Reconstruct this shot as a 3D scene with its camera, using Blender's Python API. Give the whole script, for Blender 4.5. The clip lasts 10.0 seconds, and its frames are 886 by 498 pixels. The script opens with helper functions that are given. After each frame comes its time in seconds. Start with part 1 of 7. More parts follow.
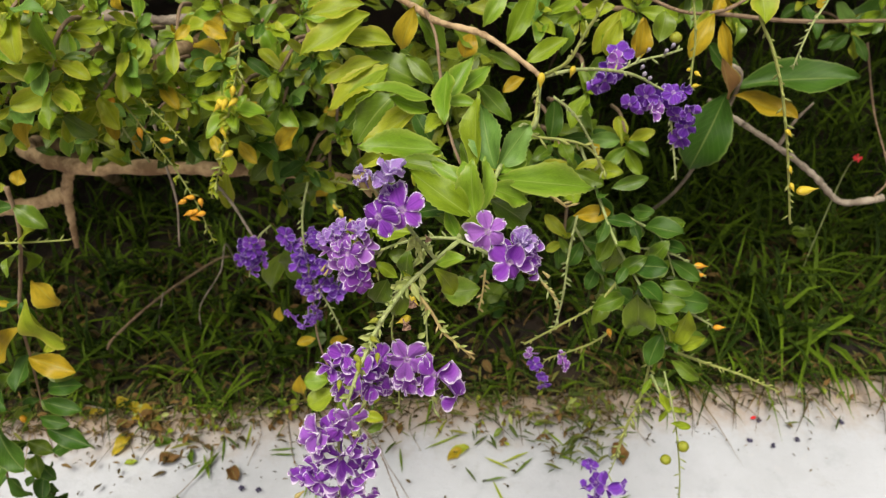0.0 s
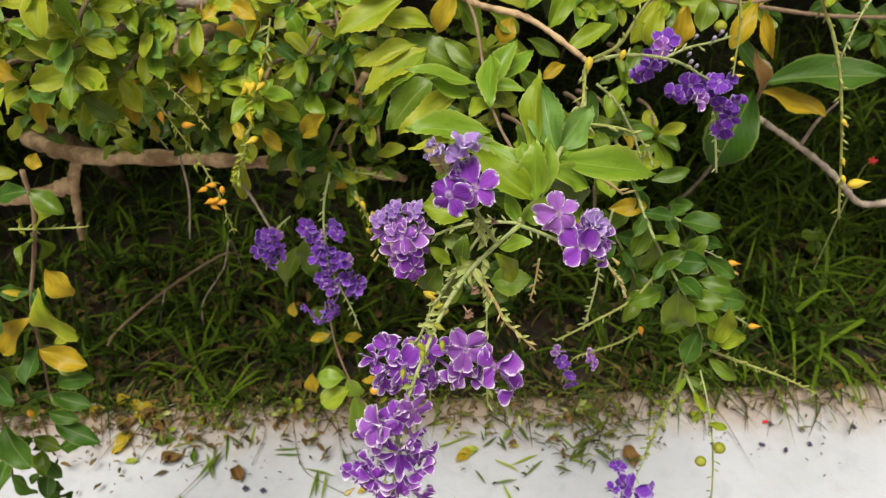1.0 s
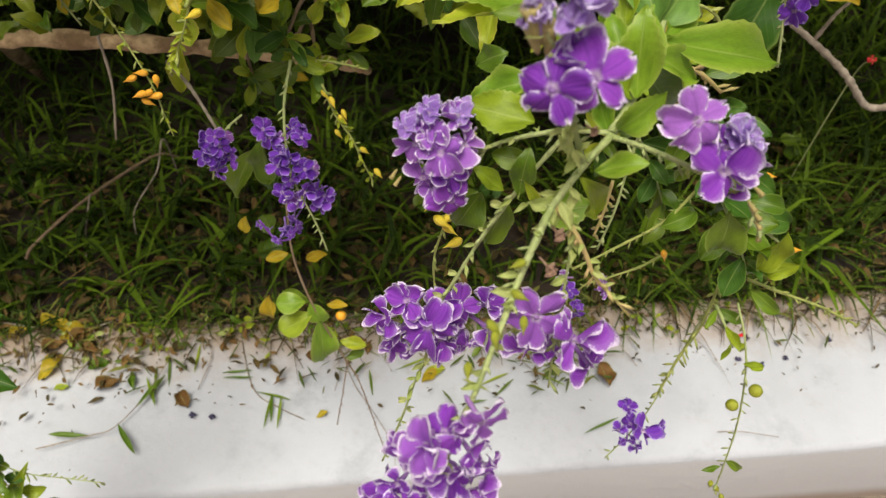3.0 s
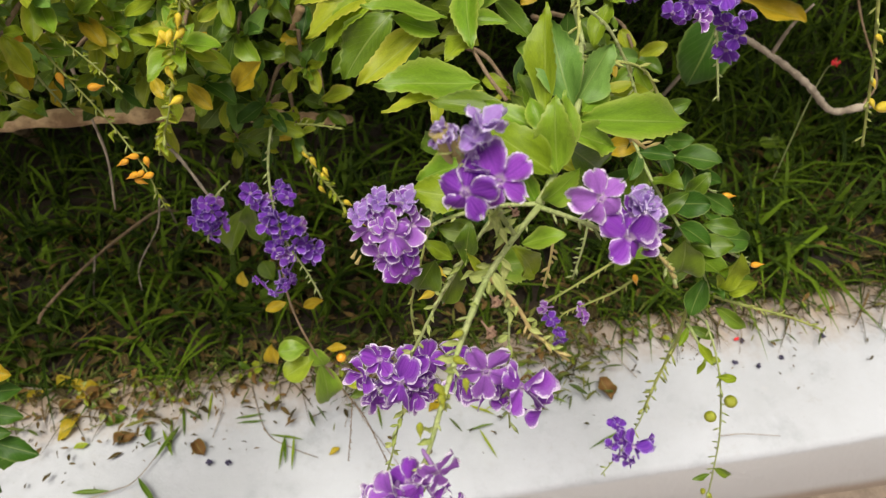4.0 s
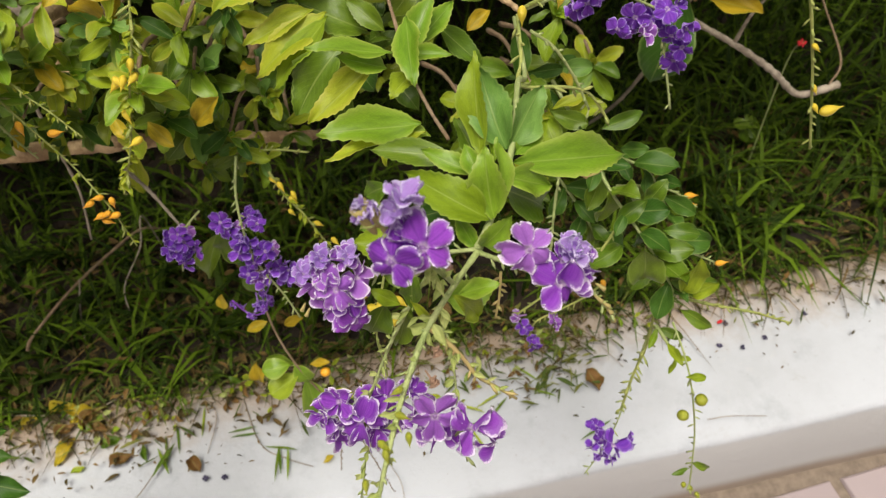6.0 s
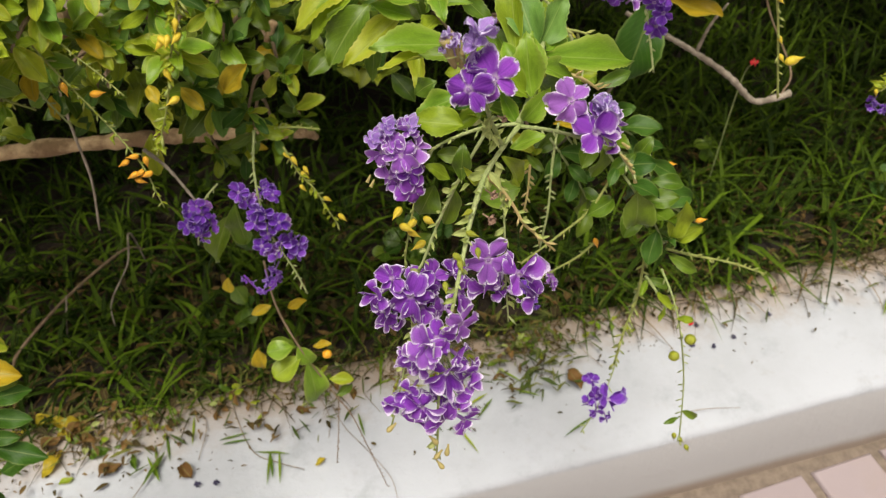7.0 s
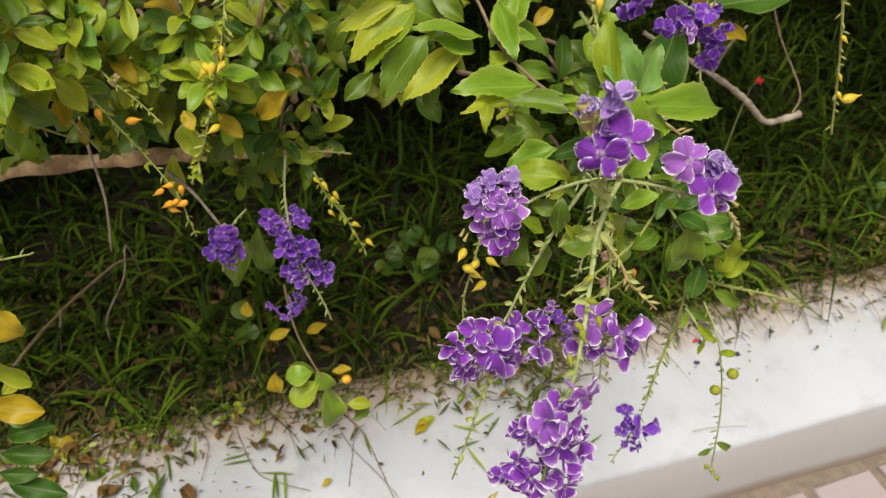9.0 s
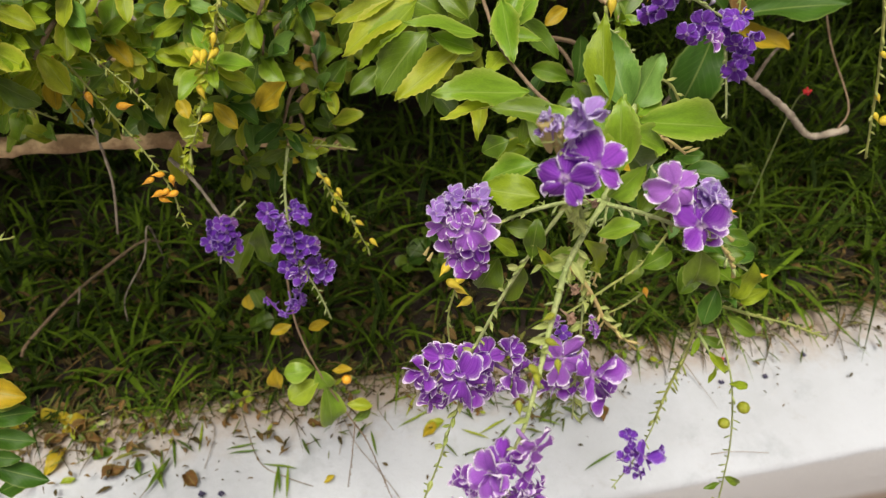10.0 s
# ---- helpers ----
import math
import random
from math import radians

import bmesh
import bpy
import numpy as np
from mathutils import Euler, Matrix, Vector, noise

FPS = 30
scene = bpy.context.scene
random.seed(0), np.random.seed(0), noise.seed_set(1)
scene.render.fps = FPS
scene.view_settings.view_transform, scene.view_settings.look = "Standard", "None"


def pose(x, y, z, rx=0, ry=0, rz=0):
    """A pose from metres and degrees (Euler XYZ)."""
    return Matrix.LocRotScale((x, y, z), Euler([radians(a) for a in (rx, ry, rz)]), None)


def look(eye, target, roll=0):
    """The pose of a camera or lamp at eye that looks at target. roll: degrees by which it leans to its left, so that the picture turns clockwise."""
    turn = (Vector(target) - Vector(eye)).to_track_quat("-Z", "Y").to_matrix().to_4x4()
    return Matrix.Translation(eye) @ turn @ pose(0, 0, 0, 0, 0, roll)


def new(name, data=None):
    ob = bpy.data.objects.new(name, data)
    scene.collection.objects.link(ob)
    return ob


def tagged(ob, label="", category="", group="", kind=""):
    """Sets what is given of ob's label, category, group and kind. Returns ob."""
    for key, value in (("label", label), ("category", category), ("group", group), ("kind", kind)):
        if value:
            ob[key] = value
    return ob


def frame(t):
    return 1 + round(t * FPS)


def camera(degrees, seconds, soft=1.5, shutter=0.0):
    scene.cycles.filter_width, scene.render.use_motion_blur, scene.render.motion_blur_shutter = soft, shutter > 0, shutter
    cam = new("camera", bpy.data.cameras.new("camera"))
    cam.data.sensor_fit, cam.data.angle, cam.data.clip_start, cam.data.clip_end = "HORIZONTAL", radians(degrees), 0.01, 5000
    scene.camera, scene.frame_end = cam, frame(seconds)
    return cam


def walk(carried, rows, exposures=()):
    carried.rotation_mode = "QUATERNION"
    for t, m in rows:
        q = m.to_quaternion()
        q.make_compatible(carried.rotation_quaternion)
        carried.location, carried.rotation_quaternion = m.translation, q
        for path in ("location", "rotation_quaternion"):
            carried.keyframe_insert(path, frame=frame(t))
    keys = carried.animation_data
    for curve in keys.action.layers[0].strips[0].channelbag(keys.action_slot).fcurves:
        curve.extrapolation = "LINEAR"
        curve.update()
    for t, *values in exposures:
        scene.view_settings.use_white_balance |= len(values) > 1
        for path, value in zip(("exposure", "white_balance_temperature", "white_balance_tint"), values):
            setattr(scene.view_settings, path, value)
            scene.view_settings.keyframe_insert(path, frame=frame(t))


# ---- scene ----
cam = camera(60.9, 10.0, 1.2)
PATH = [
    (0, (0.051, 0.074, 0.954), (0.059, 1.582, -0.359), -2.5),
    (0.5, (0.044, 0.088, 0.954), (0.054, 1.586, -0.372), -2.5),
    (1, (0.025, 0.082, 0.939), (0.06, 1.596, -0.368), -1.1),
    (1.5, (0.007, 0.088, 0.931), (0.116, 1.565, -0.413), 0.8),
    (2, (-0.006, 0.102, 0.895), (0.121, 1.478, -0.551), 3.3),
    (2.2, (0.004, 0.117, 0.876), (0.127, 1.475, -0.588), 5.1),
    (3.3, (-0.005, 0.16, 0.896), (0.209, 1.463, -0.607), 2.9),
    (3.5, (0.007, 0.162, 0.905), (0.192, 1.462, -0.603), 0.6),
    (4, (0.01, 0.144, 0.916), (0.186, 1.499, -0.545), -1.6),
    (4.5, (0.008, 0.127, 0.912), (0.185, 1.508, -0.524), -1.6),
    (5, (0.018, 0.137, 0.926), (0.163, 1.478, -0.551), -4.4),
    (5.5, (0.034, 0.154, 0.933), (0.177, 1.477, -0.56), -6.4),
    (5.7, (0.033, 0.156, 0.933), (0.19, 1.48, -0.557), -5.7),
    (6.8, (-0.01, 0.099, 0.926), (0.274, 1.489, -0.484), -3.0),
    (7, (-0.019, 0.086, 0.917), (0.301, 1.499, -0.462), -2.3),
    (7.5, (-0.011, 0.076, 0.925), (0.358, 1.476, -0.455), -2.7),
    (8, (-0.022, 0.088, 0.924), (0.34, 1.498, -0.447), -1.3),
    (8.5, (-0.052, 0.109, 0.926), (0.328, 1.513, -0.446), -0.2),
    (9, (-0.055, 0.118, 0.924), (0.336, 1.513, -0.455), 0.1),
    (9.5, (-0.028, 0.128, 0.914), (0.265, 1.539, -0.472), -1.4),
    (10, (-0.025, 0.134, 0.915), (0.257, 1.539, -0.48), 0.5),
]
walk(cam, [(t, look(eye, target, roll)) for t, eye, target, roll in PATH])

cam.data.dof.use_dof, cam.data.dof.focus_distance, cam.data.dof.aperture_fstop = True, 0.29, 27.0

# ---- world and light ----
SUN_ELEV, SUN_AZ = 70.0, 200.0
world = bpy.data.worlds.new("sky")
scene.world = world
world.use_nodes = True
wn = world.node_tree
sky = wn.nodes.new("ShaderNodeTexSky")
sky.sky_type = "NISHITA"
sky.sun_disc = False
sky.sun_elevation, sky.sun_rotation = radians(SUN_ELEV), radians(SUN_AZ)
sky.air_density, sky.dust_density, sky.ozone_density = 0.28, 6.0, 0.2
wn.links.new(sky.outputs[0], wn.nodes["Background"].inputs[0])
wn.nodes["Background"].inputs[1].default_value = 0.10

sun = new("sun", bpy.data.lights.new("sun", "SUN"))
sun.data.energy, sun.data.angle, sun.data.color = 2.0, radians(26), (1.0, 0.968, 0.865)
sun.matrix_world = look((-0.6, -1.5, 5), (0.0, 0.3, 0.0))
scene.view_settings.exposure = 0.52


# ---- materials ----
def shader(name):
    m = bpy.data.materials.new(name)
    m.use_nodes = True
    nt = m.node_tree
    return m, nt, nt.nodes["Principled BSDF"], nt.nodes["Material Output"]


def node(nt, kind, **values):
    n = nt.nodes.new(kind)
    for key, value in values.items():
        n.inputs[key.replace("_", " ")].default_value = value
    return n


def mix(nt, fac, a, b, blend="MIX"):
    n = nt.nodes.new("ShaderNodeMix")
    n.data_type, n.blend_type = "RGBA", blend
    for slot, value in ((0, fac), (6, a), (7, b)):
        if hasattr(value, "is_linked"):
            nt.links.new(value, n.inputs[slot])
        else:
            n.inputs[slot].default_value = value if slot == 0 else (*value, 1)
    return n.outputs[2]


def ramp(nt, value, lo, hi):
    n = nt.nodes.new("ShaderNodeMapRange")
    n.interpolation_type = "SMOOTHSTEP"
    n.inputs[1].default_value, n.inputs[2].default_value = lo, hi
    nt.links.new(value, n.inputs[0])
    return n.outputs[0]


def noisy(nt, scale, detail=4.0, rough=0.6, coords="Object"):
    n = node(nt, "ShaderNodeTexNoise", Scale=scale, Detail=detail, Roughness=rough)
    tc = nt.nodes.new("ShaderNodeTexCoord")
    nt.links.new(tc.outputs[coords], n.inputs["Vector"])
    return n.outputs[0]


def relief(nt, bsdf, height, strength, distance):
    b = node(nt, "ShaderNodeBump", Strength=strength, Distance=distance)
    nt.links.new(height, b.inputs["Height"])
    nt.links.new(b.outputs[0], bsdf.inputs["Normal"])


def see_through(nt, bsdf, out, colour, share):
    """Mixes in light that passes through a thin leaf or petal."""
    tr = nt.nodes.new("ShaderNodeBsdfTranslucent")
    nt.links.new(colour, tr.inputs[0])
    mx = nt.nodes.new("ShaderNodeMixShader")
    mx.inputs[0].default_value = share
    nt.links.new(bsdf.outputs[0], mx.inputs[1])
    nt.links.new(tr.outputs[0], mx.inputs[2])
    nt.links.new(mx.outputs[0], out.inputs[0])


def leaf_material(name, base, other, tip=None, rough=0.30, joined=False, share=0.28, blemish=0.5, gloss=0.25):
    """A leaf: pale midrib and side veins, mottling, colour that differs from leaf to leaf."""
    m, nt, bsdf, out = shader(name)
    if joined:
        pw = nt.nodes.new("ShaderNodeMath")
        pw.operation = "POWER"
        pw.inputs[1].default_value = 2.0
        nt.links.new(nt.nodes.new("ShaderNodeNewGeometry").outputs["Random Per Island"], pw.inputs[0])
        r = pw.outputs[0]
    else:
        r = nt.nodes.new("ShaderNodeObjectInfo").outputs["Random"]
    uv = nt.nodes.new("ShaderNodeUVMap")
    uv.uv_map = "leaf"
    sep = nt.nodes.new("ShaderNodeSeparateXYZ")
    nt.links.new(uv.outputs[0], sep.inputs[0])
    col = mix(nt, r, base, other)
    mott = noisy(nt, 2.2, 3.0, 0.6, "UV")
    dark = mix(nt, 1.0, col, (0.62, 0.66, 0.6), "MULTIPLY")
    col = mix(nt, ramp(nt, mott, 0.35, 0.75), col, dark)
    if tip:
        edge = nt.nodes.new("ShaderNodeMath")
        edge.operation = "ABSOLUTE"
        nt.links.new(sep.outputs[0], edge.inputs[0])
        col = mix(nt, ramp(nt, edge.outputs[0], 0.55, 1.05), col, tip)
    grain = noisy(nt, 30.0, 4.0, 0.7, "UV")
    col = mix(nt, ramp(nt, grain, 0.35, 0.7), mix(nt, 0.22, col, (0.03, 0.06, 0.01)), col)
    rimv = nt.nodes.new("ShaderNodeMath")
    rimv.operation = "ABSOLUTE"
    nt.links.new(sep.outputs[0], rimv.inputs[0])
    col = mix(nt, ramp(nt, rimv.outputs[0], 0.86, 0.98), col, mix(nt, 0.22, col, (0.50, 0.60, 0.16)))
    spots = noisy(nt, 9.0, 2.0, 0.5, "UV")
    col = mix(nt, ramp(nt, spots, 0.72, 0.80), col, mix(nt, blemish, col, (0.16, 0.10, 0.03)))
    # midrib and side veins
    rib = nt.nodes.new("ShaderNodeMath")
    rib.operation = "ABSOLUTE"
    nt.links.new(sep.outputs[0], rib.inputs[0])
    slope = nt.nodes.new("ShaderNodeMath")
    slope.operation = "MULTIPLY_ADD"
    slope.inputs[1].default_value = -0.35
    nt.links.new(rib.outputs[0], slope.inputs[0])
    nt.links.new(sep.outputs[1], slope.inputs[2])
    wave = nt.nodes.new("ShaderNodeMath")
    wave.operation = "SINE"
    freq = nt.nodes.new("ShaderNodeMath")
    freq.operation = "MULTIPLY"
    freq.inputs[1].default_value = 62.0
    nt.links.new(slope.outputs[0], freq.inputs[0])
    nt.links.new(freq.outputs[0], wave.inputs[0])
    midrib = ramp(nt, rib.outputs[0], 0.055, 0.02)
    veins = ramp(nt, wave.outputs[0], 0.80, 1.0)
    pale = mix(nt, 0.26, col, (0.50, 0.58, 0.18))
    col = mix(nt, midrib, col, pale)
    faint = nt.nodes.new("ShaderNodeMath")
    faint.operation = "MULTIPLY"
    faint.inputs[1].default_value = 0.16
    nt.links.new(veins, faint.inputs[0])
    col = mix(nt, faint.outputs[0], col, pale)
    nt.links.new(col, bsdf.inputs["Base Color"])
    bsdf.inputs["Roughness"].default_value = rough
    bsdf.inputs["Specular IOR Level"].default_value = gloss
    hgt = nt.nodes.new("ShaderNodeMath")
    hgt.operation = "ADD"
    both = nt.nodes.new("ShaderNodeMath")
    both.operation = "ADD"
    nt.links.new(midrib, both.inputs[0])
    nt.links.new(veins, both.inputs[1])
    nt.links.new(both.outputs[0], hgt.inputs[0])
    nt.links.new(grain, hgt.inputs[1])
    relief(nt, bsdf, hgt.outputs[0], 0.22, 0.0006)
    see_through(nt, bsdf, out, col, share)
    return m


def stem_material(name, base, other, rough=0.7, scale=60.0, spread=0.2):
    m, nt, bsdf, out = shader(name)
    n = noisy(nt, scale, 5.0, 0.65)
    col = mix(nt, ramp(nt, n, 0.5 - spread, 0.5 + spread), base, other)
    fine = noisy(nt, scale * 7, 3.0, 0.6)
    col = mix(nt, ramp(nt, fine, 0.55, 0.8), col, mix(nt, 0.5, col, (0.05, 0.035, 0.02)))
    nt.links.new(col, bsdf.inputs["Base Color"])
    bsdf.inputs["Roughness"].default_value = rough
    both = nt.nodes.new("ShaderNodeMath")
    both.operation = "MULTIPLY_ADD"
    both.inputs[1].default_value = 0.4
    nt.links.new(fine, both.inputs[0])
    nt.links.new(n, both.inputs[2])
    relief(nt, bsdf, both.outputs[0], 0.8, 0.003)
    return m


def petal_material(name, base, other, rim):
    """Violet petals with a pale fringe, a pale throat and darker middle lines."""
    m, nt, bsdf, out = shader(name)
    r = nt.nodes.new("ShaderNodeObjectInfo").outputs["Random"]
    at = nt.nodes.new("ShaderNodeAttribute")
    at.attribute_name = "petal"
    sep = nt.nodes.new("ShaderNodeSeparateXYZ")
    nt.links.new(at.outputs["Vector"], sep.inputs[0])
    col = mix(nt, r, base, other)
    n = noisy(nt, 22.0, 4.0, 0.65)
    col = mix(nt, ramp(nt, n, 0.3, 0.75), col, mix(nt, 0.30, col, (0.05, 0.01, 0.16)))
    mid = ramp(nt, sep.outputs[2], 0.16, 0.02)
    half = nt.nodes.new("ShaderNodeMath")
    half.operation = "MULTIPLY"
    half.inputs[1].default_value = 0.28
    nt.links.new(mid, half.inputs[0])
    col = mix(nt, half.outputs[0], col, (0.09, 0.015, 0.24))
    # fine streaks that run out from the throat, and a darker zone inside the fringe
    sv = nt.nodes.new("ShaderNodeCombineXYZ")
    nt.links.new(sep.outputs[2], sv.inputs[0])
    nt.links.new(r, sv.inputs[2])
    stk = node(nt, "ShaderNodeTexNoise", Scale=9.0, Detail=3.0, Roughness=0.6)
    nt.links.new(sv.outputs[0], stk.inputs["Vector"])
    col = mix(nt, ramp(nt, stk.outputs[0], 0.42, 0.60), col, mix(nt, 0.30, col, (0.47, 0.15, 0.69)))
    wob = nt.nodes.new("ShaderNodeMath")
    wob.operation = "MULTIPLY_ADD"
    wob.inputs[1].default_value = 0.7
    nt.links.new(noisy(nt, 16.0, 4.0, 0.7), wob.inputs[0])
    nt.links.new(sep.outputs[0], wob.inputs[2])
    soft = nt.nodes.new("ShaderNodeMath")
    soft.operation = "MULTIPLY"
    soft.inputs[1].default_value = 0.30
    nt.links.new(ramp(nt, wob.outputs[0], 0.55, 1.15), soft.inputs[0])
    col = mix(nt, soft.outputs[0], col, mix(nt, 0.5, base, rim))
    col = mix(nt, ramp(nt, wob.outputs[0], 1.10, 1.28), col, rim)
    col = mix(nt, ramp(nt, sep.outputs[1], 0.26, 0.10), col, (0.60, 0.48, 0.62))
    nt.links.new(col, bsdf.inputs["Base Color"])
    bsdf.inputs["Roughness"].default_value = 0.62
    bsdf.inputs["Specular IOR Level"].default_value = 0.25
    bsdf.inputs["Sheen Weight"].default_value = 0.03
    relief(nt, bsdf, n, 0.3, 0.02)
    see_through(nt, bsdf, out, col, 0.32)
    return m


def plain_material(name, base, other, rough, scale, depth=0.0005, random_mix=0.0):
    m, nt, bsdf, out = shader(name)
    n = noisy(nt, scale, 4.0, 0.6)
    col = mix(nt, ramp(nt, n, 0.3, 0.7), base, other)
    if random_mix:
        r = nt.nodes.new("ShaderNodeObjectInfo").outputs["Random"]
        col = mix(nt, r, col, mix(nt, random_mix, col, (0.06, 0.04, 0.02)))
    nt.links.new(col, bsdf.inputs["Base Color"])
    bsdf.inputs["Roughness"].default_value = rough
    relief(nt, bsdf, n, 0.5, depth)
    return m


LEAF = {
    "bright": leaf_material("bright_green_leaf", (0.20, 0.38, 0.018), (0.30, 0.48, 0.030), tip=(0.37, 0.50, 0.060), share=0.36, rough=0.30, gloss=0.5),
    "fresh": leaf_material("fresh_green_leaf", (0.22, 0.35, 0.014), (0.36, 0.45, 0.024)),
    "green": leaf_material("green_leaf", (0.100, 0.195, 0.010), (0.20, 0.295, 0.016), rough=0.30, gloss=0.45),
    "dark": leaf_material("dark_green_leaf", (0.045, 0.125, 0.012), (0.08, 0.18, 0.018), rough=0.42),
    "blue": leaf_material("bluish_green_leaf", (0.17, 0.34, 0.060), (0.23, 0.40, 0.080), rough=0.35),
    "lime": leaf_material("yellow_green_leaf", (0.47, 0.53, 0.030), (0.37, 0.48, 0.028), tip=(0.56, 0.55, 0.060), share=0.36),
    "yellow": leaf_material("yellow_leaf", (0.62, 0.41, 0.022), (0.70, 0.53, 0.035), blemish=0.55, share=0.4),
    "calyx": leaf_material("pale_bract", (0.52, 0.62, 0.17), (0.68, 0.72, 0.27), rough=0.6, share=0.36),
    "brown": leaf_material("brown_leaf", (0.17, 0.075, 0.020), (0.27, 0.14, 0.045), rough=0.7, share=0.1),
}
MASS = {
    # hedge leaves in bulk: shade of its depth is put into darker greens
    "dark": leaf_material("shade_dark_leaves", (0.030, 0.080, 0.008), (0.12, 0.18, 0.016), joined=True),
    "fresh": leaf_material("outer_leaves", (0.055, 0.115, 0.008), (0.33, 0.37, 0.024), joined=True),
    "grass": leaf_material("grass_blades", (0.010, 0.030, 0.002), (0.17, 0.28, 0.012), joined=True, rough=0.55, gloss=0.08),
    "olive": leaf_material("olive_weeds", (0.07, 0.11, 0.015), (0.30, 0.29, 0.055), joined=True, rough=0.6, gloss=0.25),
    "straw": leaf_material("dry_litter", (0.040, 0.021, 0.008), (0.26, 0.145, 0.048), joined=True, rough=0.8, share=0.08, gloss=0.2),
}
PETAL = {
    "violet": petal_material("violet_petals", (0.215, 0.028, 0.44), (0.345, 0.065, 0.57), (0.90, 0.80, 0.96)),
    "pale": petal_material("pale_violet_petals", (0.35, 0.10, 0.56), (0.48, 0.19, 0.66), (0.93, 0.85, 0.96)),
    "lilac": petal_material("lilac_bud_petals", (0.36, 0.19, 0.62), (0.52, 0.36, 0.74), (0.74, 0.66, 0.88)),
    "deep": petal_material("deep_violet_petals", (0.135, 0.025, 0.44), (0.23, 0.055, 0.56), (0.52, 0.38, 0.78)),
}
GREEN_STEM = stem_material("green_stem", (0.33, 0.41, 0.13), (0.44, 0.49, 0.20), 0.6, 150.0)
LIME_STEM = stem_material("lime_stem", (0.38, 0.40, 0.10), (0.28, 0.34, 0.08), 0.6, 150.0)
BROWN_STEM = stem_material("brown_stem", (0.20, 0.13, 0.07), (0.28, 0.20, 0.12), 0.8, 90.0)
BARK = stem_material("bark", (0.23, 0.145, 0.068), (0.52, 0.375, 0.20), 0.85, 42.0, 0.12)
GREY_BARK = stem_material("grey_bark", (0.22, 0.18, 0.13), (0.40, 0.34, 0.255), 0.9, 60.0, 0.12)
BERRY = {
    "green": plain_material("green_berry", (0.24, 0.28, 0.014), (0.31, 0.32, 0.02), 0.3, 120),
    "yellow": plain_material("yellow_berry", (0.62, 0.52, 0.03), (0.66, 0.46, 0.03), 0.3, 120),
    "orange": plain_material("orange_berry", (0.78, 0.44, 0.02), (0.76, 0.30, 0.02), 0.32, 120),
}
VIOLET = plain_material("violet_stalk", (0.16, 0.03, 0.34), (0.24, 0.07, 0.45), 0.6, 400)
BUD = plain_material("pale_buds", (0.34, 0.24, 0.58), (0.40, 0.42, 0.28), 0.6, 300)
SEPAL = plain_material("pale_green_calyx", (0.46, 0.42, 0.12), (0.46, 0.33, 0.14), 0.6, 300)
DRY = plain_material("withered_flower", (0.34, 0.17, 0.12), (0.42, 0.30, 0.19), 0.8, 300)
RED = plain_material("red_petal", (0.70, 0.03, 0.03), (0.60, 0.02, 0.03), 0.6, 300)


def kerb_material():
    m, nt, bsdf, out = shader("whitewashed_concrete")
    big = noisy(nt, 5.0, 6.0, 0.65)
    fine = noisy(nt, 60.0, 5.0, 0.7)
    col = mix(nt, ramp(nt, big, 0.35, 0.7), (0.495, 0.52, 0.55), (0.43, 0.45, 0.47))
    col = mix(nt, ramp(nt, fine, 0.62, 0.78), col, (0.50, 0.50, 0.49))
    # grey patches of the surface, with soft mottled shadows put into the colour
    mid = noisy(nt, 14.0, 5.0, 0.7)
    col = mix(nt, ramp(nt, mid, 0.52, 0.74), col, mix(nt, 0.75, col, (0.36, 0.38, 0.40)))
    speck = noisy(nt, 190.0, 3.0, 0.6)
    col = mix(nt, ramp(nt, speck, 0.70, 0.76), col, mix(nt, 0.6, col, (0.24, 0.22, 0.20)))
    # rusty, earthy stains in the band that lies against the soil
    tc = nt.nodes.new("ShaderNodeTexCoord")
    sep = nt.nodes.new("ShaderNodeSeparateXYZ")
    nt.links.new(tc.outputs["Object"], sep.inputs[0])
    add = nt.nodes.new("ShaderNodeMath")
    add.operation = "MULTIPLY_ADD"
    add.inputs[1].default_value = 0.14
    nt.links.new(noisy(nt, 22.0, 6.0, 0.75), add.inputs[0])
    nt.links.new(sep.outputs[1], add.inputs[2])
    col = mix(nt, ramp(nt, add.outputs[0], 0.675, 0.775), col, (0.36, 0.275, 0.20))
    col = mix(nt, ramp(nt, noisy(nt, 26.0, 6.0, 0.75), 0.58, 0.72), col, mix(nt, 0.25, col, (0.36, 0.34, 0.32)))
    # shade and dirt put into the colour of the face towards the paving
    low = nt.nodes.new("ShaderNodeMath")
    low.operation = "MULTIPLY_ADD"
    low.inputs[1].default_value = 0.012
    nt.links.new(big, low.inputs[0])
    nt.links.new(sep.outputs[2], low.inputs[2])
    col = mix(nt, ramp(nt, low.outputs[0], 0.134, 0.124), col, (0.47, 0.47, 0.462))
    col = mix(nt, ramp(nt, low.outputs[0], 0.034, 0.006), col, (0.30, 0.24, 0.19))
    nt.links.new(col, bsdf.inputs["Base Color"])
    bsdf.inputs["Roughness"].default_value = 0.85
    relief(nt, bsdf, fine, 0.6, 0.003)
    return m


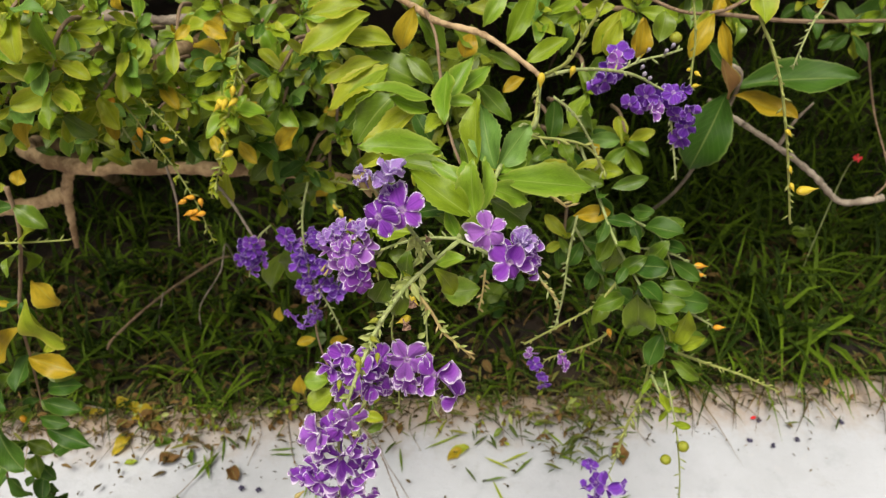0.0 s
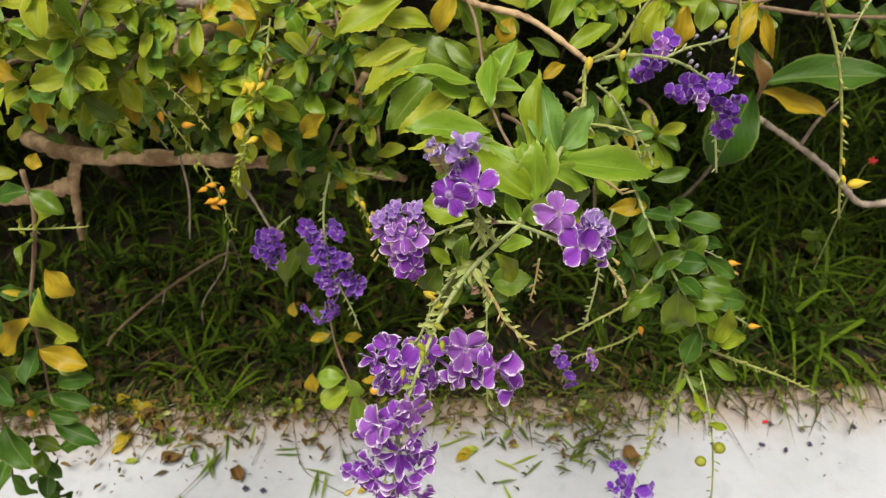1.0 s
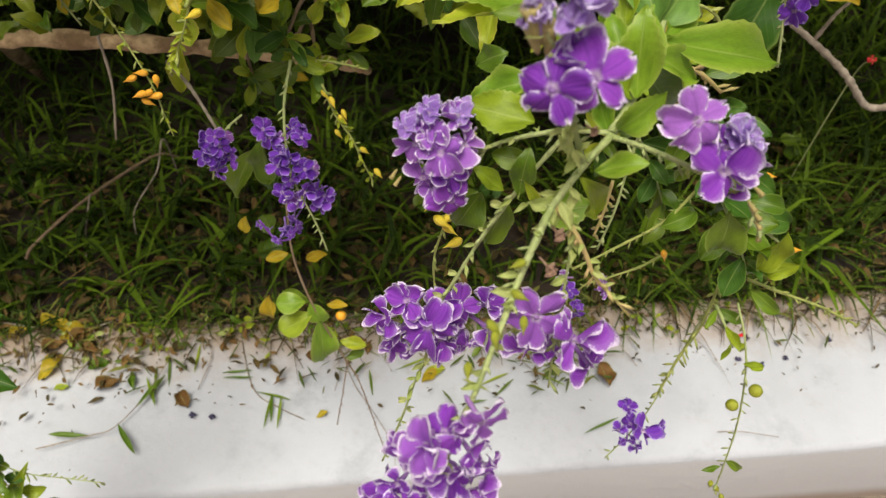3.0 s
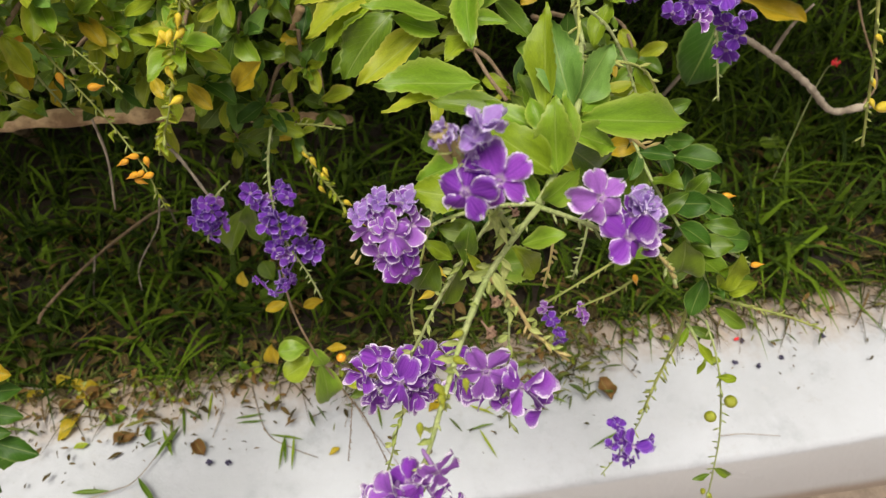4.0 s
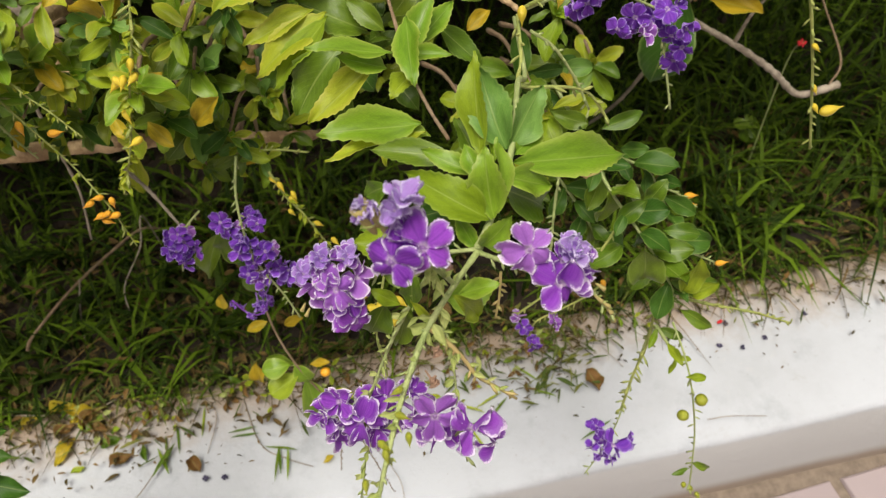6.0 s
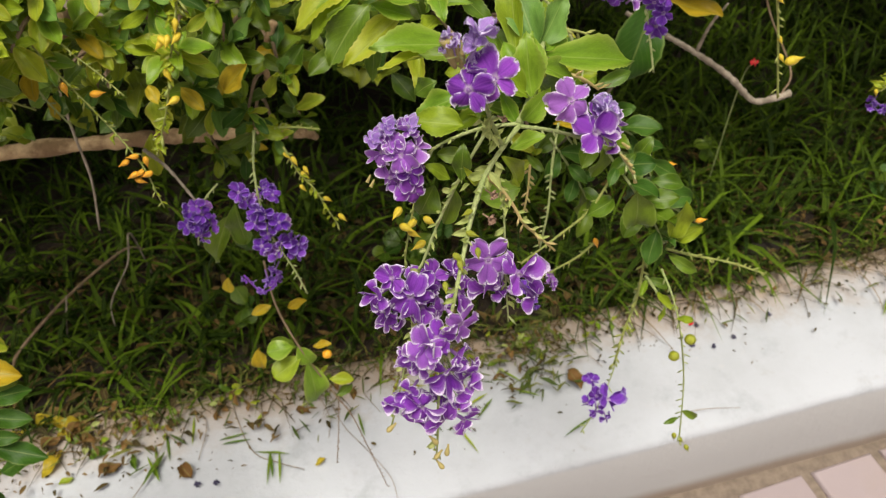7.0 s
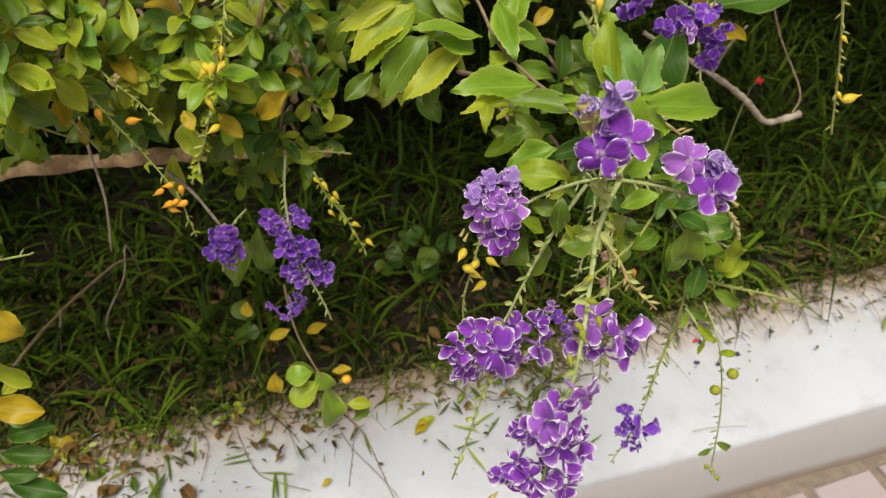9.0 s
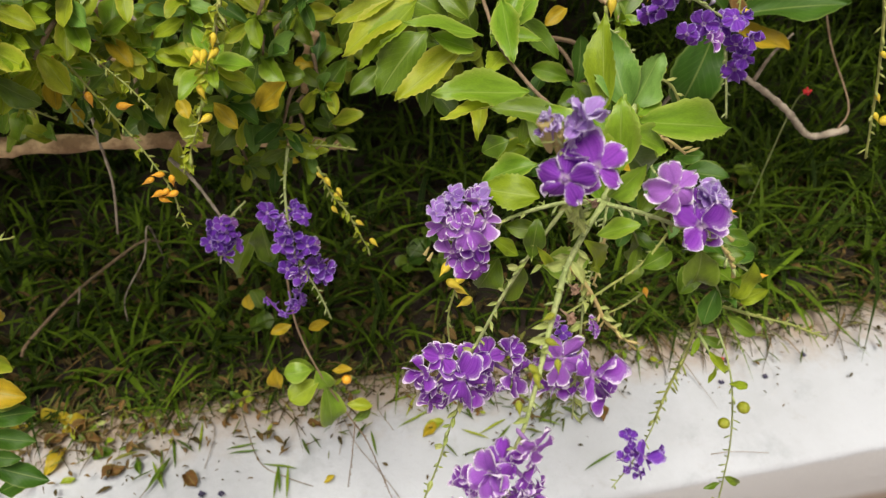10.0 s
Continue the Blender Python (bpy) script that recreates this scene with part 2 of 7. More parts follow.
def paver_material():
    m, nt, bsdf, out = shader("pink_paver")
    r = nt.nodes.new("ShaderNodeObjectInfo").outputs["Random"]
    col = mix(nt, r, (0.305, 0.252, 0.252), (0.355, 0.296, 0.296))
    fine = noisy(nt, 240.0, 5.0, 0.75)
    col = mix(nt, ramp(nt, fine, 0.5, 0.8), col, (0.34, 0.28, 0.265))
    col = mix(nt, ramp(nt, noisy(nt, 16.0, 5.0, 0.6), 0.45, 0.75), col, mix(nt, 0.4, col, (0.34, 0.27, 0.23)))
    nt.links.new(col, bsdf.inputs["Base Color"])
    bsdf.inputs["Roughness"].default_value = 0.85
    relief(nt, bsdf, fine, 0.5, 0.001)
    return m


def soil_material():
    m, nt, bsdf, out = shader("dark_soil")
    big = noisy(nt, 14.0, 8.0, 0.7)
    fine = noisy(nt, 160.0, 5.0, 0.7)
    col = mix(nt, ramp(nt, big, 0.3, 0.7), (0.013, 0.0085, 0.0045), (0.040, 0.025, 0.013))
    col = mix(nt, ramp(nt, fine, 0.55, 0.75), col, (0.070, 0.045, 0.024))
    nt.links.new(col, bsdf.inputs["Base Color"])
    bsdf.inputs["Roughness"].default_value = 0.95
    relief(nt, bsdf, fine, 0.9, 0.006)
    return m


KERB, PAVER, SOIL = kerb_material(), paver_material(), soil_material()
GROUT = plain_material("sandy_grout", (0.150, 0.118, 0.088), (0.225, 0.178, 0.135), 0.95, 90, 0.002)

# ---- mesh helpers ----
UP = Vector((0, 0, 1))
FRONT = Vector((-0.1, -0.72, 0.69)).normalized()
rnd = random.Random(7)


def part(name, bm, material, parent, label=""):
    """Links a bmesh as one mesh object under a thing or a part."""
    me = bpy.data.meshes.new(name)
    bm.to_mesh(me)
    bm.free()
    return placed(name, me, material, parent, None, label)


def placed(name, me, material, parent, m=None, label="", smooth=True):
    if material and not me.materials:
        me.materials.append(material)
    if smooth:
        me.shade_smooth()
    ob = new(name, me)
    if parent:
        ob.parent = parent
    if m is not None:
        ob.matrix_basis = m
    return tagged(ob, label=label)


def thing(name, label, category, at=(0, 0, 0), group="", kind=""):
    return tagged(new(name), label, category, group, kind)


def spline(points, steps=6):
    """A smooth line through the points."""
    p = [Vector(q) for q in points]
    if len(p) < 3:
        return [p[0].lerp(p[-1], i / steps) for i in range(steps + 1)]
    p = [p[0] * 2 - p[1]] + p + [p[-1] * 2 - p[-2]]
    out = []
    for i in range(1, len(p) - 2):
        a, b, c, d = p[i - 1:i + 3]
        for k in range(steps):
            t = k / steps
            out.append(0.5 * (2 * b + (c - a) * t + (2 * a - 5 * b + 4 * c - d) * t * t + (3 * b - a - 3 * c + d) * t ** 3))
    out.append(p[-2])
    return out


def sweep(bm, line, r0, r1, sides=6, knots=0.0, seed=0):
    """A tapered round stem along a line, with swellings where knots > 0."""
    n = len(line)
    ref = Vector((0.31, 0.2, 0.93))
    rings = []
    rr = random.Random(seed)
    for i, q in enumerate(line):
        d = (line[min(i + 1, n - 1)] - line[max(i - 1, 0)]).normalized()
        a = d.cross(ref)
        a = a.normalized() if a.length > 1e-4 else d.cross(Vector((1, 0, 0))).normalized()
        b = d.cross(a)
        r = (r0 + (r1 - r0) * i / max(1, n - 1)) * (1 + knots * (rr.random() - 0.35))
        rings.append([bm.verts.new(q + (a * math.cos(2 * math.pi * k / sides) + b * math.sin(2 * math.pi * k / sides)) * r) for k in range(sides)])
    for u, v in zip(rings, rings[1:]):
        for k in range(sides):
            bm.faces.new((u[k], u[(k + 1) % sides], v[(k + 1) % sides], v[k]))
    bm.faces.new(rings[0][::-1])
    bm.faces.new(rings[-1])


def nubs(bm, line, size, step, seed=0, start=0.0):
    """The small pale calyx remains that stud a flower stalk."""
    rr = random.Random(seed)
    n = len(line)
    acc = 0.0
    for i in range(1, n):
        acc += (line[i] - line[i - 1]).length
        if acc < step or i < start * n:
            continue
        acc = 0.0
        d = (line[i] - line[i - 1]).normalized()
        side = d.orthogonal().normalized()
        side.rotate(Matrix.Rotation(rr.uniform(0, 6.28), 3, d))
        tip = line[i] + (side * 0.9 + d * 0.7) * size * rr.uniform(0.7, 1.5)
        w = d.cross(side) * size * 0.22
        h = d * size * 0.22
        c = line[i]
        mid = c.lerp(tip, 0.6)
        ring = [bm.verts.new(c + w * 0.5), bm.verts.new(c + h * 0.5), bm.verts.new(c - w * 0.5), bm.verts.new(c - h * 0.5)]
        ring2 = [bm.verts.new(mid + w), bm.verts.new(mid + h), bm.verts.new(mid - w), bm.verts.new(mid - h)]
        top = bm.verts.new(tip)
        for k in range(4):
            bm.faces.new((ring[k], ring[(k + 1) % 4], ring2[(k + 1) % 4], ring2[k]))
            bm.faces.new((ring2[k], ring2[(k + 1) % 4], top))


def leaf_grid(seed, rows, cols, teeth, round_tip=0.0, curl=0.25, fold=0.25):
    """A leaf of length 1 along y and full width 1: points, faces and leaf coordinates."""
    rr = random.Random(seed)
    bend, twist, ph = curl * rr.uniform(0.4, 1.5), rr.uniform(-0.3, 0.3), rr.uniform(0, 6.28)
    side = rr.uniform(-0.05, 0.05)
    pts, uvs, faces = [], [], []
    for i in range(rows + 1):
        v = i / rows
        peak = 0.50 + 0.12 * round_tip
        w = math.sin(math.pi * v ** (math.log(0.5) / math.log(peak))) ** (0.85 - 0.25 * round_tip)
        w = 0.5 * max(w, 0.05 if v < 0.5 else 0.0)
        if v < 0.12:
            w = min(w, 0.04 + v * 1.2)
        for j in range(cols + 1):
            u = 2 * j / cols - 1
            saw = (1 if i % 2 else -0.3) if rows < 20 else (0.0, 0.45, 1.0)[i % 3]
            tooth = teeth * saw * abs(u) ** 4 if 0.35 < v < 0.96 else 0
            x = u * (w + tooth) + side * math.sin(math.pi * v)
            z = fold * abs(u) * w + bend * 0.9 * v * (1 - v) - 0.35 * bend * max(0, v - 0.75) + 0.26 * fold * math.sin(9 * v + ph) * abs(u) + twist * u * v * 0.25 * w * 2
            z += 0.02 * math.sin(11 * v + ph * 2) * u
            pts.append((x, v, z))
            uvs.append((u, v))
    for i in range(rows):
        for j in range(cols):
            a = i * (cols + 1) + j
            faces.append((a, a + 1, a + cols + 2, a + cols + 1))
    return pts, faces, uvs


def uv_mesh(name, pts, faces, uvs, material):
    me = bpy.data.meshes.new(name)
    me.from_pydata(pts, [], faces)
    layer = me.uv_layers.new(name="leaf")
    loops = np.empty(len(me.loops), dtype=np.int32)
    me.loops.foreach_get("vertex_index", loops)
    layer.data.foreach_set("uv", np.asarray(uvs, dtype=np.float32)[loops].ravel())
    me.materials.append(material)
    me.shade_smooth()
    return me


SHAPES = {}


def leaf_mesh(colour, shape, variant):
    key = (colour, shape, variant)
    if key not in SHAPES:
        tooth, rnd_tip, curl, fold = {"toothed": (0.046, -0.75, 0.10, 0.20), "serrate": (0.050, -0.45, 0.16, 0.26), "smooth": (0.018, 0.25, 0.22, 0.30), "round": (0.0, 1.0, 0.15, 0.15), "spoon": (0.022, 0.75, 0.20, 0.28), "curled": (0.03, -0.8, 0.45, 0.55)}[shape]
        pts, faces, uvs = leaf_grid(variant * 13 + 5, 33 if shape == "serrate" else 16, 4, tooth, rnd_tip, curl, fold)
        SHAPES[key] = uv_mesh("leaf", pts, faces, uvs, LEAF[colour])
    return SHAPES[key]


def leaf_pose(base, tip, face, width):
    """Base to tip along the leaf's length, its upper side towards face."""
    base, tip = Vector(base), Vector(tip)
    y = tip - base
    length = y.length
    y = y / length
    x = y.cross(Vector(face))
    x = x.normalized() if x.length > 1e-4 else y.orthogonal().normalized()
    z = x.cross(y)
    return Matrix((x * width, y * length, z * min(length, 2 * width))).transposed().to_4x4(), base


def leaf(parent, base, tip, width, colour="green", shape="toothed", face=None, label=""):
    """One leaf as an object; width in parts of its length."""
    b, t = Vector(base), Vector(tip)
    f = Vector(face) if face else FRONT + Vector((rnd.uniform(-0.4, 0.4), rnd.uniform(-0.3, 0.3), rnd.uniform(-0.2, 0.4)))
    m, o = leaf_pose(b, t, f, width * (t - b).length)
    return placed("leaf", leaf_mesh(colour, shape, rnd.randrange(5)), None, parent, Matrix.Translation(o) @ m, label)


def pick(weights):
    names = list(weights)
    return rnd.choices(names, [weights[n] for n in names])[0]


def twig(shrub, points, pairs, size, colours, shape="smooth", r=0.0016, material=None, start=0.1, width=0.5, bare=0.0, label=""):
    """A leafy twig: opposite pairs of leaves, each pair turned a quarter against the last, and a tuft at the end."""
    line = spline(points, 6)
    bm = bmesh.new()
    sweep(bm, line, r, r * 0.5, 6, 0.25, len(points))
    stalk = part("twig", bm, material or BROWN_STEM, shrub, label)
    n = len(line)
    for k in range(pairs + 1):
        f = start + (1 - start) * k / max(1, pairs)
        i = min(n - 2, int(f * (n - 1)))
        d = (line[i + 1] - line[i]).normalized()
        side = d.cross(FRONT).normalized()
        side.rotate(Matrix.Rotation((k % 2) * 1.3 + rnd.uniform(-0.4, 0.4), 3, d))
        for sgn in (1, -1):
            if rnd.random() < bare:
                continue
            out = (side * sgn * rnd.uniform(0.7, 1.2) + d * rnd.uniform(0.3, 0.9) + Vector((0, -0.15, rnd.uniform(-0.25, 0.2)))).normalized()
            s = size * rnd.uniform(0.65, 1.25) * (0.7 if k == pairs else 1)
            leaf(stalk, line[i], line[i] + out * s, width * rnd.uniform(0.85, 1.2), pick(colours), shape)
    return stalk


def rosette(shrub, centre, n, size, colours, shape="smooth", width=0.48, root=None, tilt=0.15):
    """A short shoot that ends in a ring of leaves."""
    c = Vector(centre)
    root = Vector(root) if root else c + Vector((rnd.uniform(-0.02, 0.02), 0.07, -0.01))
    bm = bmesh.new()
    sweep(bm, spline([root, root.lerp(c, 0.5) + Vector((0, 0, 0.008)), c], 4), 0.0018, 0.001, 5, 0.2, n)
    shoot = part("shoot", bm, BROWN_STEM, shrub)
    axis = (FRONT + Vector((rnd.uniform(-0.3, 0.3), rnd.uniform(-0.2, 0.2), rnd.uniform(-0.3, 0.3)))).normalized()
    a0 = rnd.uniform(0, 6.28)
    e1 = axis.orthogonal().normalized()
    for k in range(n):
        a = a0 + 2 * math.pi * k / n + rnd.uniform(-0.6, 0.6)
        d = e1.copy()
        d.rotate(Matrix.Rotation(a, 3, axis))
        d = (d + axis * (tilt + rnd.uniform(-0.5, 0.6)) + Vector((0, 0, -0.15))).normalized()
        s = size * rnd.uniform(0.55, 1.3)
        o = c + Vector((rnd.uniform(-1, 1), rnd.uniform(-1, 1), rnd.uniform(-1, 1))) * 0.004 - axis * rnd.uniform(0, 0.010)
        leaf(shoot, o, o + d * s, width * rnd.uniform(0.8, 1.2), pick(colours), shape, face=axis + Vector((rnd.uniform(-0.5, 0.5), rnd.uniform(-0.5, 0.5), rnd.uniform(-0.3, 0.6))))
    for k in range(2):
        d = (axis + Vector((rnd.uniform(-0.6, 0.6), rnd.uniform(-0.6, 0.6), rnd.uniform(-0.6, 0.6)))).normalized()
        leaf(shoot, c, c + d * size * 0.45, 0.45, pick(colours), shape)
    return shoot


def flower_mesh(colour, variant):
    """Five clawed petals with a ruffled fringe round a short tube, radius 1, looking along +z."""
    key = ("flower", colour, variant)
    if key in SHAPES:
        return SHAPES[key]
    rr = random.Random(variant * 31 + 3)
    pts, att, faces = [], [], []
    qs = (-1.0, -0.93, -0.80, -0.60, -0.38, -0.18, 0.0, 0.18, 0.38, 0.60, 0.80, 0.93, 1.0)
    n = 15
    # how far the petals stand up at the throat, and how they bend towards the tip
    cup, bend = ((0.18, -0.35), (0.10, -0.75), (0.55, -0.6), (0.40, 0.20), (0.25, -1.3), (0.65, -0.9), (1.05, -0.6), (0.80, 0.1), (0.05, -0.55), (0.30, -0.60), (0.6, -1.0), (0.2, 0.2))[variant % 12] if variant < 20 else (1.35, 0.25)
    for p in range(5):
        a = 2 * math.pi * p / 5 + rr.uniform(-0.14, 0.14)
        size = rr.uniform(0.90, 1.08)
        wide = rr.uniform(0.33, 0.42)
        lift = cup + rr.uniform(-0.40, 0.35)
        curl = bend + rr.uniform(-0.8, 0.5)
        channel = rr.uniform(-1.2, 1.5) if variant % 4 else rr.uniform(-0.5, 0.9)
        roll = rr.uniform(-0.55, 0.55)
        skew = rr.uniform(-0.10, 0.10)
        ph, ruff, waves = rr.uniform(0, 6.28), rr.uniform(0.07, 0.14), rr.uniform(7.0, 12.0)
        o = len(pts)
        x = z = 0.0
        for i in range(n):
            s = 0.04 + 0.96 * (i / (n - 1)) ** 0.85
            step = 0.0 if i == 0 else s - last
            last = s
            ang = lift + curl * s ** 1.4
            x, z = x + step * math.cos(ang), z + step * math.sin(ang)
            t = min(1.0, max(0.0, (s - 0.06) / 0.54))
            w = 0.085 + (wide - 0.085) * t * t * (3 - 2 * t)
            if s > 0.60:
                w *= math.sqrt(max(0.004, 1 - ((s - 0.60) / 0.402) ** 2.6))
            for q in qs:
                rim = max(abs(q) ** 5 * min(1.0, 2.2 * s), s ** 10)
                fray = 0.030 * rr.uniform(-1, 1) * rim
                back = 0.13 * (1 - abs(q)) ** 2 * s ** 7 - fray
                up = channel * q * q * w + roll * q * w + ruff * rim * math.sin(waves * (s * (1 if q > 0 else -1) + 0.8 * q) + ph) + 0.045 * math.sin(5 * q + 4 * s + ph) * s
                lx, lz = x - back * math.cos(ang) - up * math.sin(ang), z - back * math.sin(ang) + up * math.cos(ang)
                ly = q * (w + fray) + skew * s * s
                lx, ly, lz = lx * size, ly * size, lz * size
                pts.append((lx * math.cos(a) - ly * math.sin(a), lx * math.sin(a) + ly * math.cos(a), lz))
                att.append((max(0.0, 1 - min((1 - abs(q)) * w, 1 - s) / 0.20) if s > 0.25 else 0, s, abs(q)))
        c = len(qs)
        for i in range(n - 1):
            for j in range(c - 1):
                v = o + i * c + j
                faces.append((v, v + c, v + c + 1, v + 1))
    o = len(pts)
    for z, r in ((0.03, 0.02), (0.02, 0.11), (-0.25, 0.10), (-0.6, 0.08), (-0.9, 0.10), (-1.05, 0.04)):
        for j in range(6):
            pts.append((r * math.cos(j * math.pi / 3), r * math.sin(j * math.pi / 3), z))
            att.append((0.35, 0.2, 0.5))
    for k in range(5):
        for j in range(6):
            faces.append((o + k * 6 + j, o + k * 6 + (j + 1) % 6, o + k * 6 + 6 + (j + 1) % 6, o + k * 6 + 6 + j))
    me = bpy.data.meshes.new("flower")
    me.from_pydata(pts, [], faces)
    layer = me.attributes.new("petal", "FLOAT_VECTOR", "POINT")
    layer.data.foreach_set("vector", np.asarray(att, dtype=np.float32).ravel())
    me.materials.append(PETAL[colour])
    me.shade_smooth()
    SHAPES[key] = me
    return me


def aim(at, direction, size, spin=0.0):
    """Pose at a place, +z along a direction, with a size."""
    z = Vector(direction).normalized()
    q = z.to_track_quat("Z", "Y").to_matrix().to_4x4()
    return Matrix.Translation(at) @ q @ Matrix.Rotation(spin, 4, "Z") @ Matrix.Scale(size, 4)


def flower(stalk, at, direction, size=0.0068, colour="violet", label=""):
    return placed("flower", flower_mesh(colour, rnd.randrange(12)), None, stalk, aim(at, direction, size * rnd.uniform(0.85, 1.12), rnd.uniform(0, 6.28)), label)


def bloom(stalk, at, direction, radius, turn_by, form, colour):
    """One flower of a chosen form, turned by an angle counted from the level line."""
    z = Vector(direction).normalized()
    x = Vector((1, 0, 0)) - z * z.x
    x.normalize()
    m = Matrix((x, z.cross(x), z)).transposed().to_4x4()
    return placed("flower", flower_mesh(colour, form), None, stalk, Matrix.Translation(at) @ m @ Matrix.Rotation(radians(turn_by), 4, "Z") @ Matrix.Scale(radius, 4))


def closed_flower(stalk, at, direction, size=0.0045, colour="pale"):
    """A flower that is only half open, its petals still upright."""
    return placed("closed_flower", flower_mesh(colour, 20 + rnd.randrange(3)), None, stalk, aim(at, direction, size * rnd.uniform(0.8, 1.1), rnd.uniform(0, 6.28)))


def lathe_mesh(name, profile, sides, material):
    key = (name, material.name)
    if key not in SHAPES:
        bm = bmesh.new()
        rings = [[bm.verts.new((r * math.cos(2 * math.pi * k / sides), r * math.sin(2 * math.pi * k / sides), z)) for k in range(sides)] for z, r in profile]
        for u, v in zip(rings, rings[1:]):
            for k in range(sides):
                bm.faces.new((u[k], u[(k + 1) % sides], v[(k + 1) % sides], v[k]))
        bm.faces.new(rings[0][::-1])
        bm.faces.new(rings[-1])
        me = bpy.data.meshes.new(name)
        bm.to_mesh(me)
        bm.free()
        me.materials.append(material)
        me.shade_smooth()
        SHAPES[key] = me
    return SHAPES[key]


DROP = ((-0.15, 0.10), (0.0, 0.34), (0.3, 0.55), (0.7, 0.64), (1.1, 0.58), (1.5, 0.42), (1.85, 0.22), (2.2, 0.10), (2.6, 0.03))
BALL = ((-0.1, 0.1), (0.02, 0.45), (0.3, 0.8), (0.8, 1.0), (1.3, 0.85), (1.6, 0.45), (1.72, 0.12))
TUBE = ((0.0, 0.14), (0.4, 0.30), (1.2, 0.40), (2.0, 0.48), (2.6, 0.62))
CLOSED = ((0.0, 0.16), (0.5, 0.2), (0.9, 0.34), (1.3, 0.42), (1.6, 0.34), (1.8, 0.12))


def berry(stalk, at, colour="orange", size=0.004, direction=(0, -0.3, -1), form=DROP, name="berry"):
    d = Vector(direction) + Vector((rnd.uniform(-0.3, 0.3), rnd.uniform(-0.3, 0.3), rnd.uniform(-0.2, 0.2)))
    return placed(name, lathe_mesh(name, form, 10, BERRY[colour]), None, stalk, aim(at, d, size * rnd.uniform(0.9, 1.1), rnd.uniform(0, 6)))


def bud(stalk, at, direction, size=0.004):
    return placed("bud", lathe_mesh("bud", CLOSED, 7, BUD), None, stalk, aim(at, direction, size * rnd.uniform(0.8, 1.2), rnd.uniform(0, 6)))


def stalk(shrub, name, points, r0, r1, material, nub=0.0, step=0.006, start=0.0, steps=8, label="", sides=6):
    """A stem, studded with calyx remains where nub > 0."""
    line = spline(points, steps)
    bm = bmesh.new()
    sweep(bm, line, r0 * 0.85, r1, sides, 0.3, len(points))
    if nub:
        nubs(bm, spline(points, 24), nub * 1.15, step * 0.75, len(points) + int(points[0][0] * 1000), start)
    return part(name, bm, material, shrub, label)


def bracts(stem, points, count, size, start=0.1, colour="calyx"):
    """Small pale bracts and dry calyx leaflets that stand off a flower stem."""
    line = spline(points, 12)
    for k in range(count):
        i = int((start + (1 - start) * (k + rnd.random() * 0.6) / count) * (len(line) - 2))
        d = (line[i + 1] - line[i]).normalized()
        out = d.orthogonal().normalized()
        out.rotate(Matrix.Rotation(rnd.uniform(0, 6.28), 3, d))
        tip = line[i] + (out + d * rnd.uniform(0.1, 0.9) + Vector((0, 0, -0.2))).normalized() * size * rnd.uniform(0.6, 1.3)
        leaf(stem, line[i], tip, rnd.uniform(0.28, 0.45), colour, "curled").name = "bract"


def cluster(stem, centres, middle, size=0.0068, colour="violet", pale=0.0, front=0.55, tight=1.0):
    """Flowers that look away from the middle of their cluster and towards the open side."""
    c = Vector(middle)
    heart = sum((Vector(p) for p in centres), Vector()) / len(centres)
    for p in centres:
        p = heart.lerp(Vector(p), tight) + Vector((0, rnd.uniform(-0.003, 0.005), 0))
        out = p - c
        out = out.normalized() if out.length > 1e-5 else Vector((0, 0, 0))
        d = out * (1 - front) + FRONT * front + Vector((rnd.uniform(-0.65, 0.65), rnd.uniform(-0.3, 0.3), rnd.uniform(-0.85, 0.25)))
        flower(stem, p, d, size * 1.02, "pale" if rnd.random() < pale else colour)


def pose_points(pts, m3, origin):
    """Points of a leaf, turned, stretched and moved."""
    return [(m3 @ Vector(p)) + origin for p in pts]


def leaf_cloud(name, places, colours, parent, label="", kind="stuff"):
    """Many leaves as one mesh: places are (base, tip, face, width)."""
    kinds = [leaf_grid(900 + k, 5, 2, 0.0, 0.4, 0.3, 0.3) for k in range(6)]
    pts, faces, uvs = [], [], []
    for base, tip, face, width in places:
        gp, gf, gu = kinds[rnd.randrange(6)]
        m, o = leaf_pose(base, tip, face, width)
        k = len(pts)
        pts += pose_points(gp, m.to_3x3(), o)
        faces += [tuple(i + k for i in f) for f in gf]
        uvs += gu
    me = uv_mesh(name, pts, faces, uvs, colours)
    ob = placed(name, me, None, parent, None, label)
    return tagged(ob, kind=kind)

# ---- the setting ----
def ground_sheet():
    """Soil behind the kerb, gently uneven near by, flat to the horizon."""
    xs = [-60, -20, -6, -2.4] + [-1.6 + 0.1 * i for i in range(37)] + [3, 7, 20, 60]
    ys = [0.66] + [0.70 + 0.08 * i for i in range(22)] + [2.8, 4, 8, 20, 60]
    pts, faces = [], []
    for y in ys:
        for x in xs:
            near = 1 if -1.7 < x < 2.1 and 0.68 < y < 2.5 else 0
            h = 0.022 * noise.noise(Vector((x * 5, y * 5, 0))) + 0.012 * noise.noise(Vector((x * 17, y * 17, 3)))
            pts.append((x, y, 0.135 + near * h))
    w = len(xs)
    for j in range(len(ys) - 1):
        for i in range(w - 1):
            a = j * w + i
            faces.append((a, a + 1, a + w + 1, a + w))
    me = bpy.data.meshes.new("ground")
    me.from_pydata(pts, [], faces)
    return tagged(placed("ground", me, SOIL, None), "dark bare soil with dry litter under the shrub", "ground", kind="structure")


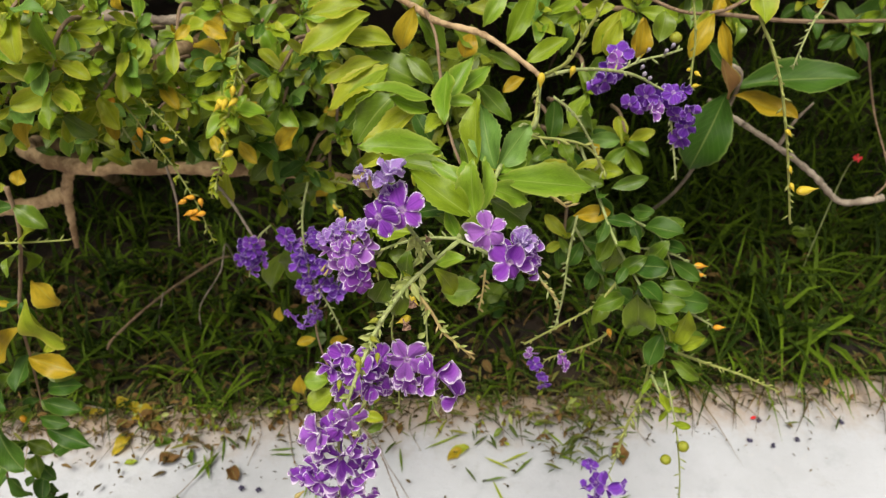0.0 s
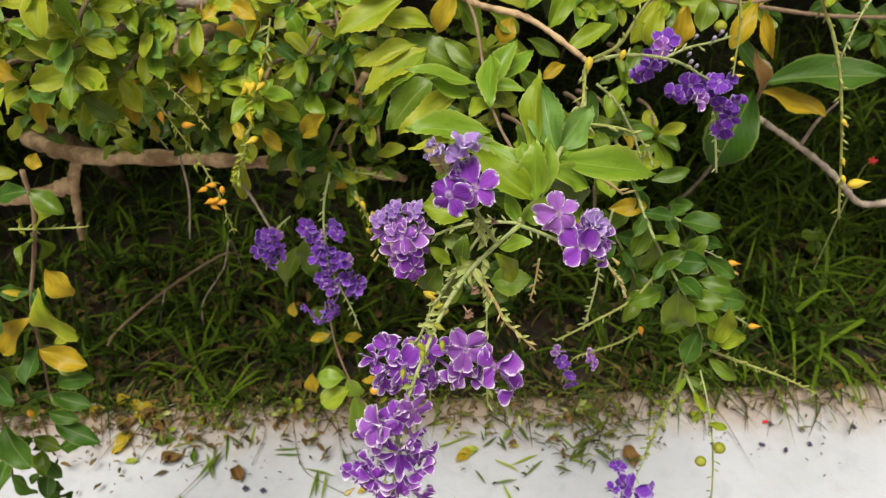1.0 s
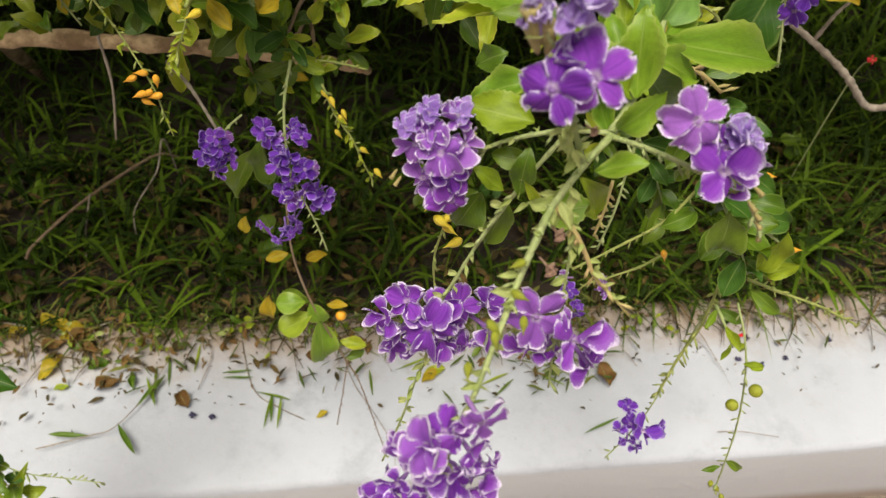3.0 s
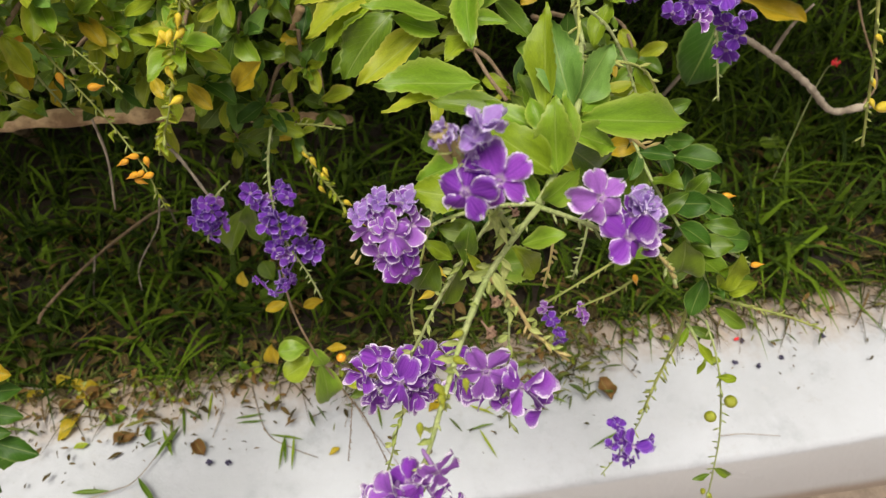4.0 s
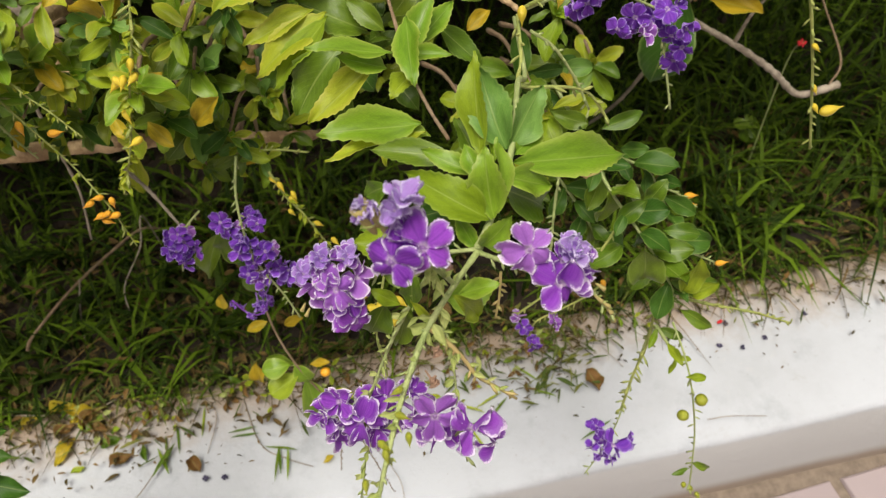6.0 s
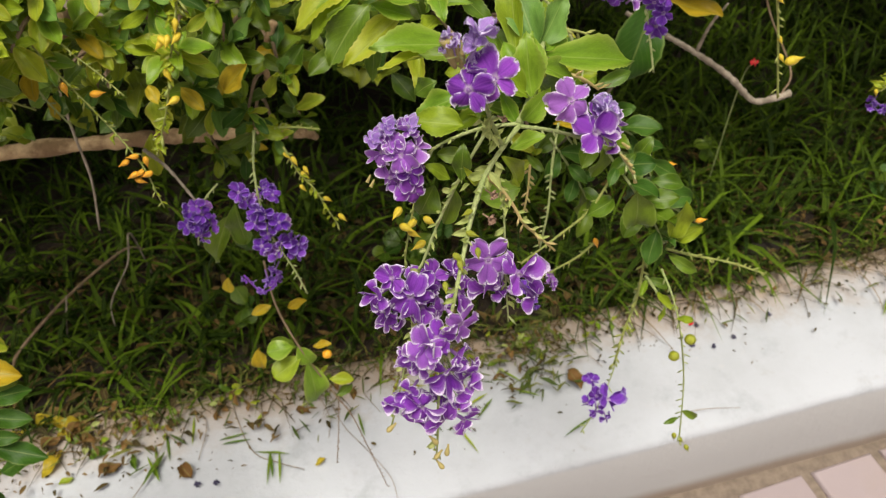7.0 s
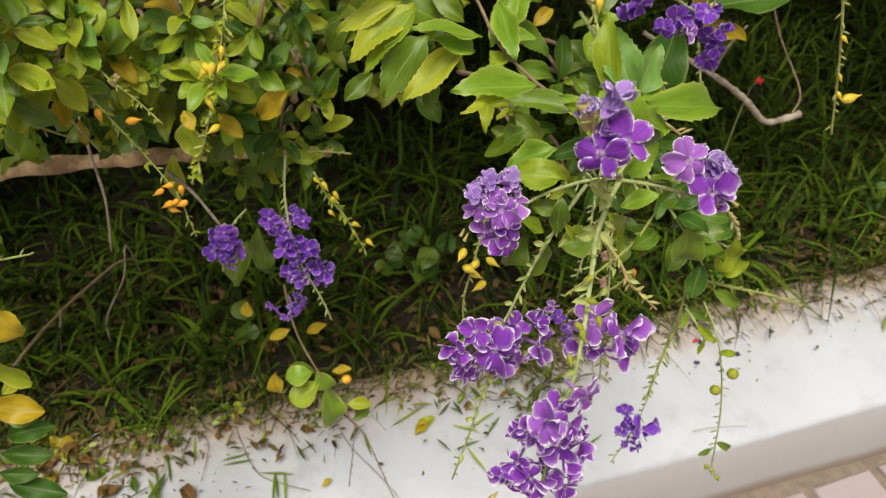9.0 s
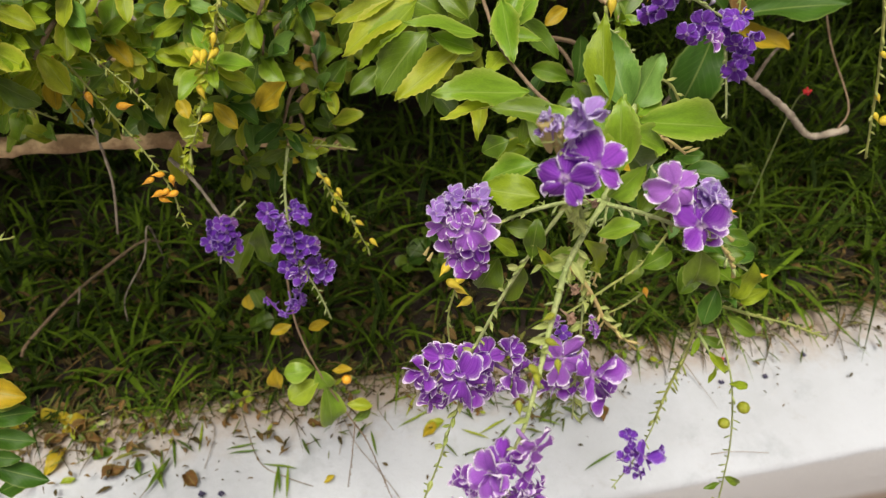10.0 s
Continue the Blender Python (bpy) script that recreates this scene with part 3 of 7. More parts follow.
def kerb_block():
    """The whitewashed kerb: rounded front edge, slightly wavy arris, ragged back edge."""
    prof = [(0.495, -0.02), (0.497, 0.05), (0.4985, 0.124), (0.5005, 0.130), (0.505, 0.133), (0.54, 0.1365), (0.60, 0.141), (0.65, 0.144), (0.69, 0.146), (0.705, 0.142), (0.712, 0.12), (0.715, 0.02)]
    xs = [-30, -8, -2] + [-1.4 + 0.03 * i for i in range(117)] + [3, 9, 30]
    pts, faces = [], []
    for x in xs:
        for k, (y, z) in enumerate(prof):
            wob = 0.0025 * noise.noise(Vector((x * 6, k * 0.3, 1))) + 0.0012 * noise.noise(Vector((x * 30, k * 0.5, 5)))
            back = (0.010 * noise.noise(Vector((x * 9, 0, 8)))) if k >= 8 else 0
            pts.append((x, y + wob + back, z + 0.6 * wob if z > 0 else z))
    n = len(prof)
    for i in range(len(xs) - 1):
        for k in range(n - 1):
            a = i * n + k
            faces.append((a, a + n, a + n + 1, a + 1))
    me = bpy.data.meshes.new("kerb")
    me.from_pydata(pts, [], faces)
    return tagged(placed("kerb", me, KERB, None), "whitewashed concrete kerb stained along its planted edge", "kerb", kind="structure")


ground = ground_sheet()
kerb = kerb_block()

# an unseen plain wall, added across the path to limit low-angle light
bm = bmesh.new()
bmesh.ops.create_cube(bm, size=1.0, matrix=Matrix.Translation((0, -3.6, 1.05)) @ Matrix.Diagonal((16, 0.2, 2.14, 1)))
PLASTER = plain_material("plaster", (0.55, 0.51, 0.45), (0.48, 0.44, 0.39), 0.9, 3.0, 0.003)
tagged(part("unseen_wall_south", bm, PLASTER, None), "unseen plain wall added across the path to limit low light", "wall", kind="structure")

# another unseen wall, added to close the place behind the hedge
bm = bmesh.new()
bmesh.ops.create_cube(bm, size=1.0, matrix=Matrix.Translation((0, 2.6, 1.2)) @ Matrix.Diagonal((14, 0.2, 2.44, 1)))
tagged(part("unseen_wall_north", bm, PLASTER, None), "unseen plain wall added behind the hedge", "wall", kind="structure")

# bedding of the paving, with the sandy strip at the kerb's foot
bm = bmesh.new()
for x0, x1, y0, y1 in ((-60.0, 60.0, -60.0, 0.4975),):
    bm.faces.new([bm.verts.new(p) for p in ((x0, y0, -0.006), (x1, y0, -0.006), (x1, y1, -0.006), (x0, y1, -0.006))])
pavement = tagged(part("pavement", bm, GROUT, None), "sandy bed with square pink concrete pavers", "pavement", kind="structure")

# ---- grass and litter ----
def patchy(x, y):
    return noise.noise(Vector((x * 2.2, y * 2.2, 11))) + 0.6 * noise.noise(Vector((x * 7, y * 7, 4)))


def grass_field(name, count, x0, x1, y0, y1, tall, wide, colour, label, seed, lean=0.5, keep=-0.55):
    """Blades that rise from the soil and arch over, each with a fold along its middle."""
    rr = random.Random(seed)
    pts, faces, uvs = [], [], []
    made = 0
    while made < count:
        x, y = rr.uniform(x0, x1), y0 + (y1 - y0) * rr.random() ** 1.15
        if patchy(x, y) + (0.30 if x > 0.1 else 0.22) + rr.uniform(-0.35, 0.35) < keep:
            made += 0.25
            continue
        made += 1
        tuft = rr.randint(1, 4)
        for b in range(tuft):
            # blades shorter at left, fewer bright tips in place of the hedge's shade
            h = tall * rr.uniform(0.4, 1.25) * (0.72 if x < 0.1 else 1.0)
            a = rr.uniform(0, 6.28)
            out = Vector((math.cos(a), math.sin(a) - 0.25, 0))
            reach = h * rr.uniform(0.2, 1.0) * lean * 1.6
            w = wide * rr.uniform(0.6, 1.3)
            side = Vector((-out.y, out.x, 0)).normalized() * w
            root = Vector((x + rr.uniform(-0.008, 0.008), y + rr.uniform(-0.008, 0.008), 0.128 if y > 0.712 else 0.147))
            k = len(pts)
            for i in range(5):
                v = i / 4
                c = root + out * reach * v ** 1.8 + UP * h * (v - 0.42 * v ** 3 * rr.uniform(0.8, 1.3) * (reach / h + 0.2))
                t = (1 - v ** 2.2) * (0.55 + 0.45 * min(1, v * 3))
                for u in (-1, 0, 1):
                    pts.append(c + side * u * t + UP * (0.25 * w * abs(u) * t))
                    uvs.append((u, v))
            for i in range(4):
                for j in range(2):
                    q = k + i * 3 + j
                    faces.append((q, q + 1, q + 4, q + 3))
    me = uv_mesh(name, pts, faces, uvs, MASS[colour])
    return tagged(placed(name, me, None, None), label, "grass", kind="stuff")


grass_field("grass", 2900, -1.3, 1.7, 0.75, 1.8, 0.140, 0.0030, "grass", "long soft green grass growing behind the kerb", 3, 0.7)
grass_field("broad_grass", 1700, -1.2, 1.6, 0.765, 1.5, 0.125, 0.0046, "grass", "broader grass blades in tufts behind the kerb", 5, 0.9, -0.1)
grass_field("edge_grass", 850, -1.0, 1.4, 0.702, 0.770, 0.046, 0.0021, "grass", "short grass creeping over the kerb's planted edge", 8, 1.1, -0.5)
grass_field("dry_grass", 700, -1.1, 1.3, 0.72, 1.1, 0.06, 0.0015, "straw", "dry straw-coloured blades among the grass", 9, 1.5, -0.5)
grass_field("dry_weeds", 380, -1.0, 1.3, 0.665, 0.72, 0.020, 0.0010, "straw", "withered thin weeds along the kerb's edge", 12, 2.6, -0.6)


def litter(count, x0, x1, y0, y1, z, seed, size, colour, name, label, bias=1.0, slim=1.0):
    rr = random.Random(seed)
    out = []
    for i in range(count):
        x = rr.uniform(x0, x1)
        deep = 0.35 + 1.3 * max(0, 0.5 + 0.9 * noise.noise(Vector((x * 7, seed, 0)))) if bias > 1 else 1
        y = y1 - (y1 - y0) * deep * rr.random() ** bias
        a = rr.uniform(0, 6.28)
        s = size * rr.uniform(0.4, 1.3)
        b = Vector((x, y, z + rr.uniform(0, 0.012)))
        t = b + Vector((math.cos(a) * s, math.sin(a) * s, rr.uniform(-0.1, 0.35) * s))
        out.append((b, t, UP + Vector((rr.uniform(-0.4, 0.4), rr.uniform(-0.4, 0.4), 0)), s * slim * rr.uniform(0.2, 0.55)))
    ob = leaf_cloud(name, out, MASS[colour], None, label)
    return tagged(ob, category="litter")


litter(2600, -1.2, 1.2, 0.715, 1.0, 0.146, 21, 0.019, "straw", "leaf_litter", "dry brown leaf litter on the soil")
litter(900, -0.9, 1.2, 0.655, 0.72, 0.145, 22, 0.008, "straw", "edge_litter", "dry crumbs and small leaves along the kerb's edge", 2.0)
litter(520, -0.9, 1.2, 0.635, 0.725, 0.147, 23, 0.022, "olive", "edge_weeds", "thin green weeds along the kerb's edge", 1.8, 0.28)
litter(700, -0.9, 1.2, 0.57, 0.70, 0.145, 24, 0.006, "straw", "kerb_crumbs", "dry crumbs and broken blades on the white kerb", 2.2)
litter(230, -0.50, -0.04, 0.615, 0.715, 0.147, 25, 0.014, "straw", "dry_leaf_scraps", "brown dry leaf scraps along the kerb's edge", 1.6, 0.8)
litter(170, -0.45, 0.34, 0.62, 0.715, 0.148, 26, 0.024, "olive", "wilted_weeds", "wilted olive weeds that lie over the kerb's edge", 1.7, 0.28)
litter(120, 0.175, 0.270, 0.600, 0.715, 0.147, 27, 0.020, "olive", "weed_tangle", "tangle of wilted olive weeds on the white kerb", 1.2, 0.45)
litter(90, 0.165, 0.260, 0.585, 0.71, 0.147, 28, 0.014, "straw", "dry_tangle", "dry brown scraps among the weeds on the white kerb", 1.2, 0.5)
litter(60, 0.08, 0.17, 0.62, 0.715, 0.147, 29, 0.020, "olive", "thin_weeds", "thin wilted weeds on the white kerb", 1.3, 0.4)

def ground_weed(at, n, size, colours):
    weed = tagged(new("broadleaf_weed"), "low weed with round green leaves in the grass", "weed", "weeds in the grass")
    c = Vector(at)
    rosette(weed, c, n, size, colours, "round", 0.8, root=(c.x, c.y + 0.01, 0.13))
    return weed


for at, n, size in (((0.1027, 0.8837, 0.2000), 5, 0.030), ((0.1132, 0.8291, 0.1900), 5, 0.032), ((0.0720, 0.8601, 0.1800), 4, 0.026), ((0.1367, 0.8563, 0.2000), 4, 0.028), ((-0.1233, 0.7961, 0.1900), 4, 0.024), ((0.8235, 0.7846, 0.2000), 4, 0.03), ((0.6151, 0.9318, 0.2000), 4, 0.03)):
    ground_weed(at, n, size, {"green": 4, "dark": 2})

# ---- the flowering shrub ----
shrub = thing("flowering_shrub", "arching shrub with violet white-edged flowers and orange berries", "shrub")

# woody branches
def branch(points, r0, r1, material=BARK, label=""):
    bm = bmesh.new()
    sweep(bm, spline(points, 14), r0, r1, 9, 0.42, int(abs(points[0][0]) * 1000))
    return part("branch", bm, material, shrub, label)


branch([(-0.52, 1.25, 0.10), (-0.50, 1.05, 0.34), (-0.42, 0.82, 0.49), (-0.3096, 0.7000, 0.5410), (-0.2144, 0.7000, 0.5329), (-0.1125, 0.6900, 0.5298), (-0.0447, 0.6750, 0.5283), (-0.0098, 0.6800, 0.5186), (-0.0002, 0.7400, 0.4721)], 0.0098, 0.0036, label="thick pinkish-brown bare branch")
branch([(-0.3079, 0.7000, 0.5409), (-0.3228, 0.7000, 0.5114), (-0.3353, 0.7050, 0.4641), (-0.3449, 0.7100, 0.4289)], 0.006, 0.0025)
branch([(-0.3271, 0.7100, 0.5007), (-0.3629, 0.7000, 0.4959), (-0.4163, 0.6900, 0.4959), (-0.5101, 0.6800, 0.4804)], 0.008, 0.006)
branch([(-0.2, 1.5, 0.10), (-0.1, 1.25, 0.45), (-0.1729, 0.7200, 0.6481), (-0.1653, 0.6600, 0.6456), (-0.1438, 0.6200, 0.6402)], 0.012, 0.004)
branch([(-0.2612, 0.6200, 0.7282), (-0.2225, 0.6000, 0.7342), (-0.1783, 0.6000, 0.7329), (-0.1350, 0.6000, 0.7274), (-0.0938, 0.6200, 0.7246)], 0.004, 0.003, GREY_BARK)
branch([(-0.1625, 0.6200, 0.7030), (-0.1429, 0.6000, 0.6965), (-0.1216, 0.5900, 0.6905)], 0.003, 0.002, GREY_BARK)
branch([(-0.1802, 0.6200, 0.6344), (-0.1860, 0.6300, 0.5850), (-0.1896, 0.6350, 0.5379), (-0.1989, 0.6300, 0.4890)], 0.0013, 0.0008, GREY_BARK)
branch([(-0.0189, 0.6000, 0.6690), (-0.0297, 0.6000, 0.6451), (-0.0318, 0.6100, 0.6185)], 0.003, 0.0025)
branch([(-0.0834, 0.6000, 0.6212), (-0.0605, 0.5800, 0.6011), (-0.0498, 0.5700, 0.5986)], 0.0028, 0.0018)
branch([(-0.1292, 0.5800, 0.5944), (-0.1136, 0.5600, 0.5886), (-0.0994, 0.5450, 0.5664)], 0.0014, 0.0010, GREY_BARK)
branch([(0.3, 1.6, 0.10), (0.28, 1.2, 0.50), (0.0270, 0.6200, 0.7530), (0.0486, 0.5000, 0.7673), (0.0802, 0.4600, 0.7714), (0.1040, 0.4400, 0.7607), (0.1078, 0.4300, 0.7603)], 0.0026, 0.0011)
branch([(0.1534, 0.6200, 0.7174), (0.1917, 0.6000, 0.7205), (0.2557, 0.6000, 0.7145), (0.3321, 0.6200, 0.6953), (0.4344, 0.6600, 0.6727)], 0.0017, 0.0014, BROWN_STEM)
branch([(0.3634, 0.7200, 0.5393), (0.4053, 0.7100, 0.5128), (0.4418, 0.7000, 0.4858), (0.4790, 0.7000, 0.4503), (0.5174, 0.7100, 0.4412), (0.5340, 0.7120, 0.4425)], 0.0026, 0.0038, GREY_BARK, "bare grey branch with a crook")
branch([(0.3295, 0.7400, 0.5577), (0.3634, 0.7200, 0.5393)], 0.0022, 0.0026, GREY_BARK)
branch([(0.5239, 0.7120, 0.4432), (0.5500, 0.7400, 0.4536), (0.5468, 0.8000, 0.4977), (0.5363, 0.8400, 0.5616)], 0.0010, 0.0012, BROWN_STEM)
branch([(0.4011, 0.7100, 0.5199), (0.4027, 0.7000, 0.5513), (0.4102, 0.6900, 0.5787)], 0.0018, 0.001, GREY_BARK)
branch([(-0.415, 0.785, 0.180), (-0.404, 0.798, 0.192), (-0.361, 0.861, 0.198), (-0.310, 0.919, 0.200), (-0.280, 0.950, 0.196), (-0.262, 0.970, 0.170)], 0.0020, 0.0016, BROWN_STEM)
branch([(-0.258, 0.935, 0.150), (-0.262, 0.925, 0.242), (-0.272, 0.895, 0.215), (-0.300, 0.858, 0.185), (-0.304, 0.840, 0.150)], 0.0011, 0.0008, GREY_BARK)
branch([(-0.352, 0.868, 0.204), (-0.358, 0.835, 0.175), (-0.364, 0.815, 0.140)], 0.0011, 0.0008, GREY_BARK)

# main flowering stem, which arches towards the path
main = stalk(shrub, "flower_stem", [(0.0602, 0.3000, 0.7628), (0.0491, 0.2870, 0.7633), (0.0386, 0.2730, 0.7640), (0.0325, 0.2620, 0.7641), (0.0281, 0.2540, 0.7625), (0.0244, 0.2470, 0.7590), (0.0204, 0.2400, 0.7535), (0.0170, 0.2350, 0.7463), (0.0134, 0.2320, 0.7361), (0.0112, 0.2300, 0.7215), (0.0095, 0.2290, 0.7041), (0.0086, 0.2280, 0.6900), (0.0076, 0.2280, 0.6752)], 0.0011, 0.0004, GREEN_STEM, 0.0022, 0.006, 0.05, label="slender pale green stem")
stem_b = stalk(shrub, "flower_stem", [(0.0587, 0.2990, 0.7632), (0.0475, 0.3000, 0.7633), (0.0390, 0.3010, 0.7614), (0.0313, 0.3030, 0.7574), (0.0242, 0.3050, 0.7520), (0.0163, 0.3080, 0.7501)], 0.0008, 0.0005, GREEN_STEM, 0.0024, 0.006, 0.0, label="")
stem_c = stalk(shrub, "flower_stem", [(0.0591, 0.2980, 0.7626), (0.0644, 0.2910, 0.7651), (0.0709, 0.2840, 0.7664), (0.0761, 0.2800, 0.7659), (0.0816, 0.2780, 0.7664), (0.0866, 0.2770, 0.7621), (0.0904, 0.2760, 0.7561), (0.0954, 0.2760, 0.7486)], 0.0009, 0.0004, GREEN_STEM, 0.0026, 0.006, 0.0, label="")
stem_d = stalk(shrub, "flower_stem", [(0.0472, 0.3000, 0.7618), (0.0413, 0.2990, 0.7526), (0.0348, 0.2980, 0.7409), (0.0278, 0.2960, 0.7282), (0.0219, 0.2940, 0.7149), (0.0149, 0.2930, 0.6955), (0.0142, 0.2930, 0.6765), (0.0097, 0.2920, 0.6591), (0.0055, 0.2910, 0.6376), (-0.0022, 0.2900, 0.6054)], 0.0008, 0.0004, GREEN_STEM, 0.0024, 0.007, 0.2, label="")
stem_e = stalk(shrub, "flower_stem", [(0.0396, 0.2750, 0.7635), (0.0432, 0.2740, 0.7600), (0.0445, 0.2720, 0.7537), (0.0445, 0.2690, 0.7422), (0.0443, 0.2660, 0.7242), (0.0457, 0.2640, 0.6987)], 0.0005, 0.0003, GREEN_STEM, 0.0026, 0.006, 0.0, label="")
stem_dry = stalk(shrub, "flower_stem", [(0.0391, 0.2740, 0.7627), (0.0435, 0.2710, 0.7584), (0.0475, 0.2690, 0.7516), (0.0508, 0.2670, 0.7446), (0.0561, 0.2660, 0.7383), (0.0623, 0.2650, 0.7307)], 0.0009, 0.0004, SEPAL, 0.0024, 0.004, 0.1, label="stem with withered calyx remains")
stem_a = stalk(shrub, "flower_stem", [(0.0494, 0.2880, 0.7624), (0.0437, 0.2830, 0.7765), (0.0396, 0.2780, 0.7889), (0.0354, 0.2750, 0.7998), (0.0318, 0.2730, 0.8066), (0.0290, 0.2720, 0.8116)], 0.0009, 0.0005, GREEN_STEM, 0.0024, 0.005, 0.0, label="")
spine = stalk(shrub, "leafy_shoot", [(0.0584, 0.2985, 0.7639), (0.0642, 0.3050, 0.7678), (0.0699, 0.3140, 0.7708), (0.0742, 0.3210, 0.7751), (0.0800, 0.3350, 0.7759), (0.0908, 0.3700, 0.7686), (0.1016, 0.3980, 0.7512), (0.1113, 0.4500, 0.7449)], 0.0012, 0.001, GREEN_STEM, 0.0, 0.006, 0.0, label="")
bracts(main, [(0.0602, 0.3000, 0.7628), (0.0491, 0.2870, 0.7633), (0.0386, 0.2730, 0.7640), (0.0325, 0.2620, 0.7641), (0.0281, 0.2540, 0.7625), (0.0244, 0.2470, 0.7590), (0.0204, 0.2400, 0.7535), (0.0170, 0.2350, 0.7463), (0.0134, 0.2320, 0.7361), (0.0112, 0.2300, 0.7215), (0.0095, 0.2290, 0.7041), (0.0086, 0.2280, 0.6900), (0.0076, 0.2280, 0.6752)], 22, 0.0042, 0.12)
bracts(stem_d, [(0.0472, 0.3000, 0.7618), (0.0413, 0.2990, 0.7526), (0.0348, 0.2980, 0.7409), (0.0278, 0.2960, 0.7282), (0.0219, 0.2940, 0.7149), (0.0149, 0.2930, 0.6955), (0.0142, 0.2930, 0.6765), (0.0097, 0.2920, 0.6591), (0.0055, 0.2910, 0.6376), (-0.0022, 0.2900, 0.6054)], 26, 0.0046, 0.15)
bracts(stem_dry, [(0.0391, 0.2740, 0.7627), (0.0435, 0.2710, 0.7584), (0.0475, 0.2690, 0.7516), (0.0508, 0.2670, 0.7446), (0.0561, 0.2660, 0.7383), (0.0623, 0.2650, 0.7307)], 12, 0.0036, 0.05)
bracts(stem_e, [(0.0396, 0.2750, 0.7635), (0.0432, 0.2740, 0.7600), (0.0445, 0.2720, 0.7537), (0.0445, 0.2690, 0.7422), (0.0443, 0.2660, 0.7242), (0.0457, 0.2640, 0.6987)], 12, 0.0044, 0.2)
bracts(stem_c, [(0.0591, 0.2980, 0.7626), (0.0644, 0.2910, 0.7651), (0.0709, 0.2840, 0.7664), (0.0761, 0.2800, 0.7659), (0.0816, 0.2780, 0.7664), (0.0866, 0.2770, 0.7621), (0.0904, 0.2760, 0.7561), (0.0954, 0.2760, 0.7486)], 9, 0.0034, 0.3)
bracts(stem_a, [(0.0494, 0.2880, 0.7624), (0.0437, 0.2830, 0.7765), (0.0396, 0.2780, 0.7889), (0.0354, 0.2750, 0.7998), (0.0318, 0.2730, 0.8066), (0.0290, 0.2720, 0.8116)], 10, 0.004, 0.0)
bracts(stem_b, [(0.0587, 0.2990, 0.7632), (0.0475, 0.3000, 0.7633), (0.0390, 0.3010, 0.7614), (0.0313, 0.3030, 0.7574), (0.0242, 0.3050, 0.7520), (0.0163, 0.3080, 0.7501)], 6, 0.004, 0.2)
bracts(main, [(0.0441, 0.2790, 0.7640), (0.0367, 0.2700, 0.7640)], 9, 0.0062, 0.0)
# pale calyx bunch under the upper flowers
bracts(stem_a, [(0.0458, 0.2840, 0.7684), (0.0383, 0.2790, 0.7828)], 14, 0.0050, 0.0)
# flowers: place, looks towards, radius, turn, form, colour
for p, d, r, turn_by, form, hue in (
    ((0.0394, 0.2680, 0.8027), (-0.05, -0.8, 0.6), 0.0086, 30, 0, "violet"),
    ((0.0315, 0.2670, 0.8009), (-0.3, -0.75, 0.45), 0.0085, 10, 1, "violet"),
    ((0.0369, 0.2730, 0.8027), (-0.1, -0.6, 0.9), 0.0072, 60, 3, "violet"),
    ((0.0358, 0.2720, 0.8139), (0.45, 0.1, 1.0), 0.0072, 20, 6, "lilac"),
    ((0.0345, 0.2720, 0.8118), (-0.1, -0.5, 0.9), 0.005, 80, 7, "lilac"),
):
    bloom(stem_a, p, d, r, turn_by, form, hue)
for p, d, r, turn_by, form, hue in (
    ((0.0150, 0.2960, 0.7604), (-0.05, -0.8, 0.6), 0.0066, 95, 5, "pale"),
    ((0.0089, 0.3000, 0.7603), (-0.75, -0.5, 0.35), 0.0059, 40, 2, "pale"),
    ((0.0116, 0.3030, 0.7648), (-0.45, -0.3, 0.85), 0.0052, 10, 7, "pale"),
    ((0.0182, 0.3020, 0.7661), (0.15, -0.25, 0.95), 0.0055, 60, 3, "pale"),
    ((0.0212, 0.3000, 0.7595), (0.65, -0.55, 0.45), 0.0061, 20, 5, "pale"),
    ((0.0110, 0.2990, 0.7493), (-0.5, -0.7, 0.0), 0.0057, 70, 4, "pale"),
    ((0.0176, 0.2970, 0.7522), (0.05, -0.85, 0.25), 0.0055, 15, 2, "violet"),
    ((0.0182, 0.2950, 0.7449), (0.15, -0.85, 0.25), 0.0075, 130, 1, "violet"),
    ((0.0128, 0.2990, 0.7633), (-0.3, -0.65, 0.7), 0.0054, 140, 3, "pale"),
    ((0.0149, 0.3000, 0.7452), (-0.2, -0.8, 0.1), 0.0056, 25, 9, "pale"),
    ((0.0216, 0.3020, 0.7486), (0.5, -0.7, 0.2), 0.0052, 65, 1, "pale"),
):
    bloom(stem_b, p, d, r, turn_by, form, hue)
for p, d, r, turn_by, form, hue in (
    ((0.0682, 0.2770, 0.7843), (-0.1, -0.72, 0.65), 0.0082, 103, 0, "pale"),
    ((0.0757, 0.2720, 0.7741), (-0.05, -0.85, 0.4), 0.0086, 70, 9, "violet"),
    ((0.0808, 0.2790, 0.7761), (0.45, -0.3, 0.85), 0.0066, 15, 7, "lilac"),
    ((0.0831, 0.2780, 0.7725), (0.7, -0.45, 0.45), 0.0068, 50, 3, "violet"),
    ((0.0866, 0.2800, 0.7638), (0.85, -0.4, 0.1), 0.0062, 25, 4, "violet"),
    ((0.0782, 0.2790, 0.7745), (0.1, -0.5, 0.85), 0.0064, 80, 2, "violet"),
):
    bloom(stem_c, p, d, r, turn_by, form, hue)
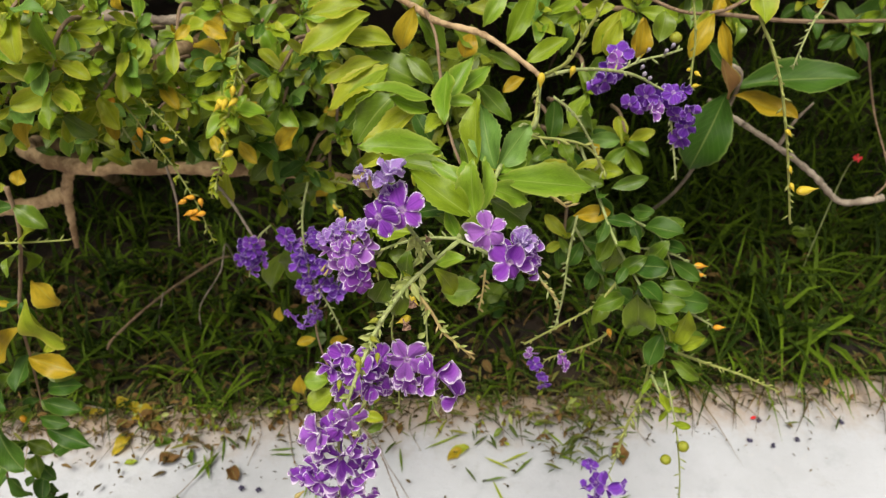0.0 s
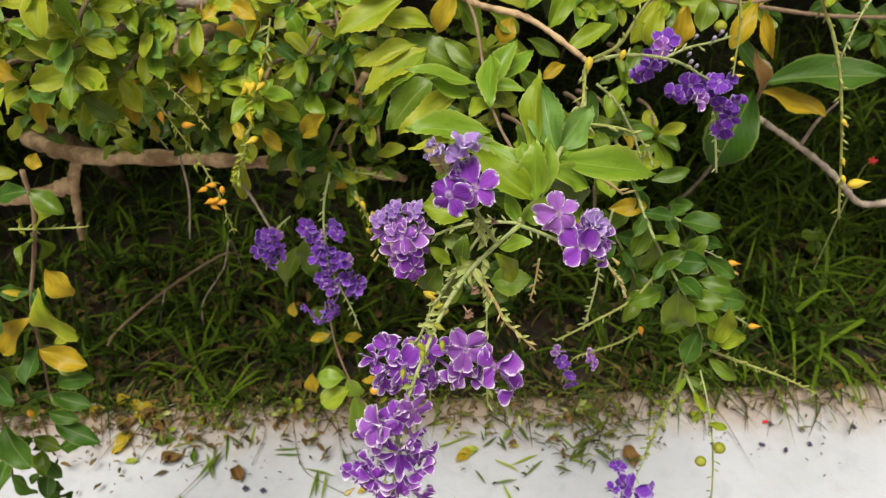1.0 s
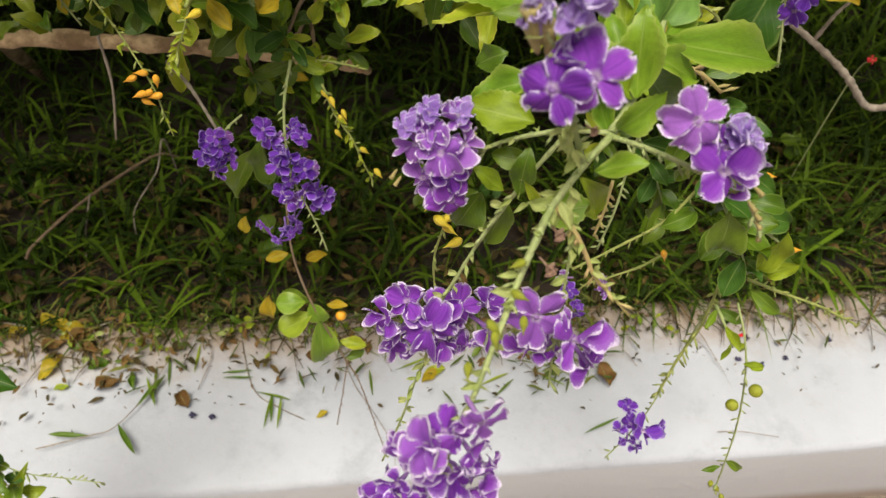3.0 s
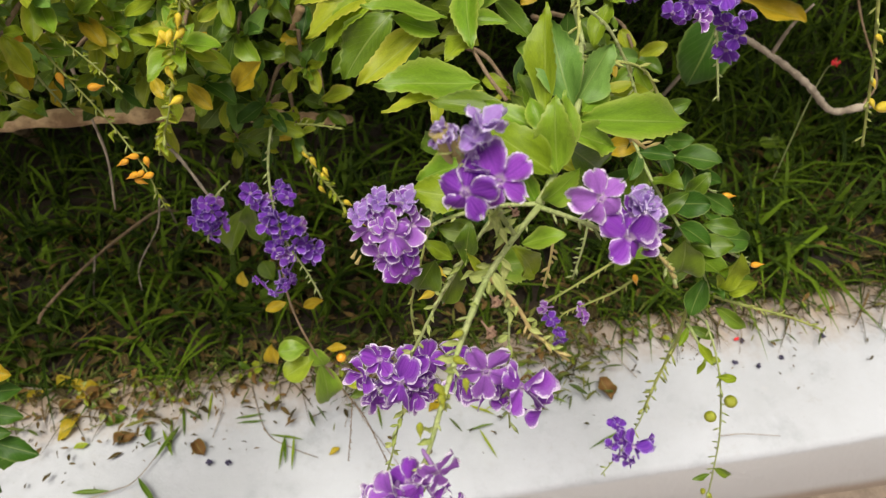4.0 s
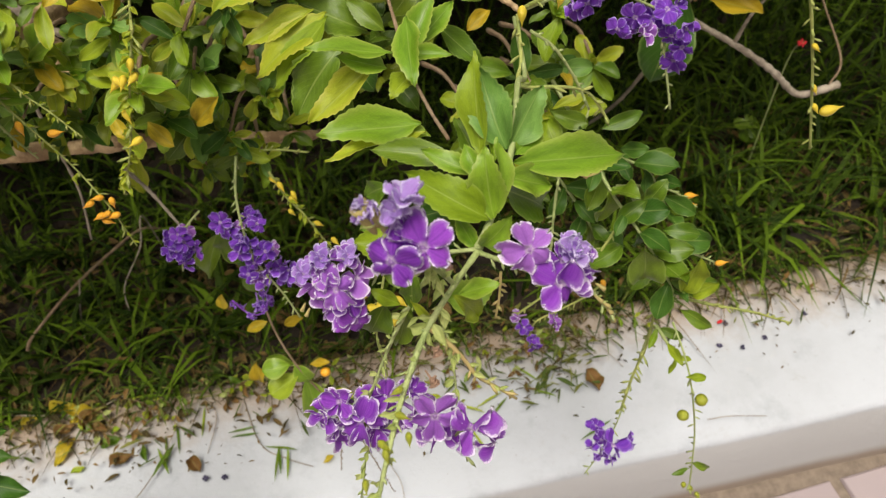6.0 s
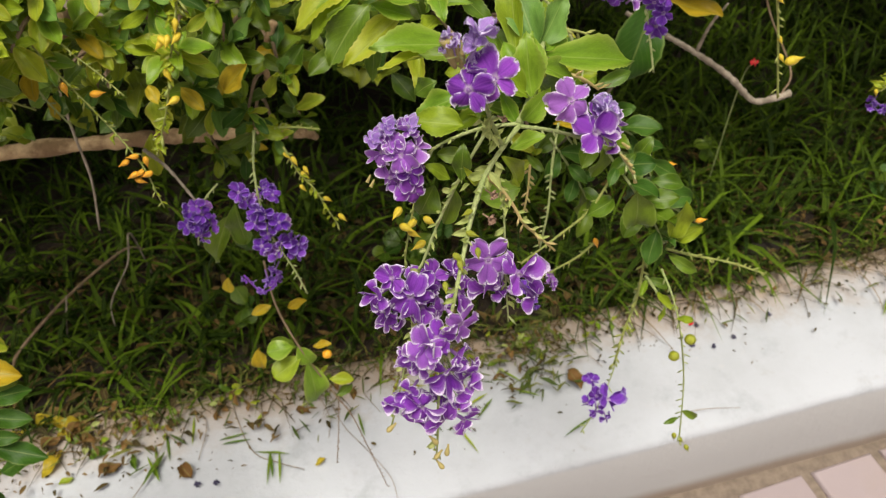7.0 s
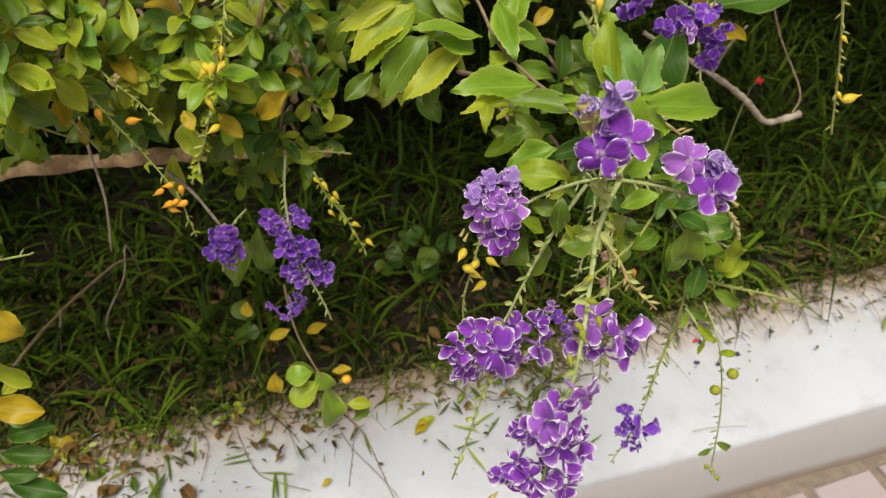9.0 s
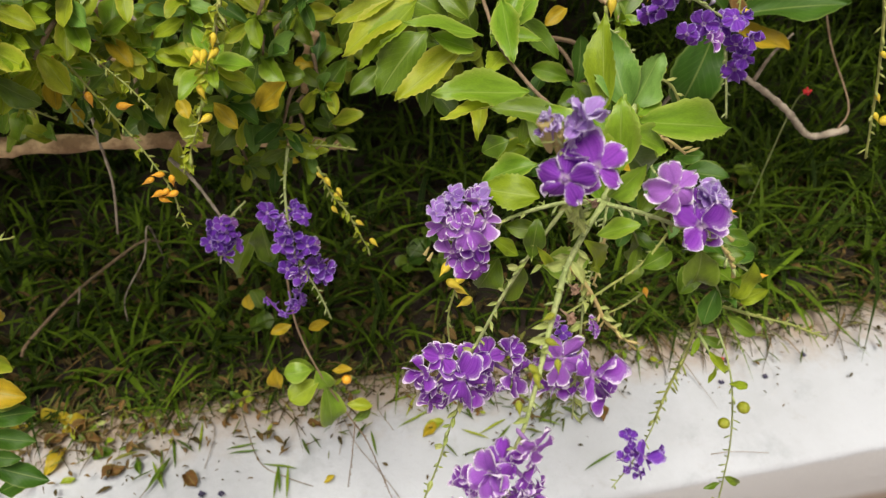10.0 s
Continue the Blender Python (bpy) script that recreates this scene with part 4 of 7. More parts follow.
for p, d, r, turn_by, form, hue in (
    ((0.0130, 0.2880, 0.6982), (-0.25, -0.85, 0.3), 0.0101, 60, 5, "violet"),
    ((0.0069, 0.2930, 0.7043), (-0.5, -0.35, 0.75), 0.0078, 20, 3, "violet"),
    ((0.0226, 0.2920, 0.7011), (0.05, -0.65, 0.7), 0.0085, 80, 1, "violet"),
    ((0.0004, 0.2940, 0.6960), (-0.85, -0.45, 0.1), 0.0078, 45, 2, "violet"),
    ((0.0037, 0.2930, 0.6772), (-0.45, -0.75, -0.25), 0.0068, 10, 4, "violet"),
    ((0.0326, 0.2910, 0.6908), (0.6, -0.65, 0.0), 0.0085, 100, 2, "violet"),
    ((0.0204, 0.2910, 0.6789), (0.1, -0.6, -0.6), 0.0086, 30, 4, "violet"),
    ((0.0315, 0.2940, 0.6996), (0.45, -0.35, 0.75), 0.0073, 10, 7, "violet"),
    ((0.0173, 0.2900, 0.6883), (0.1, -0.8, -0.05), 0.008, 120, 3, "violet"),
    ((0.0106, 0.2920, 0.6832), (-0.25, -0.65, -0.45), 0.0078, 85, 1, "violet"),
    ((0.0170, 0.2910, 0.7003), (-0.1, -0.7, 0.6), 0.008, 35, 9, "violet"),
    ((0.0025, 0.2940, 0.6857), (-0.6, -0.6, -0.1), 0.0078, 75, 5, "violet"),
    ((0.0261, 0.2900, 0.6834), (0.3, -0.75, -0.2), 0.0076, 55, 1, "violet"),
):
    bloom(stem_d, p, d, r, turn_by, form, hue)
for p, d, r, turn_by, form, hue in (
    ((0.0366, 0.2620, 0.7360), (-0.05, -0.85, 0.35), 0.0092, 190, 8, "pale"),
    ((0.0469, 0.2600, 0.7288), (0.4, -0.8, 0.15), 0.0092, 50, 9, "violet"),
    ((0.0369, 0.2640, 0.7194), (-0.05, -0.6, -0.55), 0.008, 20, 4, "violet"),
    ((0.0550, 0.2630, 0.7112), (0.55, -0.6, -0.45), 0.0076, 70, 4, "violet"),
    ((0.0441, 0.2660, 0.7150), (0.0, -0.5, -0.7), 0.0055, 30, 2, "violet"),
):
    bloom(stem_e, p, d, r, turn_by, form, hue)
for p, d, r, turn_by, form, hue in (
    ((0.0179, 0.2290, 0.7456), (0.3, -0.8, 0.05), 0.007, 200, 8, "pale"),
    ((0.0070, 0.2280, 0.7398), (-0.25, -0.7, 0.35), 0.0079, 40, 6, "pale"),
    ((0.0079, 0.2280, 0.7343), (-0.05, -0.8, -0.3), 0.0077, 250, 1, "violet"),
    ((0.0009, 0.2320, 0.7263), (-0.75, -0.5, -0.2), 0.0056, 30, 4, "violet"),
    ((0.0125, 0.2280, 0.7251), (0.1, -0.9, 0.0), 0.0079, 285, 9, "violet"),
    ((0.0215, 0.2310, 0.7176), (0.85, -0.45, 0.0), 0.0065, 15, 2, "violet"),
    ((-0.0026, 0.2310, 0.7108), (-0.8, -0.45, -0.15), 0.0064, 60, 3, "violet"),
    ((0.0040, 0.2270, 0.7113), (-0.15, -0.85, 0.1), 0.0071, 140, 5, "violet"),
    ((0.0019, 0.2280, 0.7014), (-0.15, -0.6, -0.6), 0.007, 10, 1, "violet"),
    ((0.0112, 0.2270, 0.7009), (0.15, -0.65, -0.55), 0.0075, 75, 4, "violet"),
    ((0.0186, 0.2290, 0.6947), (0.7, -0.5, -0.4), 0.0067, 120, 2, "violet"),
    ((0.0171, 0.2290, 0.7108), (0.45, -0.75, -0.2), 0.007, 35, 3, "violet"),
    ((0.0106, 0.2310, 0.7109), (-0.05, -0.7, -0.1), 0.0064, 95, 5, "violet"),
    ((0.0010, 0.2310, 0.7150), (-0.5, -0.6, 0.1), 0.0056, 45, 2, "violet"),
    ((0.0109, 0.2310, 0.7382), (-0.1, -0.6, 0.5), 0.0065, 15, 1, "violet"),
    ((0.0037, 0.2310, 0.7318), (-0.5, -0.7, -0.1), 0.0064, 100, 5, "violet"),
    ((0.0170, 0.2320, 0.7274), (0.4, -0.7, -0.1), 0.006, 70, 3, "violet"),
    ((0.0184, 0.2310, 0.7141), (0.6, -0.6, -0.1), 0.0064, 10, 1, "violet"),
):
    bloom(main, p, d, r, turn_by, form, hue)
# half-open flowers, calyx tubes and buds of the upper clusters
for p in ((0.0260, 0.2720, 0.8131), (0.0276, 0.2720, 0.8146), (0.0293, 0.2720, 0.8137), (0.0282, 0.2710, 0.8127), (0.0302, 0.2730, 0.8108), (0.0265, 0.2720, 0.8110)):
    closed_flower(stem_a, p, (rnd.uniform(-0.5, 0.1), -0.2, rnd.uniform(0.7, 1.0)), 0.0034, "lilac")
for p in ((0.0269, 0.2730, 0.8084), (0.0283, 0.2720, 0.8083), (0.0301, 0.2730, 0.8069), (0.0292, 0.2730, 0.8049), (0.0316, 0.2740, 0.8032)):
    placed("calyx", lathe_mesh("calyx", TUBE, 7, SEPAL), None, stem_a, aim(p, (rnd.uniform(-0.4, 0.1), -0.1, 1.0), 0.0030))
for p in ((0.0122, 0.3030, 0.7671), (0.0203, 0.3030, 0.7664), (0.0063, 0.3010, 0.7640), (0.0800, 0.2800, 0.7775), (0.0818, 0.2800, 0.7764)):
    bloom(stem_b if p[0] < 0.05 else stem_c, p, (rnd.uniform(-0.4, 0.4), -0.35, 0.9), 0.0050, rnd.uniform(0, 72), 6, "lilac")
for p in ((0.0880, 0.2760, 0.7599), (0.0903, 0.2760, 0.7565), (0.0919, 0.2760, 0.7535), (0.0944, 0.2760, 0.7497), (0.0884, 0.2770, 0.7640)):
    placed("calyx", lathe_mesh("calyx", CLOSED, 7, SEPAL), None, stem_c, aim(p, (rnd.uniform(0, 0.9), -0.3, -0.7), 0.0013))
for p in ((0.0053, 0.3010, 0.7484), (0.0043, 0.3020, 0.7500)):
    placed("calyx", lathe_mesh("calyx", CLOSED, 7, SEPAL), None, stem_b, aim(p, (-0.5, -0.3, -0.7), 0.0012))
for p in ((0.0057, 0.2280, 0.6914), (0.0100, 0.2280, 0.6807), (0.0123, 0.2280, 0.6833), (0.0076, 0.2280, 0.6748), (-0.0048, 0.2310, 0.6991)):
    placed("bud", lathe_mesh("leaf_bud", CLOSED, 7, SEPAL), None, main, aim(p, (rnd.uniform(-1, 1), -0.4, -0.5), 0.0024))
for p, s in (((0.0394, 0.2700, 0.7586), 0.0032), ((0.0369, 0.2640, 0.7535), 0.0034), ((0.0465, 0.2820, 0.7789), 0.0024)):
    me = flower_mesh("pale", 20).copy()
    me.materials.clear()
    me.materials.append(DRY)
    placed("withered_flower", me, None, main, aim(p, FRONT + Vector((0.3, 0, -0.5)), s), "withered reddish brown flower")
for p in ((0.0286, 0.2540, 0.7669), (0.0257, 0.2500, 0.7620), (0.0280, 0.2460, 0.7584), (0.0213, 0.2430, 0.7577), (0.0153, 0.2370, 0.7559), (0.0202, 0.2450, 0.7589)):
    berry(main, p, "green", 0.0016, (rnd.uniform(-1, 1), -0.5, -0.4))
yellow_string = stalk(shrub, "berry_string", [(0.0361, 0.3650, 0.7091), (0.0317, 0.3600, 0.6933), (0.0263, 0.3570, 0.6714), (0.0224, 0.3570, 0.6486), (0.0237, 0.3570, 0.6203), (0.0219, 0.3560, 0.5832)], 0.0007, 0.0004, LIME_STEM, 0.0026, 0.005, 0.0, label="")
for p in ((0.0225, 0.3570, 0.6847), (0.0336, 0.3570, 0.6760), (0.0216, 0.3560, 0.6749), (0.0251, 0.3560, 0.6702), (0.0331, 0.3570, 0.6600), (0.0295, 0.3580, 0.6746)):
    berry(yellow_string, p, "yellow", 0.0030, (rnd.uniform(-1.5, 1.5), -0.5, -0.2))

# leaves of the foreground shoot
for stem, b, t, w, c, sh, f in (
    (spine, (0.0752, 0.3200, 0.7760), (0.1188, 0.3310, 0.7608), 0.29, "bright", "serrate", (0, -0.55, 0.85)),
    (spine, (0.0651, 0.3040, 0.7703), (0.0646, 0.3120, 0.7915), 0.5, "bright", "serrate", (-0.35, -0.85, 0.5)),
    (spine, (0.0673, 0.3080, 0.7676), (0.0711, 0.3220, 0.7857), 0.4, "bright", "serrate", (0.6, -0.75, 0.4)),
    (spine, (0.0638, 0.3030, 0.7707), (0.0406, 0.3120, 0.7875), 0.4, "fresh", "serrate", (-0.15, -0.45, 0.9)),
    (spine, (0.0715, 0.3160, 0.7751), (0.0877, 0.3200, 0.7634), 0.52, "bright", "serrate", (0.1, -0.6, 0.8)),
    (spine, (0.0714, 0.3180, 0.7678), (0.0907, 0.3300, 0.7423), 0.42, "green", "serrate", (0.2, -0.7, 0.6)),
    (spine, (0.0664, 0.3260, 0.7750), (0.0690, 0.3450, 0.8016), 0.3, "fresh", "serrate", (-0.75, -0.65, 0.3)),
    (spine, (0.0748, 0.3260, 0.7765), (0.0709, 0.3450, 0.7957), 0.5, "blue", "serrate", (-0.3, -0.8, 0.45)),
    (spine, (0.0759, 0.3270, 0.7760), (0.0904, 0.3420, 0.7867), 0.52, "blue", "serrate", (0.45, -0.7, 0.55)),
    (spine, (0.0596, 0.3350, 0.7688), (0.0329, 0.3450, 0.7704), 0.32, "green", "serrate", (0, -0.6, 0.8)),
    (spine, (0.0645, 0.3250, 0.7696), (0.0485, 0.3330, 0.7766), 0.36, "bright", "serrate", (-0.1, -0.5, 0.9)),
    (spine, (0.0532, 0.3650, 0.7610), (0.0163, 0.3600, 0.7690), 0.38, "bright", "serrate", (-0.1, -0.5, 0.9)),
    (spine, (0.0545, 0.3620, 0.7592), (0.0174, 0.3520, 0.7633), 0.24, "lime", "serrate", (-0.2, -0.1, 1)),
    (spine, (0.0560, 0.3620, 0.7570), (0.0339, 0.3720, 0.7658), 0.32, "fresh", "serrate", (0.1, -0.5, 0.9)),
    (spine, (0.0669, 0.3300, 0.7690), (0.0622, 0.3450, 0.7779), 0.42, "green", "serrate", (0.3, -0.7, 0.6)),
    (spine, (0.0766, 0.3240, 0.7754), (0.0896, 0.3350, 0.7748), 0.4, "bright", "serrate", (0.3, -0.5, 0.8)),
    (spine, (0.0617, 0.3120, 0.7695), (0.0384, 0.3180, 0.7614), 0.28, "dark", "serrate", (0, -0.6, 0.7)),
    (spine, (0.0644, 0.3180, 0.7732), (0.0616, 0.3280, 0.7802), 0.5, "bright", "serrate", (-0.4, -0.6, 0.7)),
    (spine, (0.0702, 0.3240, 0.7734), (0.0730, 0.3380, 0.7809), 0.34, "fresh", "serrate", (0.2, -0.8, 0.5)),
    (spine, (0.0587, 0.3000, 0.7621), (0.0540, 0.3060, 0.7732), 0.42, "bright", "serrate", (-0.2, -0.7, 0.7)),
    (spine, (0.0573, 0.3080, 0.7628), (0.0486, 0.3120, 0.7656), 0.4, "green", "serrate", (-0.1, -0.6, 0.8)),
    (main, (0.0596, 0.2990, 0.7635), (0.0687, 0.2960, 0.7782), 0.44, "bright", "serrate", (0.25, -0.65, 0.75)),
    (main, (0.0496, 0.2800, 0.7673), (0.0596, 0.2760, 0.7736), 0.48, "bright", "smooth", (0.05, -0.55, 0.85)),
    (main, (0.0509, 0.3215, 0.7130), (0.0687, 0.3200, 0.7151), 0.72, "bright", "serrate", (0.15, -0.7, 0.7)),
    (main, (0.0488, 0.2850, 0.7607), (0.0556, 0.2880, 0.7453), 0.5, "fresh", "smooth", (0.1, -0.7, 0.7)),
    (main, (0.0408, 0.3030, 0.7496), (0.0298, 0.3060, 0.7510), 0.55, "green", "smooth", (0, -0.7, 0.7)),
    (stem_d, (0.0369, 0.2970, 0.7441), (0.0386, 0.3000, 0.7575), 0.52, "green", "smooth", (-0.25, -0.8, 0.45)),
    (stem_d, (0.0330, 0.3000, 0.7429), (0.0250, 0.3020, 0.7502), 0.48, "fresh", "smooth", (-0.1, -0.6, 0.8)),
    (stem_d, (0.0285, 0.3060, 0.7368), (0.0217, 0.3050, 0.7237), 0.72, "green", "smooth", (0.2, -0.8, 0.5)),
    (stem_d, (0.0351, 0.3020, 0.7370), (0.0305, 0.3010, 0.7207), 0.52, "green", "smooth", (0.3, -0.75, 0.5)),
    (stem_d, (0.0411, 0.2900, 0.7457), (0.0360, 0.2920, 0.7543), 0.3, "lime", "curled", (-0.3, -0.5, 0.8)),
    (stem_d, (0.0380, 0.2900, 0.7475), (0.0336, 0.2880, 0.7460), 0.3, "calyx", "curled", (-0.3, -0.5, 0.8)),
):
    leaf(stem, b, t, w, c, sh, f)


# leafy shoot above the flowers
upper = stalk(shrub, "leafy_shoot", [(0.0488, 0.4950, 0.7717), (0.0540, 0.4800, 0.7639), (0.0555, 0.4500, 0.7581), (0.0564, 0.4200, 0.7510), (0.0593, 0.3850, 0.7525), (0.0622, 0.3600, 0.7563)], 0.0011, 0.0007, BROWN_STEM)
for b, t, w, c, sh, f in (
    ((0.0276, 0.4650, 0.7535), (-0.0103, 0.4550, 0.7322), 0.36, "lime", "serrate", (-0.5, -0.6, 0.6)),
    ((0.0217, 0.4700, 0.7537), (-0.0129, 0.4650, 0.7431), 0.34, "lime", "serrate", (-0.2, -0.5, 0.9)),
    ((0.0185, 0.4750, 0.7796), (-0.0224, 0.4650, 0.7612), 0.4, "lime", "serrate", (-0.4, -0.6, 0.7)),
    ((0.0312, 0.4750, 0.7612), (-0.0048, 0.4750, 0.7684), 0.36, "lime", "serrate", (0, -0.5, 0.9)),
    ((0.0155, 0.4800, 0.7831), (-0.0158, 0.4750, 0.7802), 0.42, "lime", "serrate", (-0.1, -0.5, 0.8)),
    ((0.0278, 0.4600, 0.7543), (-0.0037, 0.4520, 0.7261), 0.3, "fresh", "serrate", (-0.7, -0.6, 0.4)),
    ((0.0302, 0.4520, 0.7427), (0.0052, 0.4450, 0.7148), 0.56, "green", "serrate", (-0.4, -0.75, 0.5)),
    ((0.0443, 0.4350, 0.7436), (0.0104, 0.4250, 0.7238), 0.34, "lime", "serrate", (-0.3, -0.55, 0.75)),
    ((0.0454, 0.4700, 0.7374), (0.0140, 0.4750, 0.7561), 0.5, "green", "serrate", (0, -0.6, 0.8)),
    ((0.0515, 0.4300, 0.7495), (0.0159, 0.4250, 0.7629), 0.24, "bright", "serrate", (-0.1, -0.3, 0.95)),
    ((0.0488, 0.4300, 0.7428), (0.0276, 0.4300, 0.7528), 0.42, "bright", "serrate", (-0.2, -0.6, 0.75)),
    ((0.0614, 0.4350, 0.7482), (0.0838, 0.4550, 0.7551), 0.34, "bright", "serrate", (0.3, -0.5, 0.85)),
    ((0.0543, 0.4250, 0.7465), (0.0738, 0.4450, 0.7671), 0.32, "bright", "serrate", (-0.2, -0.6, 0.8)),
    ((0.0520, 0.4600, 0.7425), (0.0367, 0.4720, 0.7554), 0.42, "green", "serrate", (-0.2, -0.7, 0.6)),
    ((0.0593, 0.4300, 0.7658), (0.0557, 0.3950, 0.7568), 0.34, "bright", "serrate", (-0.3, -0.7, 0.6)),
    ((0.0536, 0.4250, 0.7523), (0.0765, 0.4200, 0.7513), 0.3, "bright", "serrate", (0.1, -0.5, 0.9)),
    ((0.0576, 0.4150, 0.7488), (0.0462, 0.4000, 0.7496), 0.55, "fresh", "serrate", (-0.2, -0.6, 0.8)),
    ((0.0811, 0.4750, 0.7690), (0.0960, 0.4850, 0.7895), 0.36, "bright", "serrate", (0.2, -0.6, 0.8)),
    ((0.0951, 0.4780, 0.7566), (0.1119, 0.4900, 0.7852), 0.36, "fresh", "serrate", (0.3, -0.6, 0.7)),
    ((0.1059, 0.4750, 0.7455), (0.1315, 0.4800, 0.7580), 0.36, "fresh", "serrate", (0.2, -0.6, 0.8)),
    ((0.1280, 0.4850, 0.7444), (0.1318, 0.4880, 0.7626), 0.5, "green", "smooth", (0.3, -0.7, 0.6)),
    ((0.0441, 0.5050, 0.7676), (0.0599, 0.5000, 0.7414), 0.5, "green", "serrate", (0.3, -0.7, 0.6)),
    ((0.0644, 0.5000, 0.7576), (0.0813, 0.5000, 0.7440), 0.5, "green", "smooth", (-0.1, -0.65, 0.75)),
    ((0.0857, 0.4900, 0.7451), (0.1041, 0.4850, 0.7356), 0.42, "green", "smooth", (-0.1, -0.65, 0.75)),
    ((0.0768, 0.4600, 0.7412), (0.0957, 0.4500, 0.7220), 0.4, "green", "serrate", (0.2, -0.7, 0.5)),
    ((0.0435, 0.4900, 0.7769), (0.0330, 0.4880, 0.7512), 0.46, "yellow", "smooth", (-0.2, -0.8, 0.5)),
    ((0.0772, 0.5000, 0.7541), (0.0706, 0.4950, 0.7407), 0.8, "yellow", "smooth", (0, -0.8, 0.5)),
    ((0.1050, 0.4700, 0.7387), (0.0920, 0.4650, 0.7325), 0.5, "yellow", "smooth", (-0.1, -0.65, 0.75)),
    ((0.1679, 0.5100, 0.7535), (0.1602, 0.5050, 0.7320), 0.5, "lime", "smooth", (-0.2, -0.8, 0.5)),
    ((0.1824, 0.5100, 0.7539), (0.1804, 0.5050, 0.7294), 0.46, "yellow", "smooth", (0.2, -0.8, 0.5)),
    ((0.0295, 0.4400, 0.7317), (0.0248, 0.4300, 0.7102), 0.36, "green", "serrate", (-0.3, -0.8, 0.4)),
    ((0.0453, 0.4000, 0.7436), (0.0400, 0.3850, 0.7264), 0.34, "lime", "curled", (-0.4, -0.6, 0.5)),
    ((0.0183, 0.5500, 0.6676), (-0.0032, 0.5400, 0.6560), 0.5, "green", "smooth", (-0.2, -0.7, 0.6)),
    ((-0.0021, 0.5600, 0.6694), (-0.0207, 0.5500, 0.6506), 0.5, "green", "smooth", (-0.2, -0.7, 0.6)),
    ((0.0358, 0.5600, 0.6677), (0.0483, 0.5500, 0.6455), 0.55, "dark", "smooth", (0.2, -0.7, 0.6)),
    ((0.0362, 0.3300, 0.7664), (0.0290, 0.3350, 0.7591), 0.7, "green", "serrate", (-0.2, -0.7, 0.6)),
    ((0.0415, 0.3150, 0.7677), (0.0255, 0.3200, 0.7587), 0.5, "bright", "serrate", (-0.2, -0.5, 0.8)),
    ((0.0400, 0.3050, 0.7622), (0.0220, 0.3100, 0.7643), 0.62, "fresh", "serrate", (-0.1, -0.5, 0.85)),
):
    leaf(upper, b, t, w, c, sh, f)

# raceme node on the high branch, and the cluster that hangs from it
arm = stalk(shrub, "flower_stem", [(0.1078, 0.4300, 0.7603), (0.1311, 0.4400, 0.7586), (0.1604, 0.4550, 0.7470), (0.1789, 0.4600, 0.7355), (0.1882, 0.4600, 0.7269), (0.1947, 0.4550, 0.6987), (0.1992, 0.4500, 0.6746)], 0.0012, 0.0006, GREEN_STEM, 0.0035, 0.008)
arm_b = stalk(shrub, "flower_stem", [(0.1563, 0.4550, 0.7486), (0.1699, 0.4600, 0.7517), (0.1824, 0.4600, 0.7545), (0.1915, 0.4600, 0.7575)], 0.0009, 0.0006, GREEN_STEM, 0.0035, 0.006)
berry(arm, (0.1077, 0.4250, 0.7652), "yellow", 0.0032, (0, -0.5, -1))
cluster(arm, [(0.1646, 0.4550, 0.7272), (0.1745, 0.4550, 0.7300), (0.1792, 0.4550, 0.7226), (0.1887, 0.4550, 0.7341), (0.1952, 0.4550, 0.7322), (0.1977, 0.4500, 0.7253), (0.1932, 0.4500, 0.7191), (0.1986, 0.4500, 0.7131), (0.1976, 0.4500, 0.7037), (0.1721, 0.4600, 0.7224), (0.1862, 0.4600, 0.7270)], (0.1949, 0.4750, 0.7130), 0.0074, "deep", 0.1, 0.45)
cluster(arm_b, [(0.1554, 0.4600, 0.7517), (0.1494, 0.4600, 0.7414), (0.1476, 0.4650, 0.7337), (0.1543, 0.4650, 0.7450), (0.1579, 0.4620, 0.7534)], (0.1581, 0.4750, 0.7367), 0.0074, "deep", 0.2, 0.45)
for p in ((0.1682, 0.4550, 0.7487), (0.1718, 0.4600, 0.7564), (0.1698, 0.4550, 0.7440), (0.1734, 0.4550, 0.7414), (0.1850, 0.4600, 0.7582), (0.1817, 0.4600, 0.7549)):
    bud(arm_b, p, FRONT + Vector((0.2, 0, 0.3)), 0.0026)
strand = stalk(shrub, "berry_string", [(0.1078, 0.4300, 0.7603), (0.1195, 0.4200, 0.7736), (0.1268, 0.4200, 0.7878), (0.1342, 0.4200, 0.8020), (0.1416, 0.4300, 0.8117)], 0.0011, 0.0007, LIME_STEM, 0.0035, 0.006)
berry(strand, (0.1232, 0.4200, 0.7709), "yellow", 0.0024)
stalk(shrub, "flower_stem", [(0.1073, 0.4300, 0.7587), (0.1035, 0.4100, 0.7500), (0.1004, 0.4000, 0.7444), (0.1188, 0.4000, 0.7400), (0.1311, 0.4000, 0.7341), (0.1414, 0.4000, 0.7174)], 0.0010, 0.0006, LIME_STEM, 0.004, 0.006)
stalk(shrub, "flower_stem", [(0.1194, 0.4500, 0.7368), (0.1317, 0.4500, 0.7251), (0.1436, 0.4500, 0.7051), (0.1527, 0.4500, 0.6841)], 0.0010, 0.0006, GREEN_STEM, 0.0035, 0.006)
stalk(shrub, "flower_stem", [(0.0971, 0.3450, 0.7504), (0.1019, 0.3420, 0.7492), (0.1089, 0.3400, 0.7439)], 0.0010, 0.0006, SEPAL, 0.0035, 0.003)
